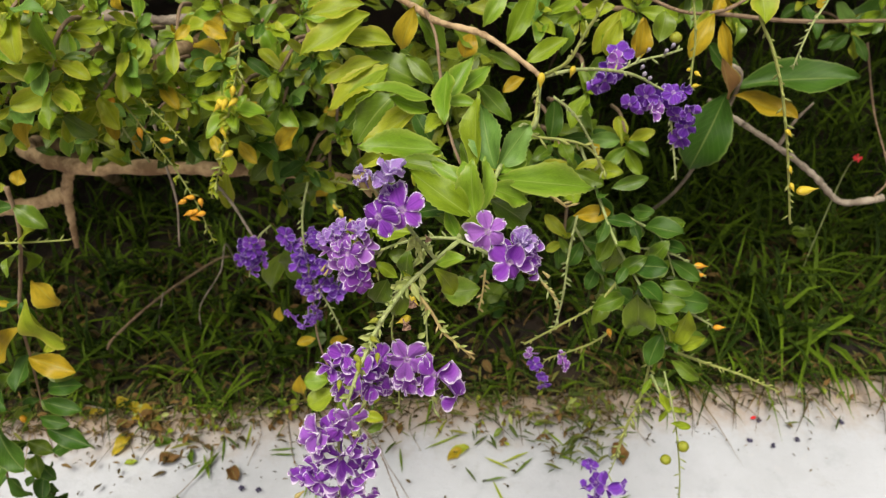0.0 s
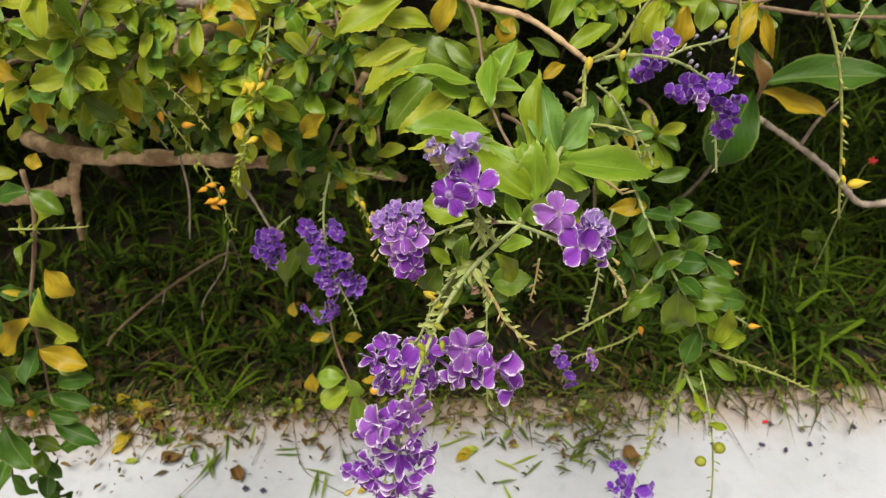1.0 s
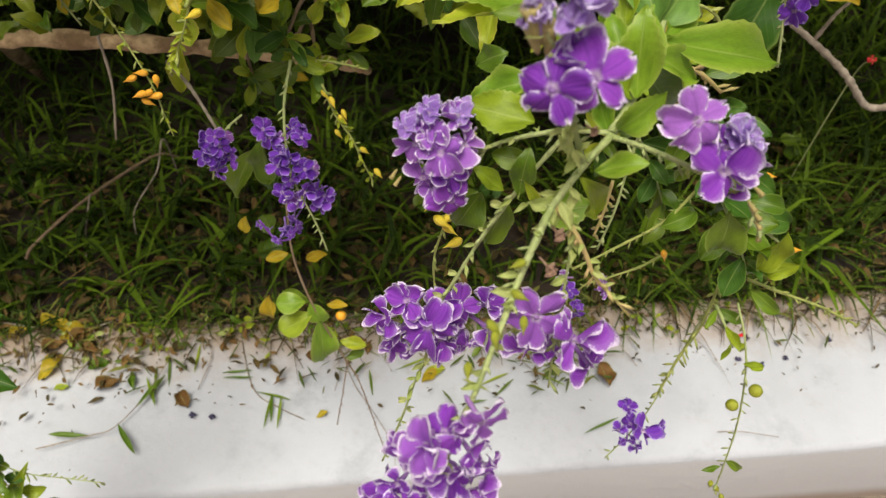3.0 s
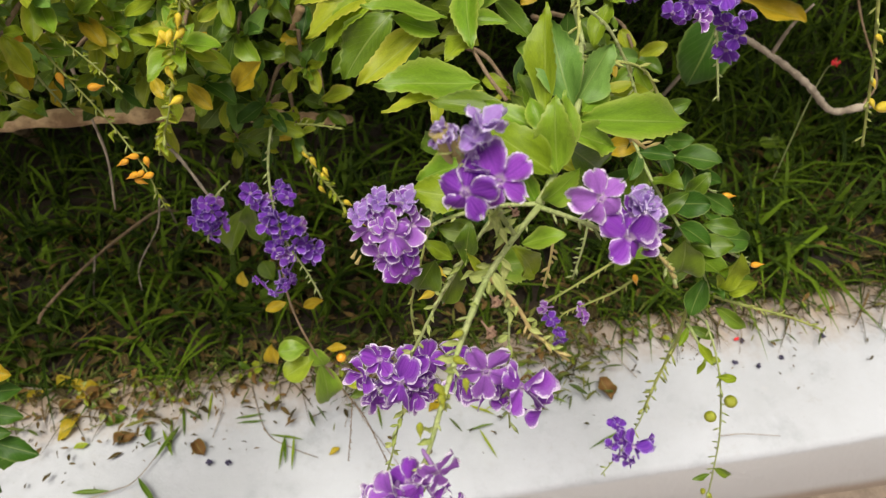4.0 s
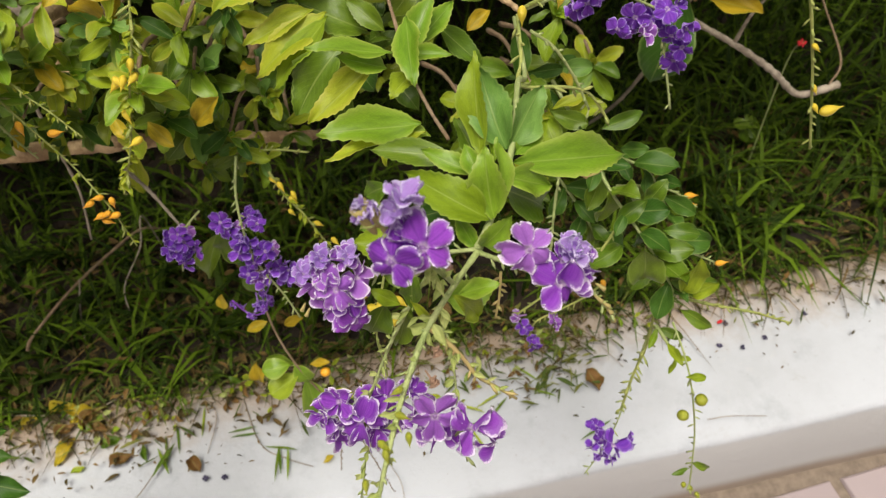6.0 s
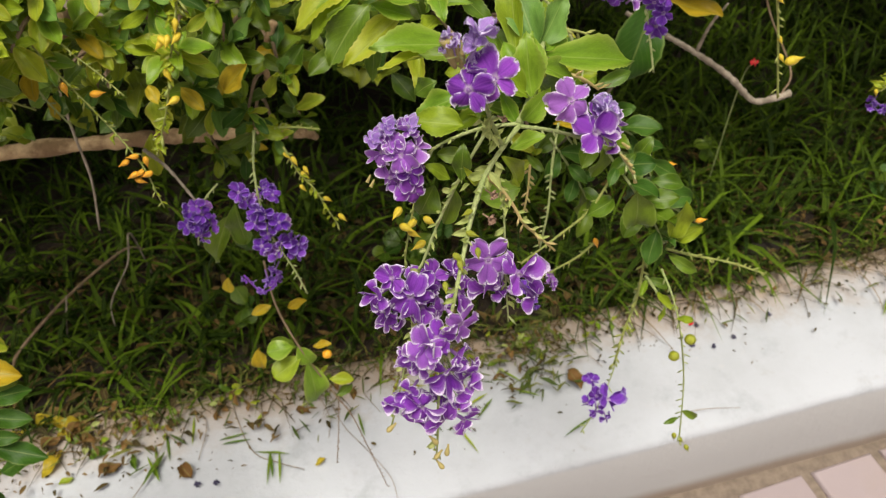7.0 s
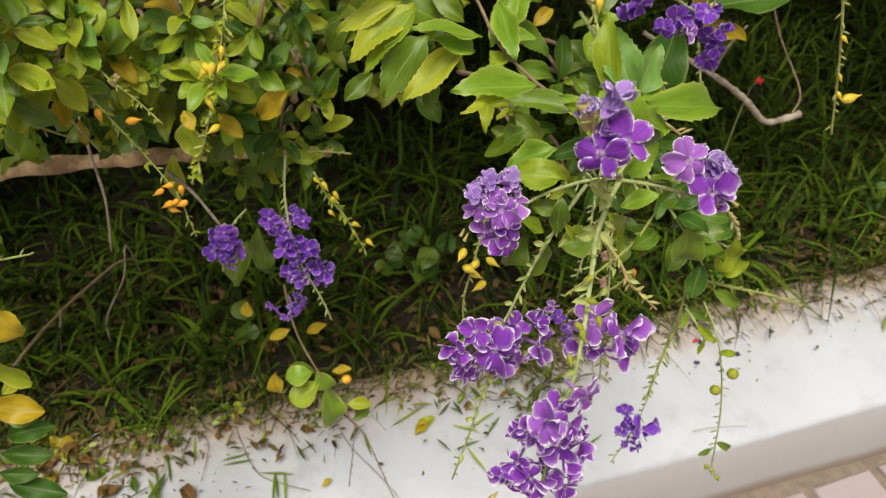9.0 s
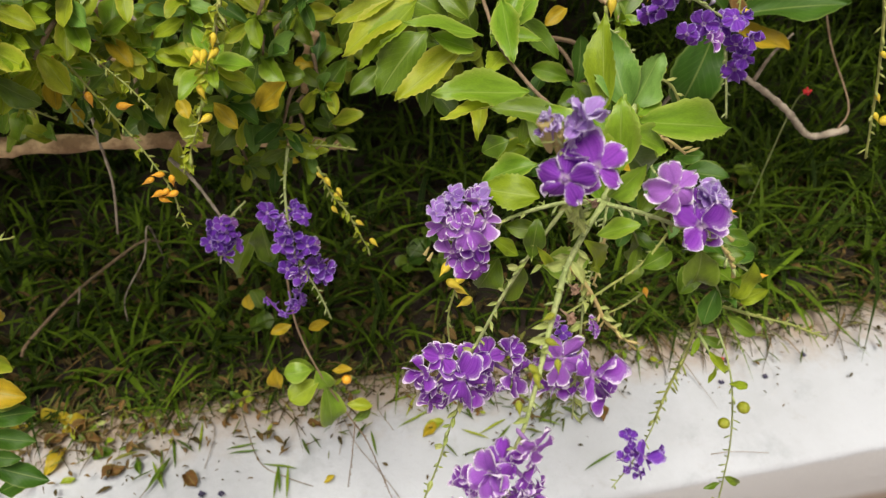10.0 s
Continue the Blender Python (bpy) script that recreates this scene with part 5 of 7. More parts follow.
stalk(shrub, "flower_stem", [(0.1400, 0.4500, 0.6495), (0.1360, 0.4450, 0.6201), (0.1338, 0.4400, 0.5884), (0.1302, 0.4400, 0.5547)], 0.0010, 0.0006, GREEN_STEM, 0.0040, 0.005)
stalk(shrub, "flower_stem", [(0.0703, 0.3150, 0.7308), (0.0689, 0.3120, 0.7201), (0.0670, 0.3100, 0.7115)], 0.0007, 0.0004, SEPAL, 0.003, 0.003)

# yellow leaves and berry strings of the high twigs
high = stalk(shrub, "leafy_shoot", [(0.1756, 0.5500, 0.7609), (0.2092, 0.5300, 0.7487), (0.2387, 0.5300, 0.7473), (0.2656, 0.5400, 0.7569)], 0.0014, 0.0011, BROWN_STEM)
for b, t, w, c, sh in (
    ((0.2292, 0.5200, 0.7498), (0.2154, 0.5100, 0.7252), 0.45, "yellow", "smooth"),
    ((0.2321, 0.5300, 0.7476), (0.2202, 0.5200, 0.7366), 0.5, "lime", "smooth"),
    ((0.2356, 0.5200, 0.7450), (0.2440, 0.5100, 0.7166), 0.28, "yellow", "curled"),
    ((0.1882, 0.5300, 0.7451), (0.1852, 0.5200, 0.7210), 0.48, "yellow", "smooth"),
    ((0.1725, 0.5300, 0.7504), (0.1557, 0.5200, 0.7257), 0.42, "lime", "smooth"),
    ((0.1938, 0.5100, 0.7372), (0.1985, 0.5200, 0.7535), 0.75, "green", "smooth"),
    ((0.1713, 0.5100, 0.7251), (0.1601, 0.5200, 0.7395), 0.55, "fresh", "smooth"),
    ((0.2076, 0.4200, 0.8097), (0.2061, 0.4000, 0.7982), 0.55, "lime", "smooth"),
    ((0.3007, 0.5500, 0.7514), (0.3135, 0.5500, 0.7360), 0.6, "yellow", "smooth"),
    ((0.2736, 0.6000, 0.6795), (0.2887, 0.6000, 0.6402), 0.34, "brown", "smooth"),
    ((0.2404, 0.5400, 0.7544), (0.2329, 0.5300, 0.7438), 0.5, "yellow", "smooth"),
    ((0.1565, 0.4400, 0.6782), (0.1789, 0.4400, 0.6845), 0.38, "green", "smooth"),
    ((0.1386, 0.4550, 0.6456), (0.1630, 0.4550, 0.6470), 0.48, "yellow", "smooth"),
):
    leaf(high, b, t, w, c, sh)
hang = stalk(shrub, "berry_string", [(0.2016, 0.4200, 0.8234), (0.2068, 0.4100, 0.7994), (0.2153, 0.4050, 0.7834), (0.2230, 0.4000, 0.7637), (0.2326, 0.3980, 0.7346), (0.2395, 0.3970, 0.7108), (0.2481, 0.3960, 0.6802)], 0.0011, 0.0006, LIME_STEM, 0.0032, 0.0055, label="hanging yellow-green string of calyx remains")
berry(hang, (0.2460, 0.3960, 0.7029), "yellow", 0.0044, (1, -0.2, 0.05))
for p in ((0.2304, 0.3980, 0.7416), (0.2372, 0.3970, 0.7194), (0.2412, 0.3970, 0.7081)):
    berry(hang, p, "yellow", 0.0020, (0.4, -0.5, -0.4))
stalk(shrub, "berry_string", [(0.2905, 0.5000, 0.7850), (0.2824, 0.4900, 0.7692), (0.2717, 0.4800, 0.7585), (0.2632, 0.4700, 0.7424), (0.2628, 0.4700, 0.7362)], 0.0008, 0.0005, GREEN_STEM, 0.003, 0.0045)
fruit = stalk(shrub, "berry_string", [(0.2034, 0.5000, 0.7823), (0.2085, 0.4900, 0.7517), (0.2087, 0.4850, 0.7320), (0.2082, 0.4800, 0.7193)], 0.0009, 0.0005, LIME_STEM, 0.003, 0.007)
berry(fruit, (0.1974, 0.4900, 0.7530), "green", 0.0039, (0, -0.3, -1), BALL, "round_berry")
for p in ((0.2068, 0.4835, 0.7320), (0.2104, 0.4835, 0.7300), (0.2092, 0.4800, 0.7225)):
    berry(fruit, p, "yellow", 0.0020, (rnd.uniform(-1, 1), -0.4, 0.1))

far = stalk(shrub, "berry_string", [(0.5645, 0.5600, 0.6189), (0.5253, 0.5500, 0.5960), (0.5001, 0.5400, 0.5813), (0.4779, 0.5350, 0.5690), (0.4636, 0.5300, 0.5663)], 0.0011, 0.0006, LIME_STEM, 0.004, 0.005)
bracts(far, [(0.5645, 0.5600, 0.6189), (0.5253, 0.5500, 0.5960), (0.5001, 0.5400, 0.5813), (0.4779, 0.5350, 0.5690), (0.4636, 0.5300, 0.5663)], 30, 0.011, 0.05, "lime")
cluster(far, [(0.4651, 0.5300, 0.5546), (0.4733, 0.5300, 0.5483), (0.4655, 0.5300, 0.5487)], (0.4763, 0.5400, 0.5493), 0.0058, "deep", 0.1, 0.4)
berry(far, (0.4582, 0.5300, 0.5685), "yellow", 0.0026)

# leafy twigs that hang lower on the open side
# blue and dark shares put sky gloss and shaded gaps into the leaf colours
MIXED = {"green": 7, "fresh": 4, "dark": 2.5, "blue": 1.0, "lime": 1.8, "bright": 1.2, "yellow": 0.35}
# lighter mix for the upper left: sunlight put into the leaf colours
SUNNY = {"fresh": 5, "green": 2, "lime": 6, "bright": 4, "blue": 2.0, "yellow": 1.0}
# mostly dark leaves: the shade around these twigs is put into their colour
low = twig(shrub, [(0.1491, 0.5000, 0.6685), (0.1538, 0.4600, 0.6594), (0.1624, 0.4300, 0.6410), (0.1762, 0.4150, 0.6197), (0.1857, 0.4000, 0.6035), (0.1930, 0.3900, 0.5873)], 9, 0.023, {"green": 4, "fresh": 0.6, "dark": 5}, "smooth", 0.0011, GREEN_STEM, 0.1, 0.52)
twig(shrub, [(0.1438, 0.4700, 0.6237), (0.1605, 0.4600, 0.5949), (0.1712, 0.4500, 0.5705)], 5, 0.022, {"dark": 6, "green": 4}, "smooth", 0.0010, GREEN_STEM, 0.2, 0.5)
twig(shrub, [(0.1747, 0.4600, 0.6395), (0.2008, 0.4600, 0.6183), (0.2156, 0.4500, 0.5842)], 5, 0.023, {"dark": 6, "green": 4}, "smooth", 0.0010, GREEN_STEM, 0.1, 0.5)
for b, t, w, c, sh in (
    ((0.1721, 0.3950, 0.6019), (0.1668, 0.3900, 0.6368), 0.55, "green", "smooth"),
    ((0.1948, 0.3880, 0.5947), (0.1980, 0.3850, 0.6253), 0.50, "fresh", "smooth"),
    ((0.1984, 0.3860, 0.5913), (0.2105, 0.3800, 0.6063), 0.42, "fresh", "smooth"),
    ((0.1701, 0.4200, 0.6052), (0.1460, 0.4100, 0.6049), 0.45, "green", "smooth"),
    ((0.1845, 0.4300, 0.6251), (0.1950, 0.4300, 0.6417), 0.55, "green", "smooth"),
    ((0.1869, 0.4100, 0.6236), (0.2084, 0.4050, 0.6196), 0.45, "green", "smooth"),
    ((0.1927, 0.4200, 0.6037), (0.2265, 0.4200, 0.5935), 0.45, "dark", "smooth"),
    ((0.1800, 0.4200, 0.6390), (0.1639, 0.4200, 0.6257), 0.5, "green", "smooth"),
    ((0.1652, 0.4500, 0.6385), (0.1541, 0.4400, 0.6183), 0.5, "green", "smooth"),
    ((0.1745, 0.4500, 0.6520), (0.1857, 0.4400, 0.6581), 0.6, "dark", "smooth"),
    ((0.1943, 0.3850, 0.5820), (0.2118, 0.3750, 0.5703), 0.35, "green", "smooth"),
):
    leaf(low, b, t, w, c, sh)
stalk(shrub, "berry_string", [(0.1645, 0.4200, 0.6207), (0.1507, 0.4150, 0.6037), (0.1286, 0.4100, 0.5919), (0.1033, 0.4050, 0.5796)], 0.0011, 0.0006, LIME_STEM, 0.0028, 0.005)
small = stalk(shrub, "flower_stem", [(0.1681, 0.4300, 0.5614), (0.1554, 0.4300, 0.5489), (0.1379, 0.4300, 0.5399), (0.1221, 0.4300, 0.5300), (0.1210, 0.4300, 0.4977)], 0.0009, 0.0005, LIME_STEM, 0.0028, 0.005)
cluster(small, [(0.1160, 0.4300, 0.5274), (0.1204, 0.4280, 0.5186), (0.1239, 0.4300, 0.5055), (0.1139, 0.4320, 0.5333), (0.1353, 0.4300, 0.5352), (0.1369, 0.4300, 0.5258)], (0.1267, 0.4400, 0.5117), 0.0060, "deep", 0.3, 0.4)
bits = stalk(shrub, "berry_string", [(0.1848, 0.4700, 0.6034), (0.2119, 0.4700, 0.5958), (0.2265, 0.4700, 0.5872), (0.2415, 0.4700, 0.5730)], 0.0009, 0.0005, GREEN_STEM, 0.0028, 0.005)
berry(bits, (0.2341, 0.4700, 0.5822), "orange", 0.0034, (1, -0.2, 0.1))
berry(bits, (0.2368, 0.4700, 0.5732), "orange", 0.0032, (1, -0.2, -0.2))
bits = stalk(shrub, "berry_string", [(0.1936, 0.4200, 0.6023), (0.2147, 0.4200, 0.5867), (0.2336, 0.4200, 0.5722)], 0.0010, 0.0006, GREEN_STEM, 0.0026, 0.005)
berry(bits, (0.2348, 0.4200, 0.5703), "orange", 0.0030, (1, -0.2, 0))
berry(bits, (0.1659, 0.4300, 0.5627), "orange", 0.0030)
stalk(shrub, "berry_string", [(0.2027, 0.4000, 0.5708), (0.2224, 0.3950, 0.5640), (0.2473, 0.3900, 0.5555), (0.2743, 0.3850, 0.5418)], 0.0012, 0.0006, LIME_STEM, 0.0032, 0.004)
drop = stalk(shrub, "berry_string", [(0.1921, 0.3850, 0.5697), (0.1946, 0.3700, 0.5582), (0.1997, 0.3600, 0.5344), (0.2067, 0.3520, 0.4925), (0.2102, 0.3460, 0.4511), (0.2123, 0.3430, 0.4244)], 0.0007, 0.0005, GREEN_STEM, 0.0034, 0.008, label="hanging string with two round green berries")
berry(drop, (0.1905, 0.3490, 0.5290), "green", 0.0039, (0, -0.3, -1), BALL, "round_berry")
berry(drop, (0.1995, 0.3490, 0.5420), "green", 0.0039, (0, -0.3, -1), BALL, "round_berry")
for p in ((0.2110, 0.3430, 0.4289), (0.2185, 0.3420, 0.4169), (0.2061, 0.3430, 0.4365)):
    berry(drop, p, "green", 0.0028, (0.3, -0.3, -0.8))
leaf(drop, (0.2081, 0.3460, 0.4520), (0.1954, 0.3440, 0.4517), 0.3, "green", "smooth")
leaf(drop, (0.2084, 0.3460, 0.4606), (0.2229, 0.3440, 0.4488), 0.3, "green", "smooth")
leaf(drop, (0.1933, 0.3600, 0.5480), (0.2072, 0.3600, 0.5423), 0.35, "fresh", "smooth")
tuft = stalk(shrub, "flower_stem", [(0.1879, 0.4000, 0.5413), (0.1774, 0.3900, 0.4987), (0.1694, 0.3820, 0.4652), (0.1590, 0.3770, 0.4366), (0.1478, 0.3730, 0.4166)], 0.0006, 0.0004, GREEN_STEM, 0.0040, 0.006, label="stem with a wilting violet flower tuft")
for p, d, r, turn_by, form in (
    ((0.1633, 0.3710, 0.4574), (0.2, -0.75, 0.55), 0.0088, 20, 9),
    ((0.1752, 0.3740, 0.4526), (0.7, -0.4, 0.4), 0.0056, 60, 3),
    ((0.1534, 0.3800, 0.4709), (-0.3, -0.3, 0.9), 0.006, 10, 7),
    ((0.1500, 0.3750, 0.4521), (-0.7, -0.5, 0.1), 0.0046, 40, 4),
    ((0.1573, 0.3730, 0.4414), (-0.2, -0.7, -0.4), 0.0046, 80, 2),
    ((0.1663, 0.3720, 0.4297), (0.1, -0.6, -0.6), 0.0044, 15, 4),
    ((0.1585, 0.3780, 0.4531), (-0.4, -0.6, 0.5), 0.006, 30, 1),
):
    bloom(tuft, p, d, r * 1.3, turn_by, form, "deep")

green_hang = twig(shrub, [(0.1881, 0.3950, 0.5550), (0.1927, 0.3850, 0.5477), (0.1998, 0.3800, 0.5339)], 2, 0.018, {"fresh": 3, "green": 2}, "smooth", 0.0012, GREEN_STEM, 0.1, 0.35)
stalk(shrub, "berry_string", [(0.1871, 0.4000, 0.5781), (0.1856, 0.3950, 0.5371), (0.1778, 0.3900, 0.5094), (0.1720, 0.3850, 0.4788)], 0.0012, 0.0008, LIME_STEM, 0.005, 0.006)

# round-leaved shoot low over the kerb
round_shoot = stalk(shrub, "leafy_shoot", [(-0.0652, 0.5600, 0.4815), (-0.0631, 0.5400, 0.4472), (-0.0513, 0.5200, 0.4116), (-0.0311, 0.5150, 0.3446), (-0.0187, 0.5100, 0.3102), (-0.0090, 0.5050, 0.2589), (0.0041, 0.5000, 0.1827)], 0.0012, 0.0004, BROWN_STEM, 0.002, 0.006, 0.6)
for b, t, w, c, sh in (
    ((-0.0559, 0.5200, 0.4132), (-0.0826, 0.5150, 0.4189), 0.78, "bright", "round"),
    ((-0.0527, 0.5200, 0.4120), (-0.0415, 0.5150, 0.3868), 0.75, "bright", "round"),
    ((-0.0513, 0.5180, 0.4008), (-0.0830, 0.5100, 0.3862), 0.72, "fresh", "round"),
    ((-0.0473, 0.5180, 0.3930), (-0.0476, 0.5100, 0.3315), 0.48, "bright", "round"),
    ((-0.0535, 0.5250, 0.4061), (-0.0772, 0.5250, 0.4256), 0.45, "green", "round"),
    ((-0.0397, 0.5200, 0.4076), (-0.0208, 0.5150, 0.4127), 0.45, "yellow", "smooth"),
    ((-0.0863, 0.5400, 0.3986), (-0.0889, 0.5350, 0.3676), 0.55, "yellow", "smooth"),
    ((-0.0544, 0.5450, 0.4353), (-0.0335, 0.5400, 0.4468), 0.45, "yellow", "smooth"),
    ((-0.0677, 0.5500, 0.4375), (-0.0889, 0.5450, 0.4352), 0.5, "yellow", "smooth"),
    ((-0.0965, 0.5600, 0.4702), (-0.0996, 0.5550, 0.4545), 0.8, "yellow", "round"),
    ((-0.0320, 0.5150, 0.3650), (-0.0061, 0.5100, 0.3620), 0.5, "lime", "smooth"),
    ((-0.0289, 0.5150, 0.3393), (-0.0091, 0.5200, 0.3468), 0.5, "green", "smooth"),
    ((-0.0754, 0.5600, 0.5452), (-0.0743, 0.5600, 0.4969), 0.5, "green", "smooth"),
    ((-0.0839, 0.5700, 0.5269), (-0.1093, 0.5700, 0.4703), 0.4, "green", "smooth"),
    ((-0.0709, 0.5700, 0.5117), (-0.0799, 0.5700, 0.4822), 0.6, "dark", "smooth"),
):
    leaf(round_shoot, b, Vector(b).lerp(Vector(t), 0.84), w, c, sh)
berry(round_shoot, (-0.0287, 0.5150, 0.4046), "orange", 0.0042, (0, -0.3, -1), BALL, "round_berry")
stalk(shrub, "berry_string", [(-0.0266, 0.5120, 0.3427), (-0.0335, 0.5100, 0.2923), (-0.0421, 0.5080, 0.2372)], 0.0006, 0.0004, BROWN_STEM, 0.002, 0.006)

# violet clusters in the middle distance
strip = stalk(shrub, "flower_stem", [(-0.0465, 0.5400, 0.6215), (-0.0513, 0.5250, 0.6050), (-0.0528, 0.5150, 0.5836), (-0.0512, 0.5100, 0.5558), (-0.0398, 0.5100, 0.5122), (-0.0341, 0.5100, 0.4839)], 0.0011, 0.0006, GREEN_STEM, 0.0034, 0.006)
cluster(strip, [(-0.0614, 0.5150, 0.5845), (-0.0650, 0.5150, 0.5914), (-0.0433, 0.5150, 0.5824), (-0.0483, 0.5200, 0.5835), (-0.0554, 0.5100, 0.5771), (-0.0506, 0.5050, 0.5720), (-0.0425, 0.5100, 0.5618), (-0.0583, 0.5100, 0.5673), (-0.0518, 0.5050, 0.5562), (-0.0587, 0.5100, 0.5438), (-0.0446, 0.5050, 0.5432), (-0.0503, 0.5100, 0.5301), (-0.0373, 0.5150, 0.5363), (-0.0369, 0.5150, 0.5245), (-0.0544, 0.5150, 0.5081), (-0.0617, 0.5150, 0.5008)], (-0.0528, 0.5300, 0.5378), 0.0078, "deep", 0.0, 0.55)
cluster(strip, [(x + 0.004, y + 0.003, z - 0.005) for x, y, z in [(-0.0614, 0.5150, 0.5845), (-0.0650, 0.5150, 0.5914), (-0.0433, 0.5150, 0.5824), (-0.0483, 0.5200, 0.5835), (-0.0554, 0.5100, 0.5771), (-0.0506, 0.5050, 0.5720), (-0.0425, 0.5100, 0.5618), (-0.0583, 0.5100, 0.5673), (-0.0518, 0.5050, 0.5562), (-0.0587, 0.5100, 0.5438), (-0.0446, 0.5050, 0.5432), (-0.0503, 0.5100, 0.5301), (-0.0373, 0.5150, 0.5363), (-0.0369, 0.5150, 0.5245), (-0.0544, 0.5150, 0.5081), (-0.0617, 0.5150, 0.5008)][::3]], (-0.0528, 0.5300, 0.5378), 0.0078, "deep", 0.2, 0.3)
hook = stalk(shrub, "flower_stem", [(-0.0520, 0.5150, 0.5105), (-0.0583, 0.5150, 0.4935), (-0.0691, 0.5150, 0.4928), (-0.0778, 0.5150, 0.5117)], 0.0010, 0.0007, VIOLET)
cluster(hook, [(-0.0580, 0.5120, 0.4997), (-0.0678, 0.5120, 0.4963), (-0.0739, 0.5140, 0.4991), (-0.0782, 0.5150, 0.5087)], (-0.0630, 0.5200, 0.5022), 0.0042, "deep", 0.0, 0.3)
tuft_b = stalk(shrub, "flower_stem", [(-0.0789, 0.5300, 0.5897), (-0.0904, 0.5270, 0.5796), (-0.0993, 0.5250, 0.5596), (-0.1042, 0.5250, 0.5414)], 0.0009, 0.0006, GREEN_STEM, 0.0032, 0.006)
cluster(tuft_b, [(-0.0966, 0.5250, 0.5776), (-0.1037, 0.5250, 0.5704), (-0.0944, 0.5200, 0.5709), (-0.1013, 0.5200, 0.5647), (-0.0909, 0.5250, 0.5586), (-0.0993, 0.5220, 0.5542), (-0.1079, 0.5300, 0.5572)], (-0.0997, 0.5400, 0.5517), 0.0074, "deep", 0.2, 0.5)
cluster(tuft_b, [(x + 0.004, y + 0.003, z - 0.005) for x, y, z in [(-0.0966, 0.5250, 0.5776), (-0.1037, 0.5250, 0.5704), (-0.0944, 0.5200, 0.5709), (-0.1013, 0.5200, 0.5647), (-0.0909, 0.5250, 0.5586), (-0.0993, 0.5220, 0.5542), (-0.1079, 0.5300, 0.5572)][::3]], (-0.0997, 0.5400, 0.5517), 0.0074, "deep", 0.2, 0.3)
spent = stalk(shrub, "berry_string", [(-0.0294, 0.5400, 0.6038), (-0.0223, 0.5350, 0.5836), (-0.0135, 0.5300, 0.5699), (-0.0068, 0.5300, 0.5492), (-0.0004, 0.5300, 0.5305)], 0.0010, 0.0005, LIME_STEM, 0.0034, 0.006)
bracts(spent, [(-0.0294, 0.5400, 0.6038), (-0.0223, 0.5350, 0.5836), (-0.0135, 0.5300, 0.5699), (-0.0068, 0.5300, 0.5492), (-0.0004, 0.5300, 0.5305)], 18, 0.0065, 0.05, "lime")
for p in ((-0.0249, 0.5350, 0.5978), (-0.0204, 0.5350, 0.5832), (-0.0231, 0.5350, 0.5717), (-0.0179, 0.5350, 0.5878), (-0.0076, 0.5300, 0.5605), (0.0012, 0.5300, 0.5417), (-0.0299, 0.5400, 0.5990)):
    berry(spent, p, "yellow", 0.0029, (0.5, -0.4, -0.6))
orange = stalk(shrub, "berry_string", [(-0.1544, 0.5200, 0.7158), (-0.1465, 0.5100, 0.7065), (-0.1369, 0.5050, 0.6883), (-0.1263, 0.5000, 0.6687), (-0.1165, 0.4900, 0.6539), (-0.1114, 0.4850, 0.6421), (-0.1100, 0.4850, 0.6265), (-0.1085, 0.4850, 0.6116)], 0.0007, 0.0004, LIME_STEM, 0.0034, 0.006)
bracts(orange, [(-0.1544, 0.5200, 0.7158), (-0.1465, 0.5100, 0.7065), (-0.1369, 0.5050, 0.6883), (-0.1263, 0.5000, 0.6687), (-0.1165, 0.4900, 0.6539), (-0.1114, 0.4850, 0.6421), (-0.1100, 0.4850, 0.6265), (-0.1085, 0.4850, 0.6116)], 16, 0.006, 0.05, "lime")
for p in ((-0.1186, 0.4850, 0.6507), (-0.1125, 0.4850, 0.6528), (-0.1090, 0.4850, 0.6512), (-0.1155, 0.4830, 0.6424), (-0.1120, 0.4820, 0.6441), (-0.1075, 0.4820, 0.6415), (-0.1186, 0.4840, 0.6372)):
    berry(orange, p, "orange", 0.0029, (rnd.uniform(-1.6, 1.4), -0.3, rnd.uniform(-1, 0.7)))
berry(orange, (-0.1424, 0.5050, 0.6961), "orange", 0.0034)
berry(orange, (-0.1286, 0.5000, 0.6889), "orange", 0.0034, (1, -0.2, 0))
orange_b = stalk(shrub, "berry_string", [(-0.1411, 0.5100, 0.7291), (-0.1303, 0.5000, 0.7165), (-0.1192, 0.4950, 0.7040), (-0.1091, 0.4900, 0.6904)], 0.0006, 0.0004, LIME_STEM, 0.003, 0.006)
bracts(orange_b, [(-0.1411, 0.5100, 0.7291), (-0.1303, 0.5000, 0.7165), (-0.1192, 0.4950, 0.7040), (-0.1091, 0.4900, 0.6904)], 10, 0.005, 0.05, "lime")
berry(orange_b, (-0.1559, 0.5100, 0.7175), "orange", 0.0038)
plumb = stalk(shrub, "berry_string", [(-0.0621, 0.5000, 0.7577), (-0.0670, 0.4950, 0.7393), (-0.0720, 0.4900, 0.7266), (-0.0799, 0.4900, 0.7042), (-0.0883, 0.4900, 0.6801), (-0.0964, 0.4900, 0.6621), (-0.1032, 0.4900, 0.6479)], 0.0008, 0.0005, LIME_STEM, 0.005, 0.0045)
bracts(plumb, [(-0.0621, 0.5000, 0.7577), (-0.0670, 0.4950, 0.7393), (-0.0720, 0.4900, 0.7266), (-0.0799, 0.4900, 0.7042), (-0.0883, 0.4900, 0.6801), (-0.0964, 0.4900, 0.6621), (-0.1032, 0.4900, 0.6479)], 34, 0.0075, 0.05, "lime")
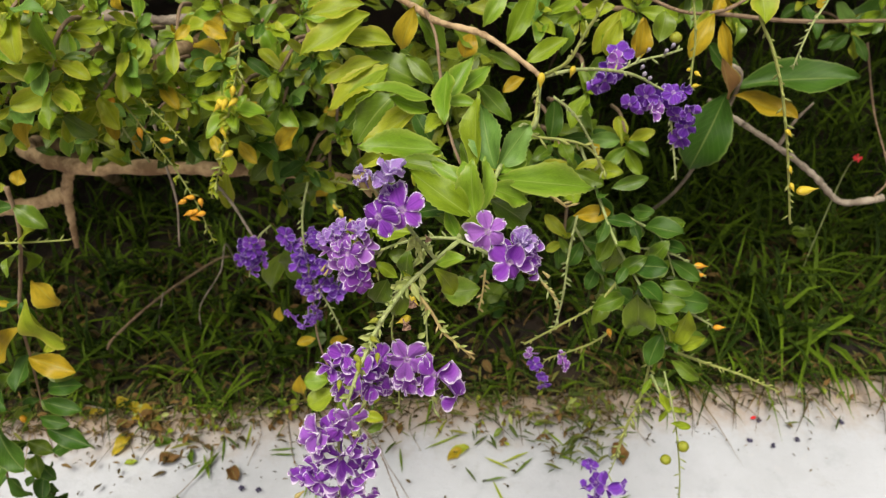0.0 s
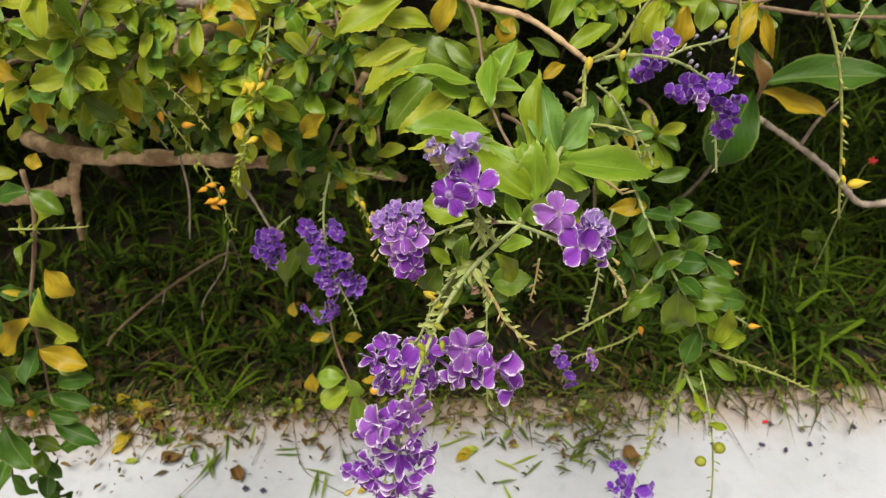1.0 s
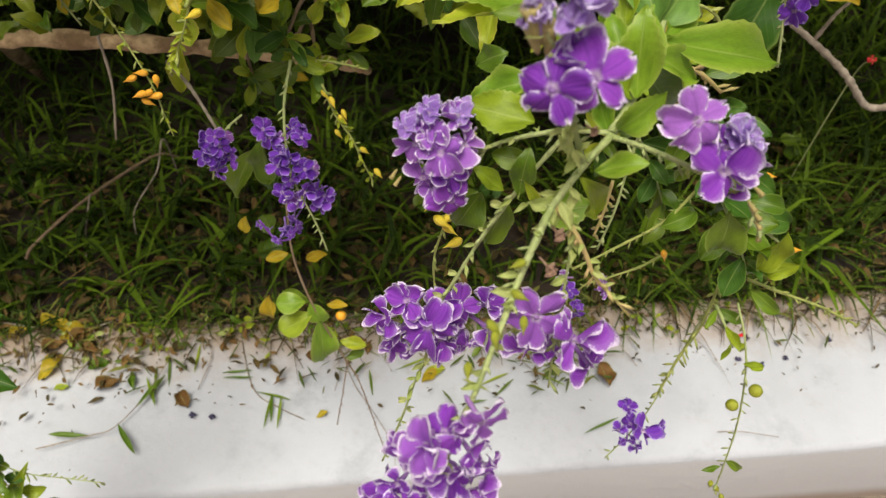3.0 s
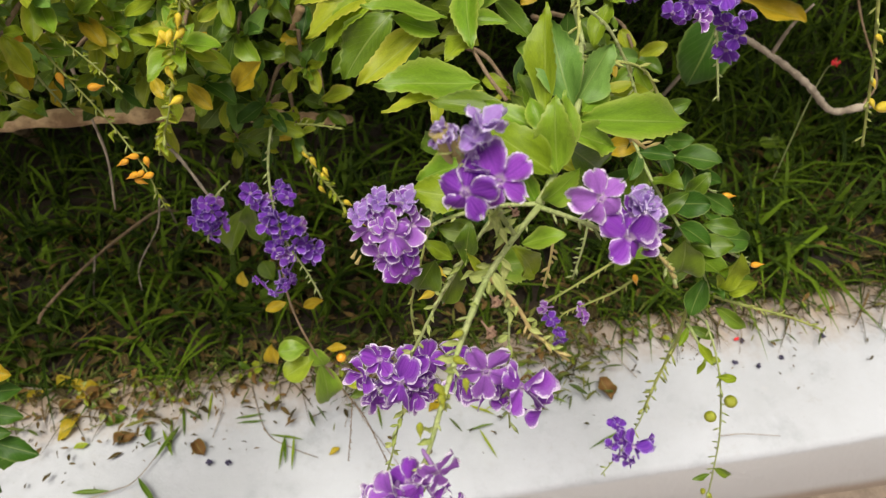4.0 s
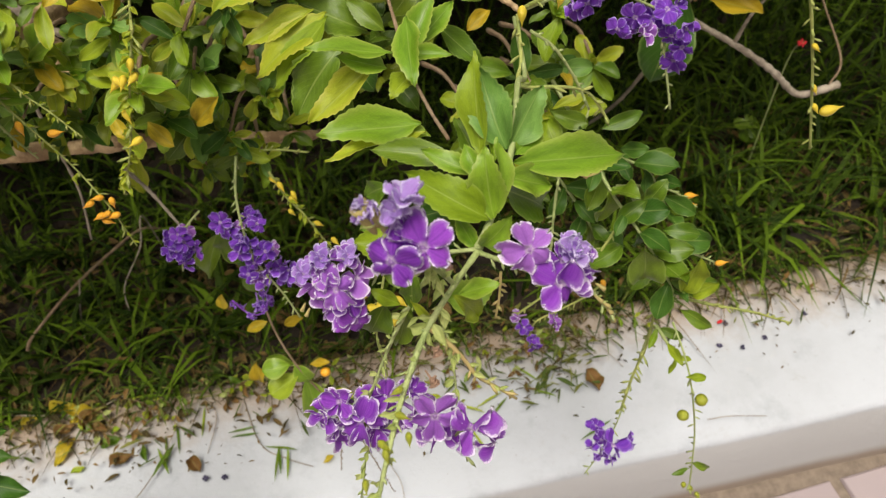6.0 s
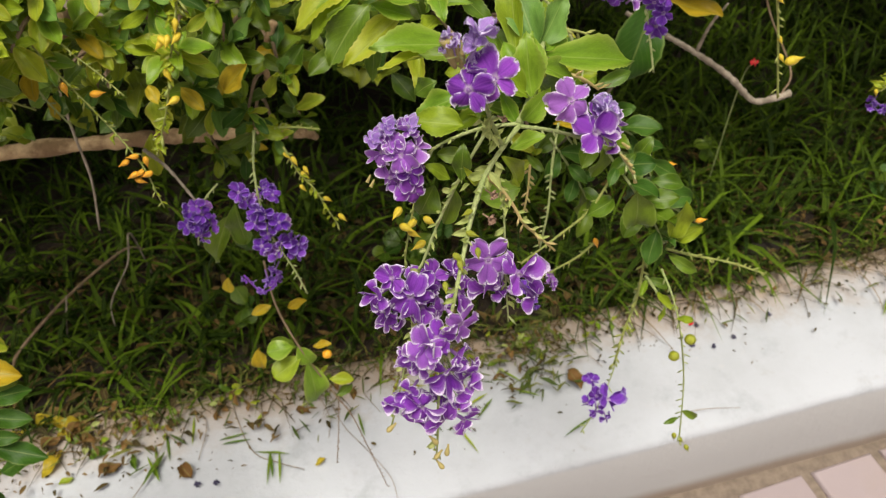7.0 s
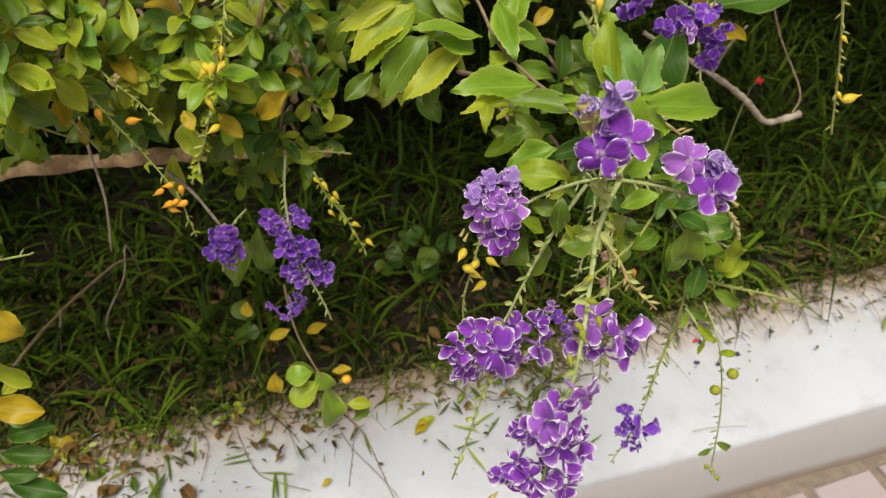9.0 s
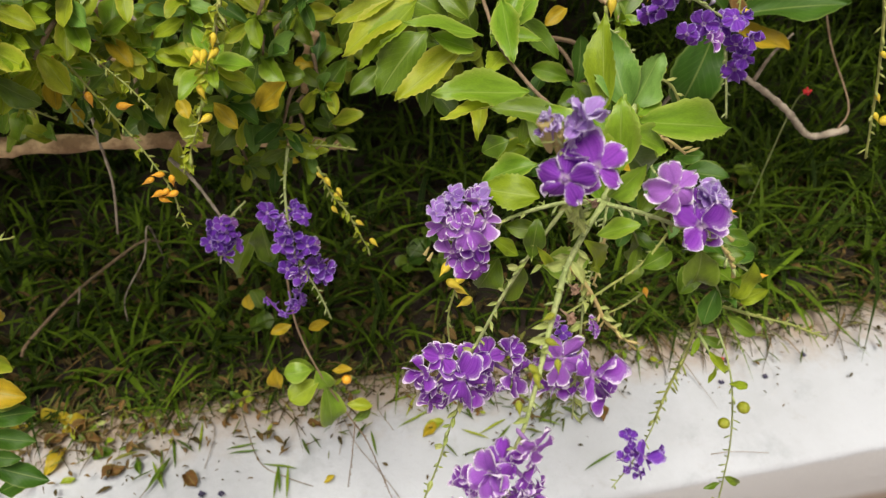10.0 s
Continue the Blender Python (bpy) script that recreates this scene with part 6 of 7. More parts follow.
for p in ((-0.0792, 0.4880, 0.7215), (-0.0759, 0.4880, 0.7237), (-0.0808, 0.4880, 0.7237), (-0.0700, 0.4890, 0.7317), (-0.0830, 0.4880, 0.7041), (-0.0803, 0.4880, 0.6856), (-0.0698, 0.4890, 0.7235)):
    berry(plumb, p, "yellow", 0.0032, (rnd.uniform(-1, 1), -0.4, -0.4))
stalk(shrub, "berry_string", [(-0.0497, 0.5600, 0.6081), (-0.0342, 0.5550, 0.6110), (-0.0190, 0.5500, 0.6121), (-0.0021, 0.5450, 0.6105)], 0.0010, 0.0006, LIME_STEM, 0.0032, 0.0045)
stalk(shrub, "berry_string", [(-0.1881, 0.5000, 0.7088), (-0.1760, 0.5000, 0.6964), (-0.1599, 0.5000, 0.6845)], 0.0009, 0.0005, LIME_STEM, 0.003, 0.006)
stalk(shrub, "berry_string", [(-0.1655, 0.5300, 0.6850), (-0.1607, 0.5300, 0.6687), (-0.1543, 0.5300, 0.6524)], 0.0009, 0.0005, GREEN_STEM, 0.003, 0.006)

SUNNY_X, SUNNY_Z = -0.07, 0.68
# rings of leaves on the near side of the hedge
for c, n, s in (
    ((-0.0768, 0.5000, 0.7077), 7, 0.0265), ((-0.0511, 0.5300, 0.6952), 6, 0.0265), ((-0.0473, 0.5600, 0.6115), 6, 0.0234), ((-0.0682, 0.5600, 0.6371), 6, 0.0281),
    ((-0.1160, 0.5400, 0.6964), 7, 0.0265), ((-0.0977, 0.5500, 0.7167), 6, 0.0265), ((-0.1338, 0.5400, 0.7091), 6, 0.0250), ((-0.1556, 0.4900, 0.7260), 7, 0.0265),
    ((-0.1567, 0.4700, 0.7576), 6, 0.0250), ((-0.1394, 0.5200, 0.7367), 6, 0.0250), ((-0.1827, 0.5200, 0.6829), 6, 0.0250), ((-0.1364, 0.5500, 0.6658), 6, 0.0250),
    ((-0.0861, 0.5400, 0.7131), 6, 0.0265), ((-0.0565, 0.5500, 0.7114), 6, 0.0250), ((-0.0240, 0.5900, 0.6542), 5, 0.0281), ((-0.0289, 0.5600, 0.7067), 6, 0.0250),
    ((-0.1824, 0.4800, 0.7544), 6, 0.0265), ((-0.1814, 0.4700, 0.7798), 6, 0.0250), ((-0.1624, 0.5000, 0.7651), 7, 0.0265), ((-0.1409, 0.5200, 0.7435), 6, 0.0265),
    ((-0.1131, 0.5400, 0.7444), 6, 0.0250), ((-0.1898, 0.5000, 0.7171), 6, 0.0265), ((-0.1627, 0.5200, 0.7084), 7, 0.0265), ((-0.1311, 0.5400, 0.7041), 6, 0.0250),
    ((-0.2172, 0.5000, 0.7019), 5, 0.0234), ((-0.2002, 0.5400, 0.6717), 5, 0.0250), ((-0.0883, 0.5400, 0.7231), 6, 0.0265), ((-0.0525, 0.5200, 0.7580), 7, 0.0250),
    ((-0.0287, 0.5300, 0.7599), 6, 0.0250), ((-0.0212, 0.5500, 0.6555), 5, 0.0234), ((-0.2240, 0.4800, 0.7492), 6, 0.0265), ((-0.2088, 0.4700, 0.7877), 6, 0.0265),
    ((0.1361, 0.4700, 0.6713), 6, 0.0234), ((0.1489, 0.5000, 0.7115), 5, 0.0250), ((0.1167, 0.5000, 0.7659), 6, 0.0250), ((0.1496, 0.5400, 0.7434), 5, 0.0250),
    ((0.3009, 0.6600, 0.6961), 6, 0.032), ((0.3780, 0.7000, 0.6785), 6, 0.034), ((0.4774, 0.7800, 0.6054), 6, 0.036), ((0.4656, 0.7200, 0.6555), 6, 0.034), ((0.1979, 0.5800, 0.7320), 6, 0.030), ((0.2435, 0.6000, 0.7342), 6, 0.030),
    ((0.1314, 0.5000, 0.6740), 6, 0.028), ((0.1165, 0.5300, 0.6129), 6, 0.028), ((0.1435, 0.5000, 0.5886), 5, 0.026), ((0.0992, 0.5000, 0.6574), 6, 0.026), ((0.1571, 0.5200, 0.6645), 6, 0.028), ((0.1983, 0.5600, 0.6321), 5, 0.028),
    ((-0.1563, 0.4600, 0.7718), 6, 0.028), ((-0.1518, 0.4650, 0.7496), 6, 0.026), ((-0.1665, 0.4600, 0.7502), 6, 0.028), ((-0.1730, 0.4800, 0.7218), 6, 0.026), ((-0.1624, 0.4500, 0.8004), 6, 0.026), ((-0.0639, 0.6100, 0.5593), 5, 0.026), ((-0.0804, 0.6000, 0.5699), 5, 0.024), ((-0.0132, 0.6000, 0.5902), 5, 0.026), ((-0.1324, 0.5300, 0.7574), 6, 0.026), ((-0.1658, 0.5100, 0.7343), 6, 0.026), ((-0.1595, 0.5500, 0.6680), 5, 0.024), ((-0.1094, 0.5500, 0.7063), 6, 0.025), ((-0.0822, 0.5200, 0.6998), 6, 0.026), ((-0.0500, 0.5300, 0.7180), 6, 0.027),
    ((-0.0493, 0.5400, 0.6820), 6, 0.026), ((-0.0259, 0.5300, 0.7290), 5, 0.026), ((-0.0748, 0.5300, 0.6663), 6, 0.027), ((-0.0477, 0.5500, 0.6319), 5, 0.024), ((-0.1686, 0.4900, 0.7836), 6, 0.025), ((-0.1980, 0.4700, 0.7386), 6, 0.025),
    ((-0.1332, 0.5600, 0.6505), 5, 0.024), ((-0.0327, 0.5600, 0.6026), 5, 0.022), ((-0.1502, 0.5200, 0.7699), 6, 0.025), ((-0.0806, 0.5400, 0.7581), 6, 0.025), ((-0.1946, 0.4600, 0.7753), 6, 0.026), ((-0.2288, 0.4800, 0.7229), 6, 0.026),
):
    rosette(shrub, c, n + 2, s * 0.84, SUNNY if c[0] < SUNNY_X and c[2] > SUNNY_Z else MIXED, rnd.choice(("spoon", "spoon", "smooth")), 0.42)
for b, t, w, c in (
    ((-0.0851, 0.5100, 0.7633), (-0.0697, 0.5000, 0.7570), 0.5, "yellow"), ((-0.0963, 0.5200, 0.7583), (-0.1047, 0.5100, 0.7533), 0.5, "yellow"), ((-0.1974, 0.4900, 0.7232), (-0.2049, 0.4800, 0.7004), 0.5, "yellow"),
    ((-0.1002, 0.5200, 0.6787), (-0.0963, 0.5100, 0.6702), 0.6, "yellow"), ((-0.0809, 0.5100, 0.6794), (-0.0695, 0.5000, 0.6671), 0.5, "yellow"), ((-0.0574, 0.5200, 0.6671), (-0.0393, 0.5100, 0.6882), 0.5, "yellow"),
    ((-0.2146, 0.4800, 0.6846), (-0.2186, 0.4750, 0.6759), 0.95, "yellow"), ((-0.1368, 0.5200, 0.7799), (-0.1349, 0.5200, 0.7692), 0.7, "yellow"), ((-0.1249, 0.6000, 0.5944), (-0.1275, 0.5900, 0.5629), 0.45, "lime"),
    ((-0.1035, 0.5500, 0.6540), (-0.1015, 0.5400, 0.6320), 0.8, "lime"), ((-0.1614, 0.5400, 0.6703), (-0.1590, 0.5300, 0.6583), 0.5, "yellow"), ((-0.0604, 0.5700, 0.6451), (-0.0639, 0.5600, 0.6408), 0.8, "yellow"),
):
    leaf(high, b, t, w, c, "smooth")

# leafy twig that hangs in front of the kerb's far end
column = twig(shrub, [(-0.2153, 0.4600, 0.6857), (-0.2178, 0.4570, 0.6567), (-0.2285, 0.4520, 0.6226), (-0.2426, 0.4480, 0.5846), (-0.2479, 0.4420, 0.5443), (-0.2549, 0.4360, 0.5000)], 4, 0.025, {"green": 3, "dark": 7}, "smooth", 0.0016, BROWN_STEM, 0.1, 0.5)
sprig = twig(shrub, [(-0.2995, 0.4400, 0.4072), (-0.2958, 0.4380, 0.3864), (-0.2902, 0.4340, 0.3499), (-0.2857, 0.4300, 0.3255), (-0.2773, 0.4270, 0.2933), (-0.2663, 0.4240, 0.2571), (-0.2537, 0.4200, 0.2301)], 17, 0.0160, {"green": 4, "fresh": 2, "dark": 5}, "smooth", 0.0010, GREEN_STEM, 0.05, 0.6)
twig(shrub, [(-0.2884, 0.4420, 0.4491), (-0.2886, 0.4400, 0.4171), (-0.2930, 0.4370, 0.3839), (-0.2958, 0.4340, 0.3388)], 7, 0.019, {"dark": 6, "green": 3}, "smooth", 0.0009, GREEN_STEM, 0.05, 0.55)
stalk(shrub, "berry_string", [(-0.2902, 0.4340, 0.3499), (-0.2675, 0.4300, 0.3336), (-0.2404, 0.4270, 0.3276), (-0.2169, 0.4250, 0.3207)], 0.0006, 0.0004, GREEN_STEM, 0.0045, 0.005, 0.2)
twig(shrub, [(-0.2863, 0.4300, 0.3346), (-0.3037, 0.4270, 0.2958), (-0.3341, 0.4240, 0.2178)], 7, 0.010, {"green": 4, "dark": 2, "lime": 1}, "smooth", 0.0007, GREEN_STEM, 0.1, 0.5)
twig(shrub, [(-0.2952, 0.4300, 0.3185), (-0.3210, 0.4270, 0.2818), (-0.3554, 0.4240, 0.2365)], 6, 0.011, {"green": 4, "dark": 2, "lime": 1}, "smooth", 0.0007, GREEN_STEM, 0.2, 0.5)
leaf(sprig, (-0.2637, 0.4320, 0.3477), (-0.3070, 0.4250, 0.2631), 0.13, "fresh", "smooth")
berry(sprig, (-0.3133, 0.4360, 0.3620), "orange", 0.0052, (0, -0.3, -1), BALL, "round_berry")
twig(shrub, [(-0.2692, 0.4500, 0.6169), (-0.2864, 0.4400, 0.5495), (-0.2935, 0.4300, 0.4831), (-0.3055, 0.4200, 0.4221)], 6, 0.032, {"green": 3, "dark": 7}, "smooth", 0.0016, BROWN_STEM, 0.1, 0.52)
for b, t, w, c in (
    ((-0.2170, 0.4420, 0.6235), (-0.2060, 0.4380, 0.6020), 0.75, "yellow"), ((-0.2300, 0.4420, 0.6050), (-0.2143, 0.4380, 0.5630), 0.48, "lime"), ((-0.2450, 0.4380, 0.5530), (-0.2150, 0.4340, 0.5395), 0.52, "yellow"),
    ((-0.2430, 0.4420, 0.5800), (-0.2690, 0.4380, 0.5510), 0.5, "yellow"), ((-0.2391, 0.4500, 0.5934), (-0.2560, 0.4470, 0.6003), 0.25, "yellow"), ((-0.2637, 0.4400, 0.5353), (-0.2890, 0.4350, 0.5040), 0.5, "green"),
    ((-0.2622, 0.4300, 0.4506), (-0.2311, 0.4250, 0.4717), 0.45, "dark"), ((-0.2619, 0.4360, 0.5039), (-0.2762, 0.4340, 0.4761), 0.5, "green"), ((-0.2208, 0.4550, 0.6443), (-0.2033, 0.4500, 0.6614), 0.5, "lime"),
    ((-0.2267, 0.4560, 0.6534), (-0.2280, 0.4550, 0.6399), 0.6, "lime"),
    ((-0.2451, 0.4380, 0.5192), (-0.2125, 0.4320, 0.5271), 0.40, "dark"), ((-0.2521, 0.4350, 0.5077), (-0.2229, 0.4300, 0.4996), 0.42, "dark"), ((-0.2564, 0.4300, 0.4807), (-0.2233, 0.4200, 0.4693), 0.42, "dark"),
    ((-0.2590, 0.4320, 0.4924), (-0.2354, 0.4280, 0.4868), 0.42, "dark"), ((-0.2335, 0.4400, 0.5560), (-0.2196, 0.4450, 0.5638), 0.55, "lime"), ((-0.2418, 0.4400, 0.5420), (-0.2222, 0.4350, 0.5309), 0.45, "green"),
):
    leaf(column, b, t, w, c, "smooth")
berry(column, (-0.2736, 0.4340, 0.4916), "orange", 0.0042)
stalk(shrub, "berry_string", [(-0.2332, 0.4500, 0.6493), (-0.2117, 0.4500, 0.6489), (-0.1869, 0.4500, 0.6492)], 0.0009, 0.0005, LIME_STEM, 0.003, 0.006)

# ---- the depth of the hedge: leaves beyond counting ----
def hedge_leaves(count, box, seed, size, colours, name, label, keep=None):
    rr = random.Random(seed)
    out = []
    (x0, x1), (y0, y1), (z0, z1) = box
    while len(out) < count:
        c = Vector((rr.uniform(x0, x1), rr.uniform(y0, y1), rr.uniform(z0, z1)))
        if keep and not keep(c, rr):
            continue
        for k in range(rr.randint(3, 6)):
            d = Vector((rr.uniform(-1, 1), rr.uniform(-1, 0.6), rr.uniform(-0.7, 0.4))).normalized()
            s = size * rr.uniform(0.7, 1.25)
            b = c + Vector((rr.uniform(-1, 1), rr.uniform(-1, 1), rr.uniform(-1, 1))) * 0.012
            out.append((b, b + d * s, UP * 0.8 + Vector((rr.uniform(-0.5, 0.5), -0.5, 0)), s * rr.uniform(0.42, 0.6)))
    return leaf_cloud(name, out, MASS[colours], shrub, label)


def canopy_left(c, rr):
    floor = 0.60 - 0.10 * (c.y - 0.55) + 0.03 * noise.noise(c * 9)
    return c.z > floor and c.x < 0.10 - 0.2 * (0.72 - c.z) and c.y > 0.56 + 0.9 * max(0, c.z - 0.66)


# bounds of the unseen overhead leaves that shade the grass, thinner at right
def canopy_top(c, rr):
    gap = noise.noise(c * 6)
    side = 0.82 if c.x < 0.15 else 0.64
    wave = 0.35 * noise.noise(Vector((c.x * 1.3, c.y, c.z)))
    if c.z > 1.25 + wave or c.y > 1.95 + wave or abs(c.x - 0.1) > 2.3 + wave:
        return False
    if c.x > 0.40 and gap < 0.07:
        return False
    return c.z > 0.66 + 0.25 * max(0, 0.85 - c.y) and c.y > side + 0.2 * (c.z - 0.66) and gap > -0.35


hedge_leaves(1800, ((-0.9, 0.12), (0.55, 0.80), (0.50, 0.80)), 41, 0.026, "fresh", "foliage", "mixed green leaves of the hedge's face", canopy_left)
# added to block light: an unseen canopy overhead and a dark leaf mass behind
hedge_leaves(13000, ((-2.4, 2.6), (0.62, 2.3), (0.64, 1.6)), 42, 0.085, "dark", "inner_foliage", "unseen dark leaves added above the hedge to shade the grass", canopy_top)
hedge_leaves(4200, ((-1.8, 2.0), (1.70, 2.2), (0.14, 1.3)), 43, 0.055, "dark", "rear_foliage", "dark leaves added at the hedge's back to block light")

# ---- broad-leaved plant beside the shrub ----
broad = thing("broad_leaved_plant", "young plant with large glossy green leaves beside the shrub", "plant")
bm = bmesh.new()
sweep(bm, spline([(0.36, 1.05, 0.13), (0.36, 0.85, 0.36), (0.3197, 0.6600, 0.6121), (0.3010, 0.6500, 0.6482)], 6), 0.0022, 0.0018, 7, 0.2, 2)
cane = part("stem", bm, GREY_BARK, broad)
for b, t, w, c, f in (
    ((0.3160, 0.6550, 0.6212), (0.4141, 0.6400, 0.6307), 0.33, "dark", (0, -0.5, 0.9)),
    ((0.3093, 0.6550, 0.6148), (0.2839, 0.6400, 0.5430), 0.55, "dark", (-0.4, -0.8, 0.5)),
    ((0.3162, 0.6550, 0.6111), (0.3687, 0.6350, 0.5971), 0.38, "yellow", (0, -0.5, 0.9)),
    ((0.4734, 0.8000, 0.6089), (0.5392, 0.7800, 0.6265), 0.45, "dark", (0, -0.6, 0.8)),
    ((0.3178, 0.6600, 0.6206), (0.2929, 0.6800, 0.6498), 0.40, "dark", (0, -0.6, 0.8)),
):
    leaf(cane, b, t, w, c, "smooth", f)

# ---- fallen things on the kerb ----
def fallen(name, at, length, angle, width, colour, shape, label, category="leaf", lift=0.003):
    c = Vector(at) + Vector((0, 0, lift))
    d = Vector((math.cos(radians(angle)), math.sin(radians(angle)), 0.06)) * length
    m, o = leaf_pose(c - d / 2, c + d / 2, (0.05, -0.1, 1), width)
    ob = placed(name, leaf_mesh(colour, shape, rnd.randrange(5)), None, None, Matrix.Translation(o) @ m)
    return tagged(ob, label, category, "fallen leaves on the kerb")


for at, n, a, w, c, sh, lab in (
    ((-0.3654, 0.6544, 0.1430), 0.040, 60, 0.020, "yellow", "smooth", "fallen yellow leaf on the white kerb"),
    ((-0.2971, 0.6252, 0.1430), 0.028, 20, 0.020, "brown", "curled", "curled brown leaf on the white kerb"),
    ((-0.2149, 0.6002, 0.1430), 0.034, 120, 0.018, "brown", "curled", "curled brown leaf on the white kerb"),
    ((0.0635, 0.6185, 0.1430), 0.032, 10, 0.016, "lime", "smooth", "fallen yellowish leaf on the white kerb"),
    ((-0.3482, 0.6234, 0.1430), 0.022, 5, 0.010, "lime", "smooth", "small pale leaf on the white kerb"),
    ((-0.0111, 0.6545, 0.1430), 0.020, 80, 0.012, "brown", "curled", "small brown leaf on the white kerb"),
    ((-0.3140, 0.6513, 0.1430), 0.030, 200, 0.020, "green", "smooth", "green leaf lying on the white kerb"),
    ((-0.2729, 0.6279, 0.1430), 0.028, 100, 0.010, "green", "curled", "green leaf lying on the white kerb"),
    ((-0.4107, 0.6992, 0.1460), 0.032, 30, 0.014, "yellow", "curled", "curled yellow leaf on the kerb's edge"),
    ((-0.3374, 0.6901, 0.1460), 0.045, 25, 0.018, "brown", "curled", "reddish brown leaf on the kerb's edge"),
    ((-0.3673, 0.6762, 0.1460), 0.036, 20, 0.018, "brown", "curled", "curled reddish brown leaf on the kerb's edge"),
    ((-0.3318, 0.6708, 0.1460), 0.040, 160, 0.016, "brown", "curled", "curled reddish brown leaf on the kerb's edge"),
    ((-0.3404, 0.6840, 0.1500), 0.034, 70, 0.016, "brown", "curled", "curled reddish brown leaf on the kerb's edge"),
    ((-0.3653, 0.6469, 0.1460), 0.042, 60, 0.020, "yellow", "smooth", "fallen yellow leaf on the white kerb"),
    ((-0.3742, 0.7065, 0.1500), 0.040, 10, 0.020, "yellow", "curled", "curled yellow leaf on the kerb's edge"),
    ((-0.2994, 0.6216, 0.1460), 0.034, 10, 0.018, "brown", "curled", "curled brown leaf on the white kerb"),
    ((0.258, 0.600, 0.146), 0.040, 100, 0.026, "brown", "curled", "dry reddish brown leaf on the white kerb"),
    ((0.0568, 0.6123, 0.1430), 0.030, 40, 0.016, "yellow", "smooth", "fallen yellow leaf on the white kerb"),
    ((-0.0639, 0.5716, 0.1430), 0.018, 30, 0.008, "yellow", "smooth", "small yellow leaf on the white kerb"),
    ((-0.3475, 0.6902, 0.1460), 0.040, 200, 0.022, "yellow", "curled", "curled yellow leaf on the kerb's edge"),
    ((-0.3593, 0.6987, 0.1500), 0.036, 150, 0.016, "yellow", "curled", "curled yellow leaf on the kerb's edge"),
    ((-0.0746, 0.6445, 0.1430), 0.026, 330, 0.012, "brown", "curled", "small brown leaf on the white kerb"),
):
    fallen("fallen_leaf", at, n * 0.8, a, w * 0.8, c, sh, lab)
for at, n, a in (
    ((-0.2477, 0.6264, 0.1430), 0.032, 95), ((-0.2524, 0.6144, 0.1430), 0.030, 110), ((-0.1597, 0.6319, 0.1430), 0.030, 0), ((-0.0095, 0.6081, 0.1430), 0.030, 95),
    ((0.1307, 0.6038, 0.1430), 0.034, 20), ((0.1090, 0.5970, 0.1430), 0.030, 150), ((0.1036, 0.5753, 0.1430), 0.028, 5), ((0.1398, 0.5912, 0.1430), 0.03, 40),
    ((-0.1224, 0.5792, 0.1430), 0.036, 80), ((-0.2347, 0.6380, 0.1430), 0.036, 95), ((-0.2057, 0.6529, 0.1430), 0.034, 85), ((-0.1573, 0.6242, 0.1430), 0.030, 355),
    ((-0.1186, 0.5824, 0.1430), 0.030, 90), ((-0.1168, 0.5980, 0.1430), 0.036, 340), ((0.0442, 0.6324, 0.1430), 0.045, 20), ((0.0298, 0.6621, 0.1430), 0.04, 10),
    ((0.7049, 0.6036, 0.1430), 0.034, 45), ((0.7283, 0.5757, 0.1430), 0.034, 120), ((-0.1098, 0.5771, 0.1430), 0.036, 85), ((0.1083, 0.5536, 0.1430), 0.036, 110),
    ((0.2407, 0.5374, 0.1430), 0.04, 20), ((0.1963, 0.5988, 0.1430), 0.03, 150), ((0.0413, 0.6512, 0.1430), 0.03, 60), ((0.1838, 0.6297, 0.1430), 0.035, 130),
):
    tagged(fallen("grass_blade", at, n * 1.15, a, 0.0030, rnd.choice(("fresh", "lime", "green")), "smooth", "cut green grass blade lying on the kerb", "grass blade", 0.003), group="grass blades on the kerb")


def trailing_weed(points, pairs, size, colours):
    weed = tagged(new("trailing_weed"), "thin weed with small leaves trailing over the kerb", "weed", "weeds on the kerb")
    twig(weed, points, pairs, size, colours, "smooth", 0.0007, BROWN_STEM, 0.05, 0.42, 0.2)
    return weed


for x, y, dx, dy, n in (
    (0.04, 0.705, 0.05, -0.055, 4), (0.12, 0.70, -0.03, -0.06, 4), (0.20, 0.70, 0.05, -0.07, 5), (0.26, 0.695, 0.03, -0.05, 4), (0.33, 0.70, -0.04, -0.05, 4),
    (-0.10, 0.705, 0.06, -0.05, 4), (-0.20, 0.71, -0.04, -0.06, 5), (-0.27, 0.71, 0.05, -0.075, 5), (-0.33, 0.71, 0.03, -0.06, 5), (0.42, 0.695, 0.05, -0.03, 4),
    (0.09, 0.69, 0.07, -0.03, 4), (0.17, 0.69, 0.06, -0.045, 5), (0.30, 0.69, 0.06, -0.04, 4), (-0.02, 0.70, -0.05, -0.05, 4), (0.52, 0.695, 0.06, -0.03, 4),
):
    a = Vector((x, y, 0.150))
    b = Vector((x + dx, y + dy, 0.1465))
    mid = a.lerp(b, 0.5) + Vector((rnd.uniform(-0.012, 0.012), 0, 0.010))
    trailing_weed([a, mid, b], n, 0.012, {"green": 3, "fresh": 2, "lime": 2, "calyx": 2, "brown": 1})
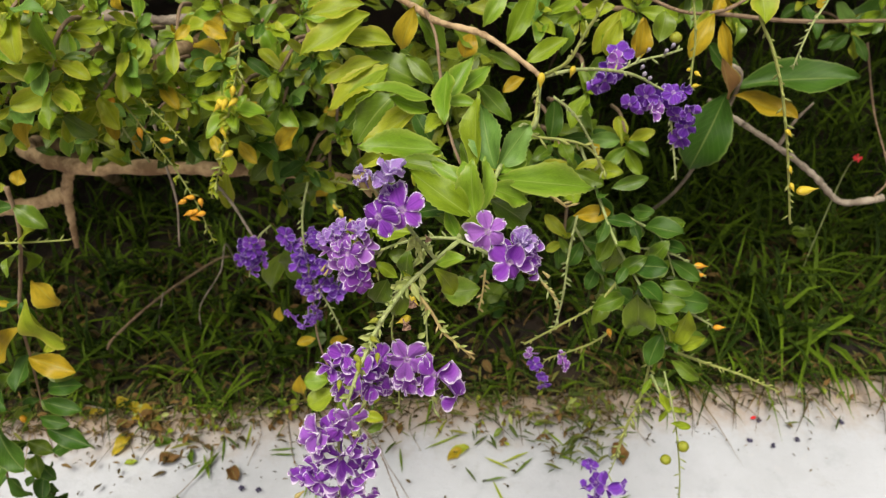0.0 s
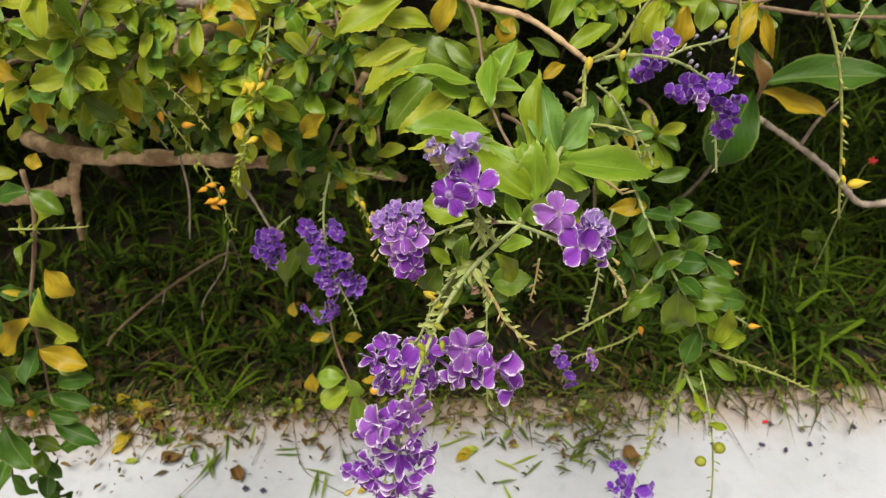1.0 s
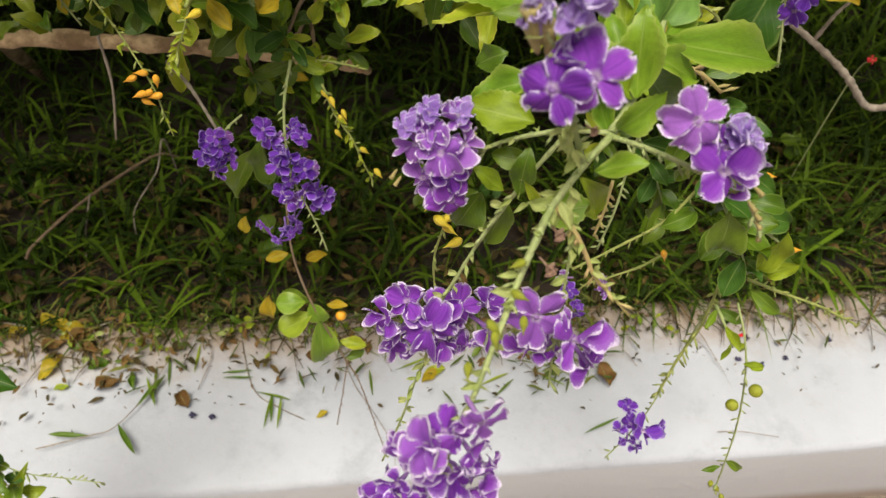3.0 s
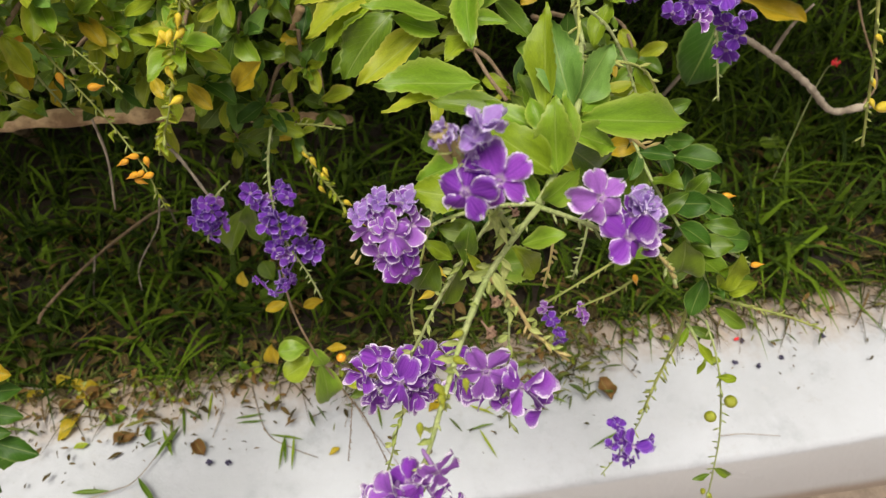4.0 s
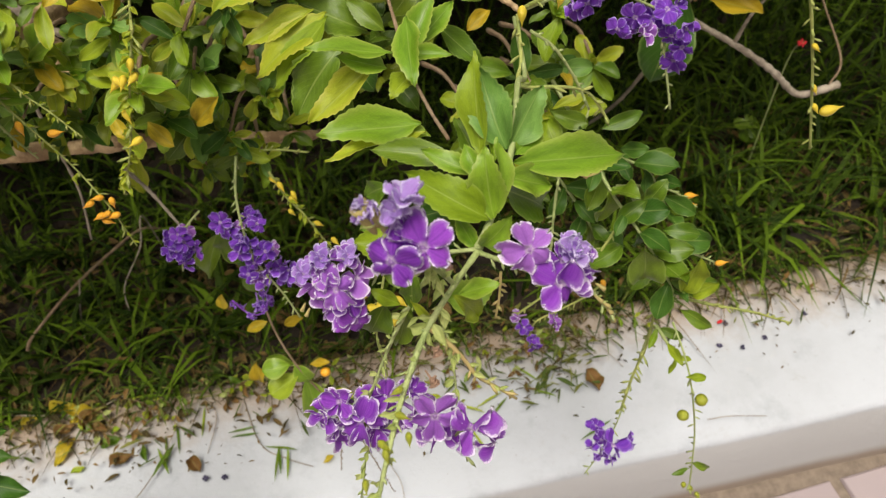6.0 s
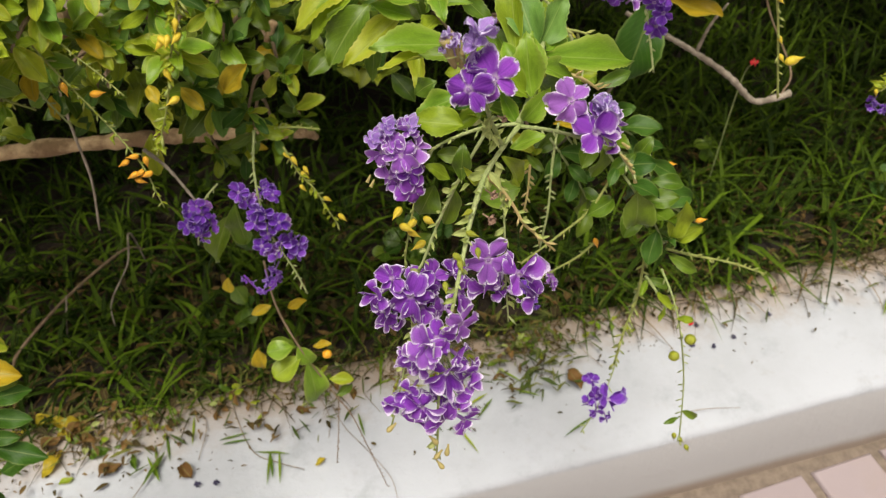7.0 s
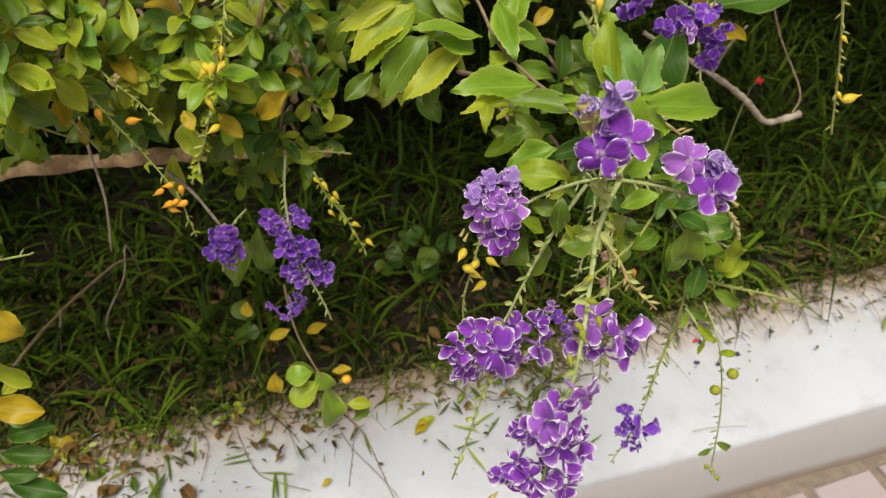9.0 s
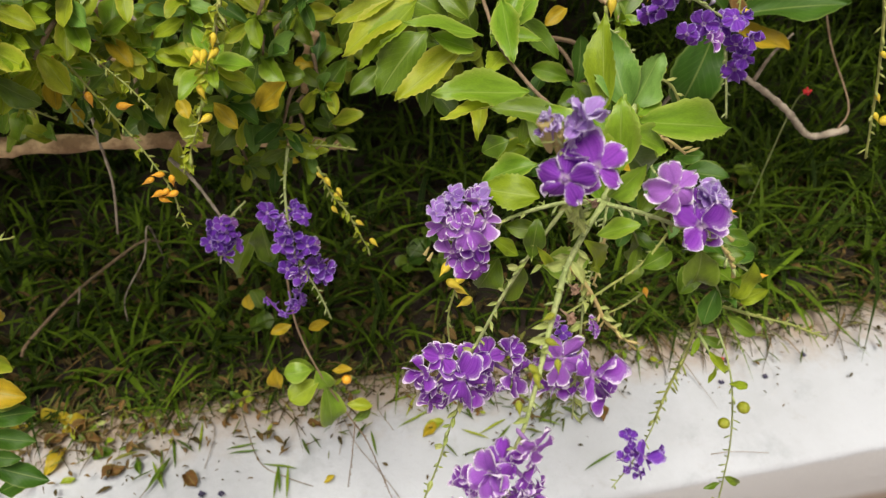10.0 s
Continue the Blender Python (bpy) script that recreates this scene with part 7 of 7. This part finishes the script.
for x, y, dx, dy, n in (
    (-0.30, 0.705, 0.05, -0.04, 6), (-0.25, 0.70, -0.04, -0.05, 6), (-0.17, 0.70, 0.05, -0.05, 6), (-0.13, 0.70, -0.05, -0.035, 6), (-0.06, 0.70, 0.05, -0.04, 6), (0.22, 0.68, -0.05, -0.05, 6), (0.15, 0.68, -0.03, -0.06, 6), (-0.36, 0.70, 0.04, -0.05, 6),
):
    a = Vector((x, y, 0.152))
    b = Vector((x + dx, y + dy, 0.1465))
    trailing_weed([a, a.lerp(b, 0.5) + Vector((rnd.uniform(-0.015, 0.015), 0, 0.012)), b], n, 0.014, {"green": 3, "lime": 2, "calyx": 3, "brown": 3})


def runner(points, r, label):
    bm = bmesh.new()
    sweep(bm, spline(points, 6), r, r * 0.6, 5, 0.2, 3)
    return tagged(part("dry_stem", bm, GREY_BARK, None), label, "stem")


runner([(-0.0421, 0.6513, 0.1500), (-0.0294, 0.6088, 0.1480), (-0.0099, 0.5734, 0.1470), (0.0103, 0.5322, 0.1460), (0.0131, 0.5039, 0.1460)], 0.0006, "thin dry stem trailing over the kerb")
weed = tagged(new("trailing_weed"), "thin dry weed with a few narrow leaves on the kerb", "weed", "weeds on the kerb")
creeper = stalk(weed, "stem", [(-0.3558, 0.5498, 0.1480), (-0.3062, 0.5611, 0.1480), (-0.2809, 0.5691, 0.1490), (-0.2553, 0.6050, 0.1500), (-0.2344, 0.6508, 0.1530)], 0.0008, 0.0005, GREY_BARK)
for b, t in (((-0.3060, 0.5612, 0.1490), (-0.3474, 0.5652, 0.1500)), ((-0.2789, 0.5741, 0.1490), (-0.2544, 0.5366, 0.1480)), ((-0.2502, 0.6188, 0.1500), (-0.2434, 0.5931, 0.1480)), ((-0.2617, 0.5922, 0.1500), (-0.2364, 0.6296, 0.1510))):
    leaf(creeper, b, t, 0.13, "green", "smooth", (0, -0.3, 1))
runner([(0.3683, 0.5210, 0.1460), (0.3953, 0.5192, 0.1460), (0.4343, 0.5101, 0.1460)], 0.0006, "thin dry stem trailing over the kerb")
runner([(-0.1603, 0.6853, 0.1480), (-0.1407, 0.6102, 0.1460), (-0.1117, 0.5838, 0.1460), (-0.0823, 0.5663, 0.1460)], 0.0008, "thin dry stem trailing over the kerb")
runner([(-0.10, 0.70, 0.152), (-0.06, 0.67, 0.150), (-0.045, 0.63, 0.147), (-0.05, 0.60, 0.146)], 0.0006, "thin dry stem trailing over the kerb")
runner([(0.02, 0.70, 0.152), (0.00, 0.66, 0.150), (0.015, 0.62, 0.147)], 0.0006, "thin dry stem trailing over the kerb")
runner([(0.13, 0.70, 0.152), (0.16, 0.665, 0.150), (0.17, 0.62, 0.147), (0.20, 0.60, 0.146)], 0.0006, "thin dry stem trailing over the kerb")
runner([(0.30, 0.69, 0.152), (0.285, 0.65, 0.150), (0.30, 0.61, 0.147)], 0.0006, "thin dry stem trailing over the kerb")
runner([(-0.22, 0.70, 0.152), (-0.19, 0.66, 0.150), (-0.20, 0.61, 0.147)], 0.0007, "thin dry stem trailing over the kerb")
runner([(-0.4488, 0.7171, 0.1500), (-0.3529, 0.6972, 0.1500), (-0.2966, 0.7122, 0.1500)], 0.0012, "thin dry stem lying on the kerb's edge")

DARK_FLOWER = plain_material("shrivelled_dark_flower", (0.025, 0.02, 0.05), (0.07, 0.06, 0.12), 0.7, 400)
for at in ((-0.2026, 0.5798, 0.1460), (-0.1817, 0.5770, 0.1460), (0.5491, 0.6335, 0.1460), (0.4844, 0.6109, 0.1460), (0.4464, 0.6416, 0.1460), (0.4502, 0.6030, 0.1460), (0.4255, 0.6129, 0.1460)):
    me = flower_mesh("deep", rnd.randrange(6)).copy()
    me.materials.clear()
    me.materials.append(DARK_FLOWER)
    ob = placed("withered_flower", me, None, None, aim(at, (0.2, -0.2, 1), 0.0042, rnd.uniform(0, 6)))
    tagged(ob, "shrivelled dark flower on the white kerb", "flower", "shrivelled flowers on the kerb")
for at in ((0.4382, 0.6430, 0.1460), (0.4364, 0.6430, 0.1460)):
    me = leaf_mesh("brown", "curled", rnd.randrange(5)).copy()
    me.materials.clear()
    me.materials.append(RED)
    m, o = leaf_pose(Vector(at), Vector(at) + Vector((0.006, 0.003, 0.002)), (0, -0.2, 1), 0.004)
    tagged(placed("fallen_petal", me, None, None, Matrix.Translation(o) @ m), "small fallen red petal on the white kerb", "petal", "red petals on the kerb")
bm = bmesh.new()
sweep(bm, spline([(0.5787, 0.8400, 0.4052), (0.58, 0.86, 0.36), (0.585, 0.88, 0.13)], 5), 0.0008, 0.001, 5)
weed = tagged(new("red_flower"), "small red flower on a thin stem in the grass", "flower")
part("stem", bm, GREEN_STEM, weed)
me = flower_mesh("deep", 1).copy()
me.materials.clear()
me.materials.append(RED)
placed("petals", me, None, weed, aim((0.5775, 0.8400, 0.4044), (0.1, -0.8, 0.5), 0.006))

# ---- pavers, square and slightly askew to the kerb ----
def paver_mesh(seed):
    rr = random.Random(seed)
    bm = bmesh.new()
    h, b = 0.0462, 0.003
    lo, mid, top = -0.02, -0.0025, -0.0005
    rings = []
    for s, z in ((h, lo), (h, mid - 0.001), (h - 0.0015, mid + 0.0015), (h - b, top)):
        rings.append([bm.verts.new((sx * s + rr.uniform(-0.0006, 0.0006), sy * s + rr.uniform(-0.0006, 0.0006), z + rr.uniform(-0.0005, 0.0005))) for sx, sy in ((-1, -1), (1, -1), (1, 1), (-1, 1))])
    for u, v in zip(rings, rings[1:]):
        for k in range(4):
            bm.faces.new((u[k], u[(k + 1) % 4], v[(k + 1) % 4], v[k]))
    bm.faces.new(rings[-1])
    me = bpy.data.meshes.new("paver")
    bm.to_mesh(me)
    bm.free()
    me.materials.append(PAVER)
    return me


PAVERS = [paver_mesh(k) for k in range(6)]


def far_paving(skip):
    """The rest of the paving, one mesh of joined pavers."""
    rr = random.Random(77)
    pts, faces = [], []
    for j in range(36):
        for i in range(-44, 44):
            if skip(i, j):
                continue
            p = base + turn @ Vector(((i + 0.5) * STEP, -(j + 0.5) * STEP, 0))
            if p.y > 0.44:
                continue
            z = rr.uniform(-0.0015, 0.001)
            k = len(pts)
            for s, h in ((0.0462, -0.02), (0.0462, -0.0025 + z), (0.0432, -0.0005 + z)):
                for sx, sy in ((-1, -1), (1, -1), (1, 1), (-1, 1)):
                    pts.append(p + turn @ Vector((sx * s, sy * s, h)))
            for r in (0, 4):
                for q in range(4):
                    faces.append((k + r + q, k + r + (q + 1) % 4, k + r + 4 + (q + 1) % 4, k + r + 4 + q))
            faces.append((k + 8, k + 9, k + 10, k + 11))
    me = bpy.data.meshes.new("paving")
    me.from_pydata(pts, [], faces)
    return tagged(placed("paving", me, PAVER, pavement, None, "", False), kind="stuff")


turn = Matrix.Rotation(radians(2.6), 4, "Z")
base = Vector((0.5505, 0.4825, 0))
STEP = 0.1068
def near(i, j):
    return j < 9 and -14 <= i < 14 and (j <= 3 or -6 < i < 6)


far_paving(near)
for j in range(9):
    for i in range(-14, 14):
        if not near(i, j):
            continue
        p = base + turn @ Vector(((i + 0.5) * STEP, -(j + 0.5) * STEP, 0))
        if p.y + 0.055 > 0.4955:
            p.y -= 0.004
        ob = new("paver", PAVERS[rnd.randrange(6)])
        ob.parent = pavement
        ob.matrix_basis = Matrix.Translation(p + Vector((0, 0, rnd.uniform(-0.0015, 0.001)))) @ turn @ Matrix.Rotation(radians(rnd.uniform(-0.5, 0.5) + 90 * rnd.randrange(4)), 4, "Z")
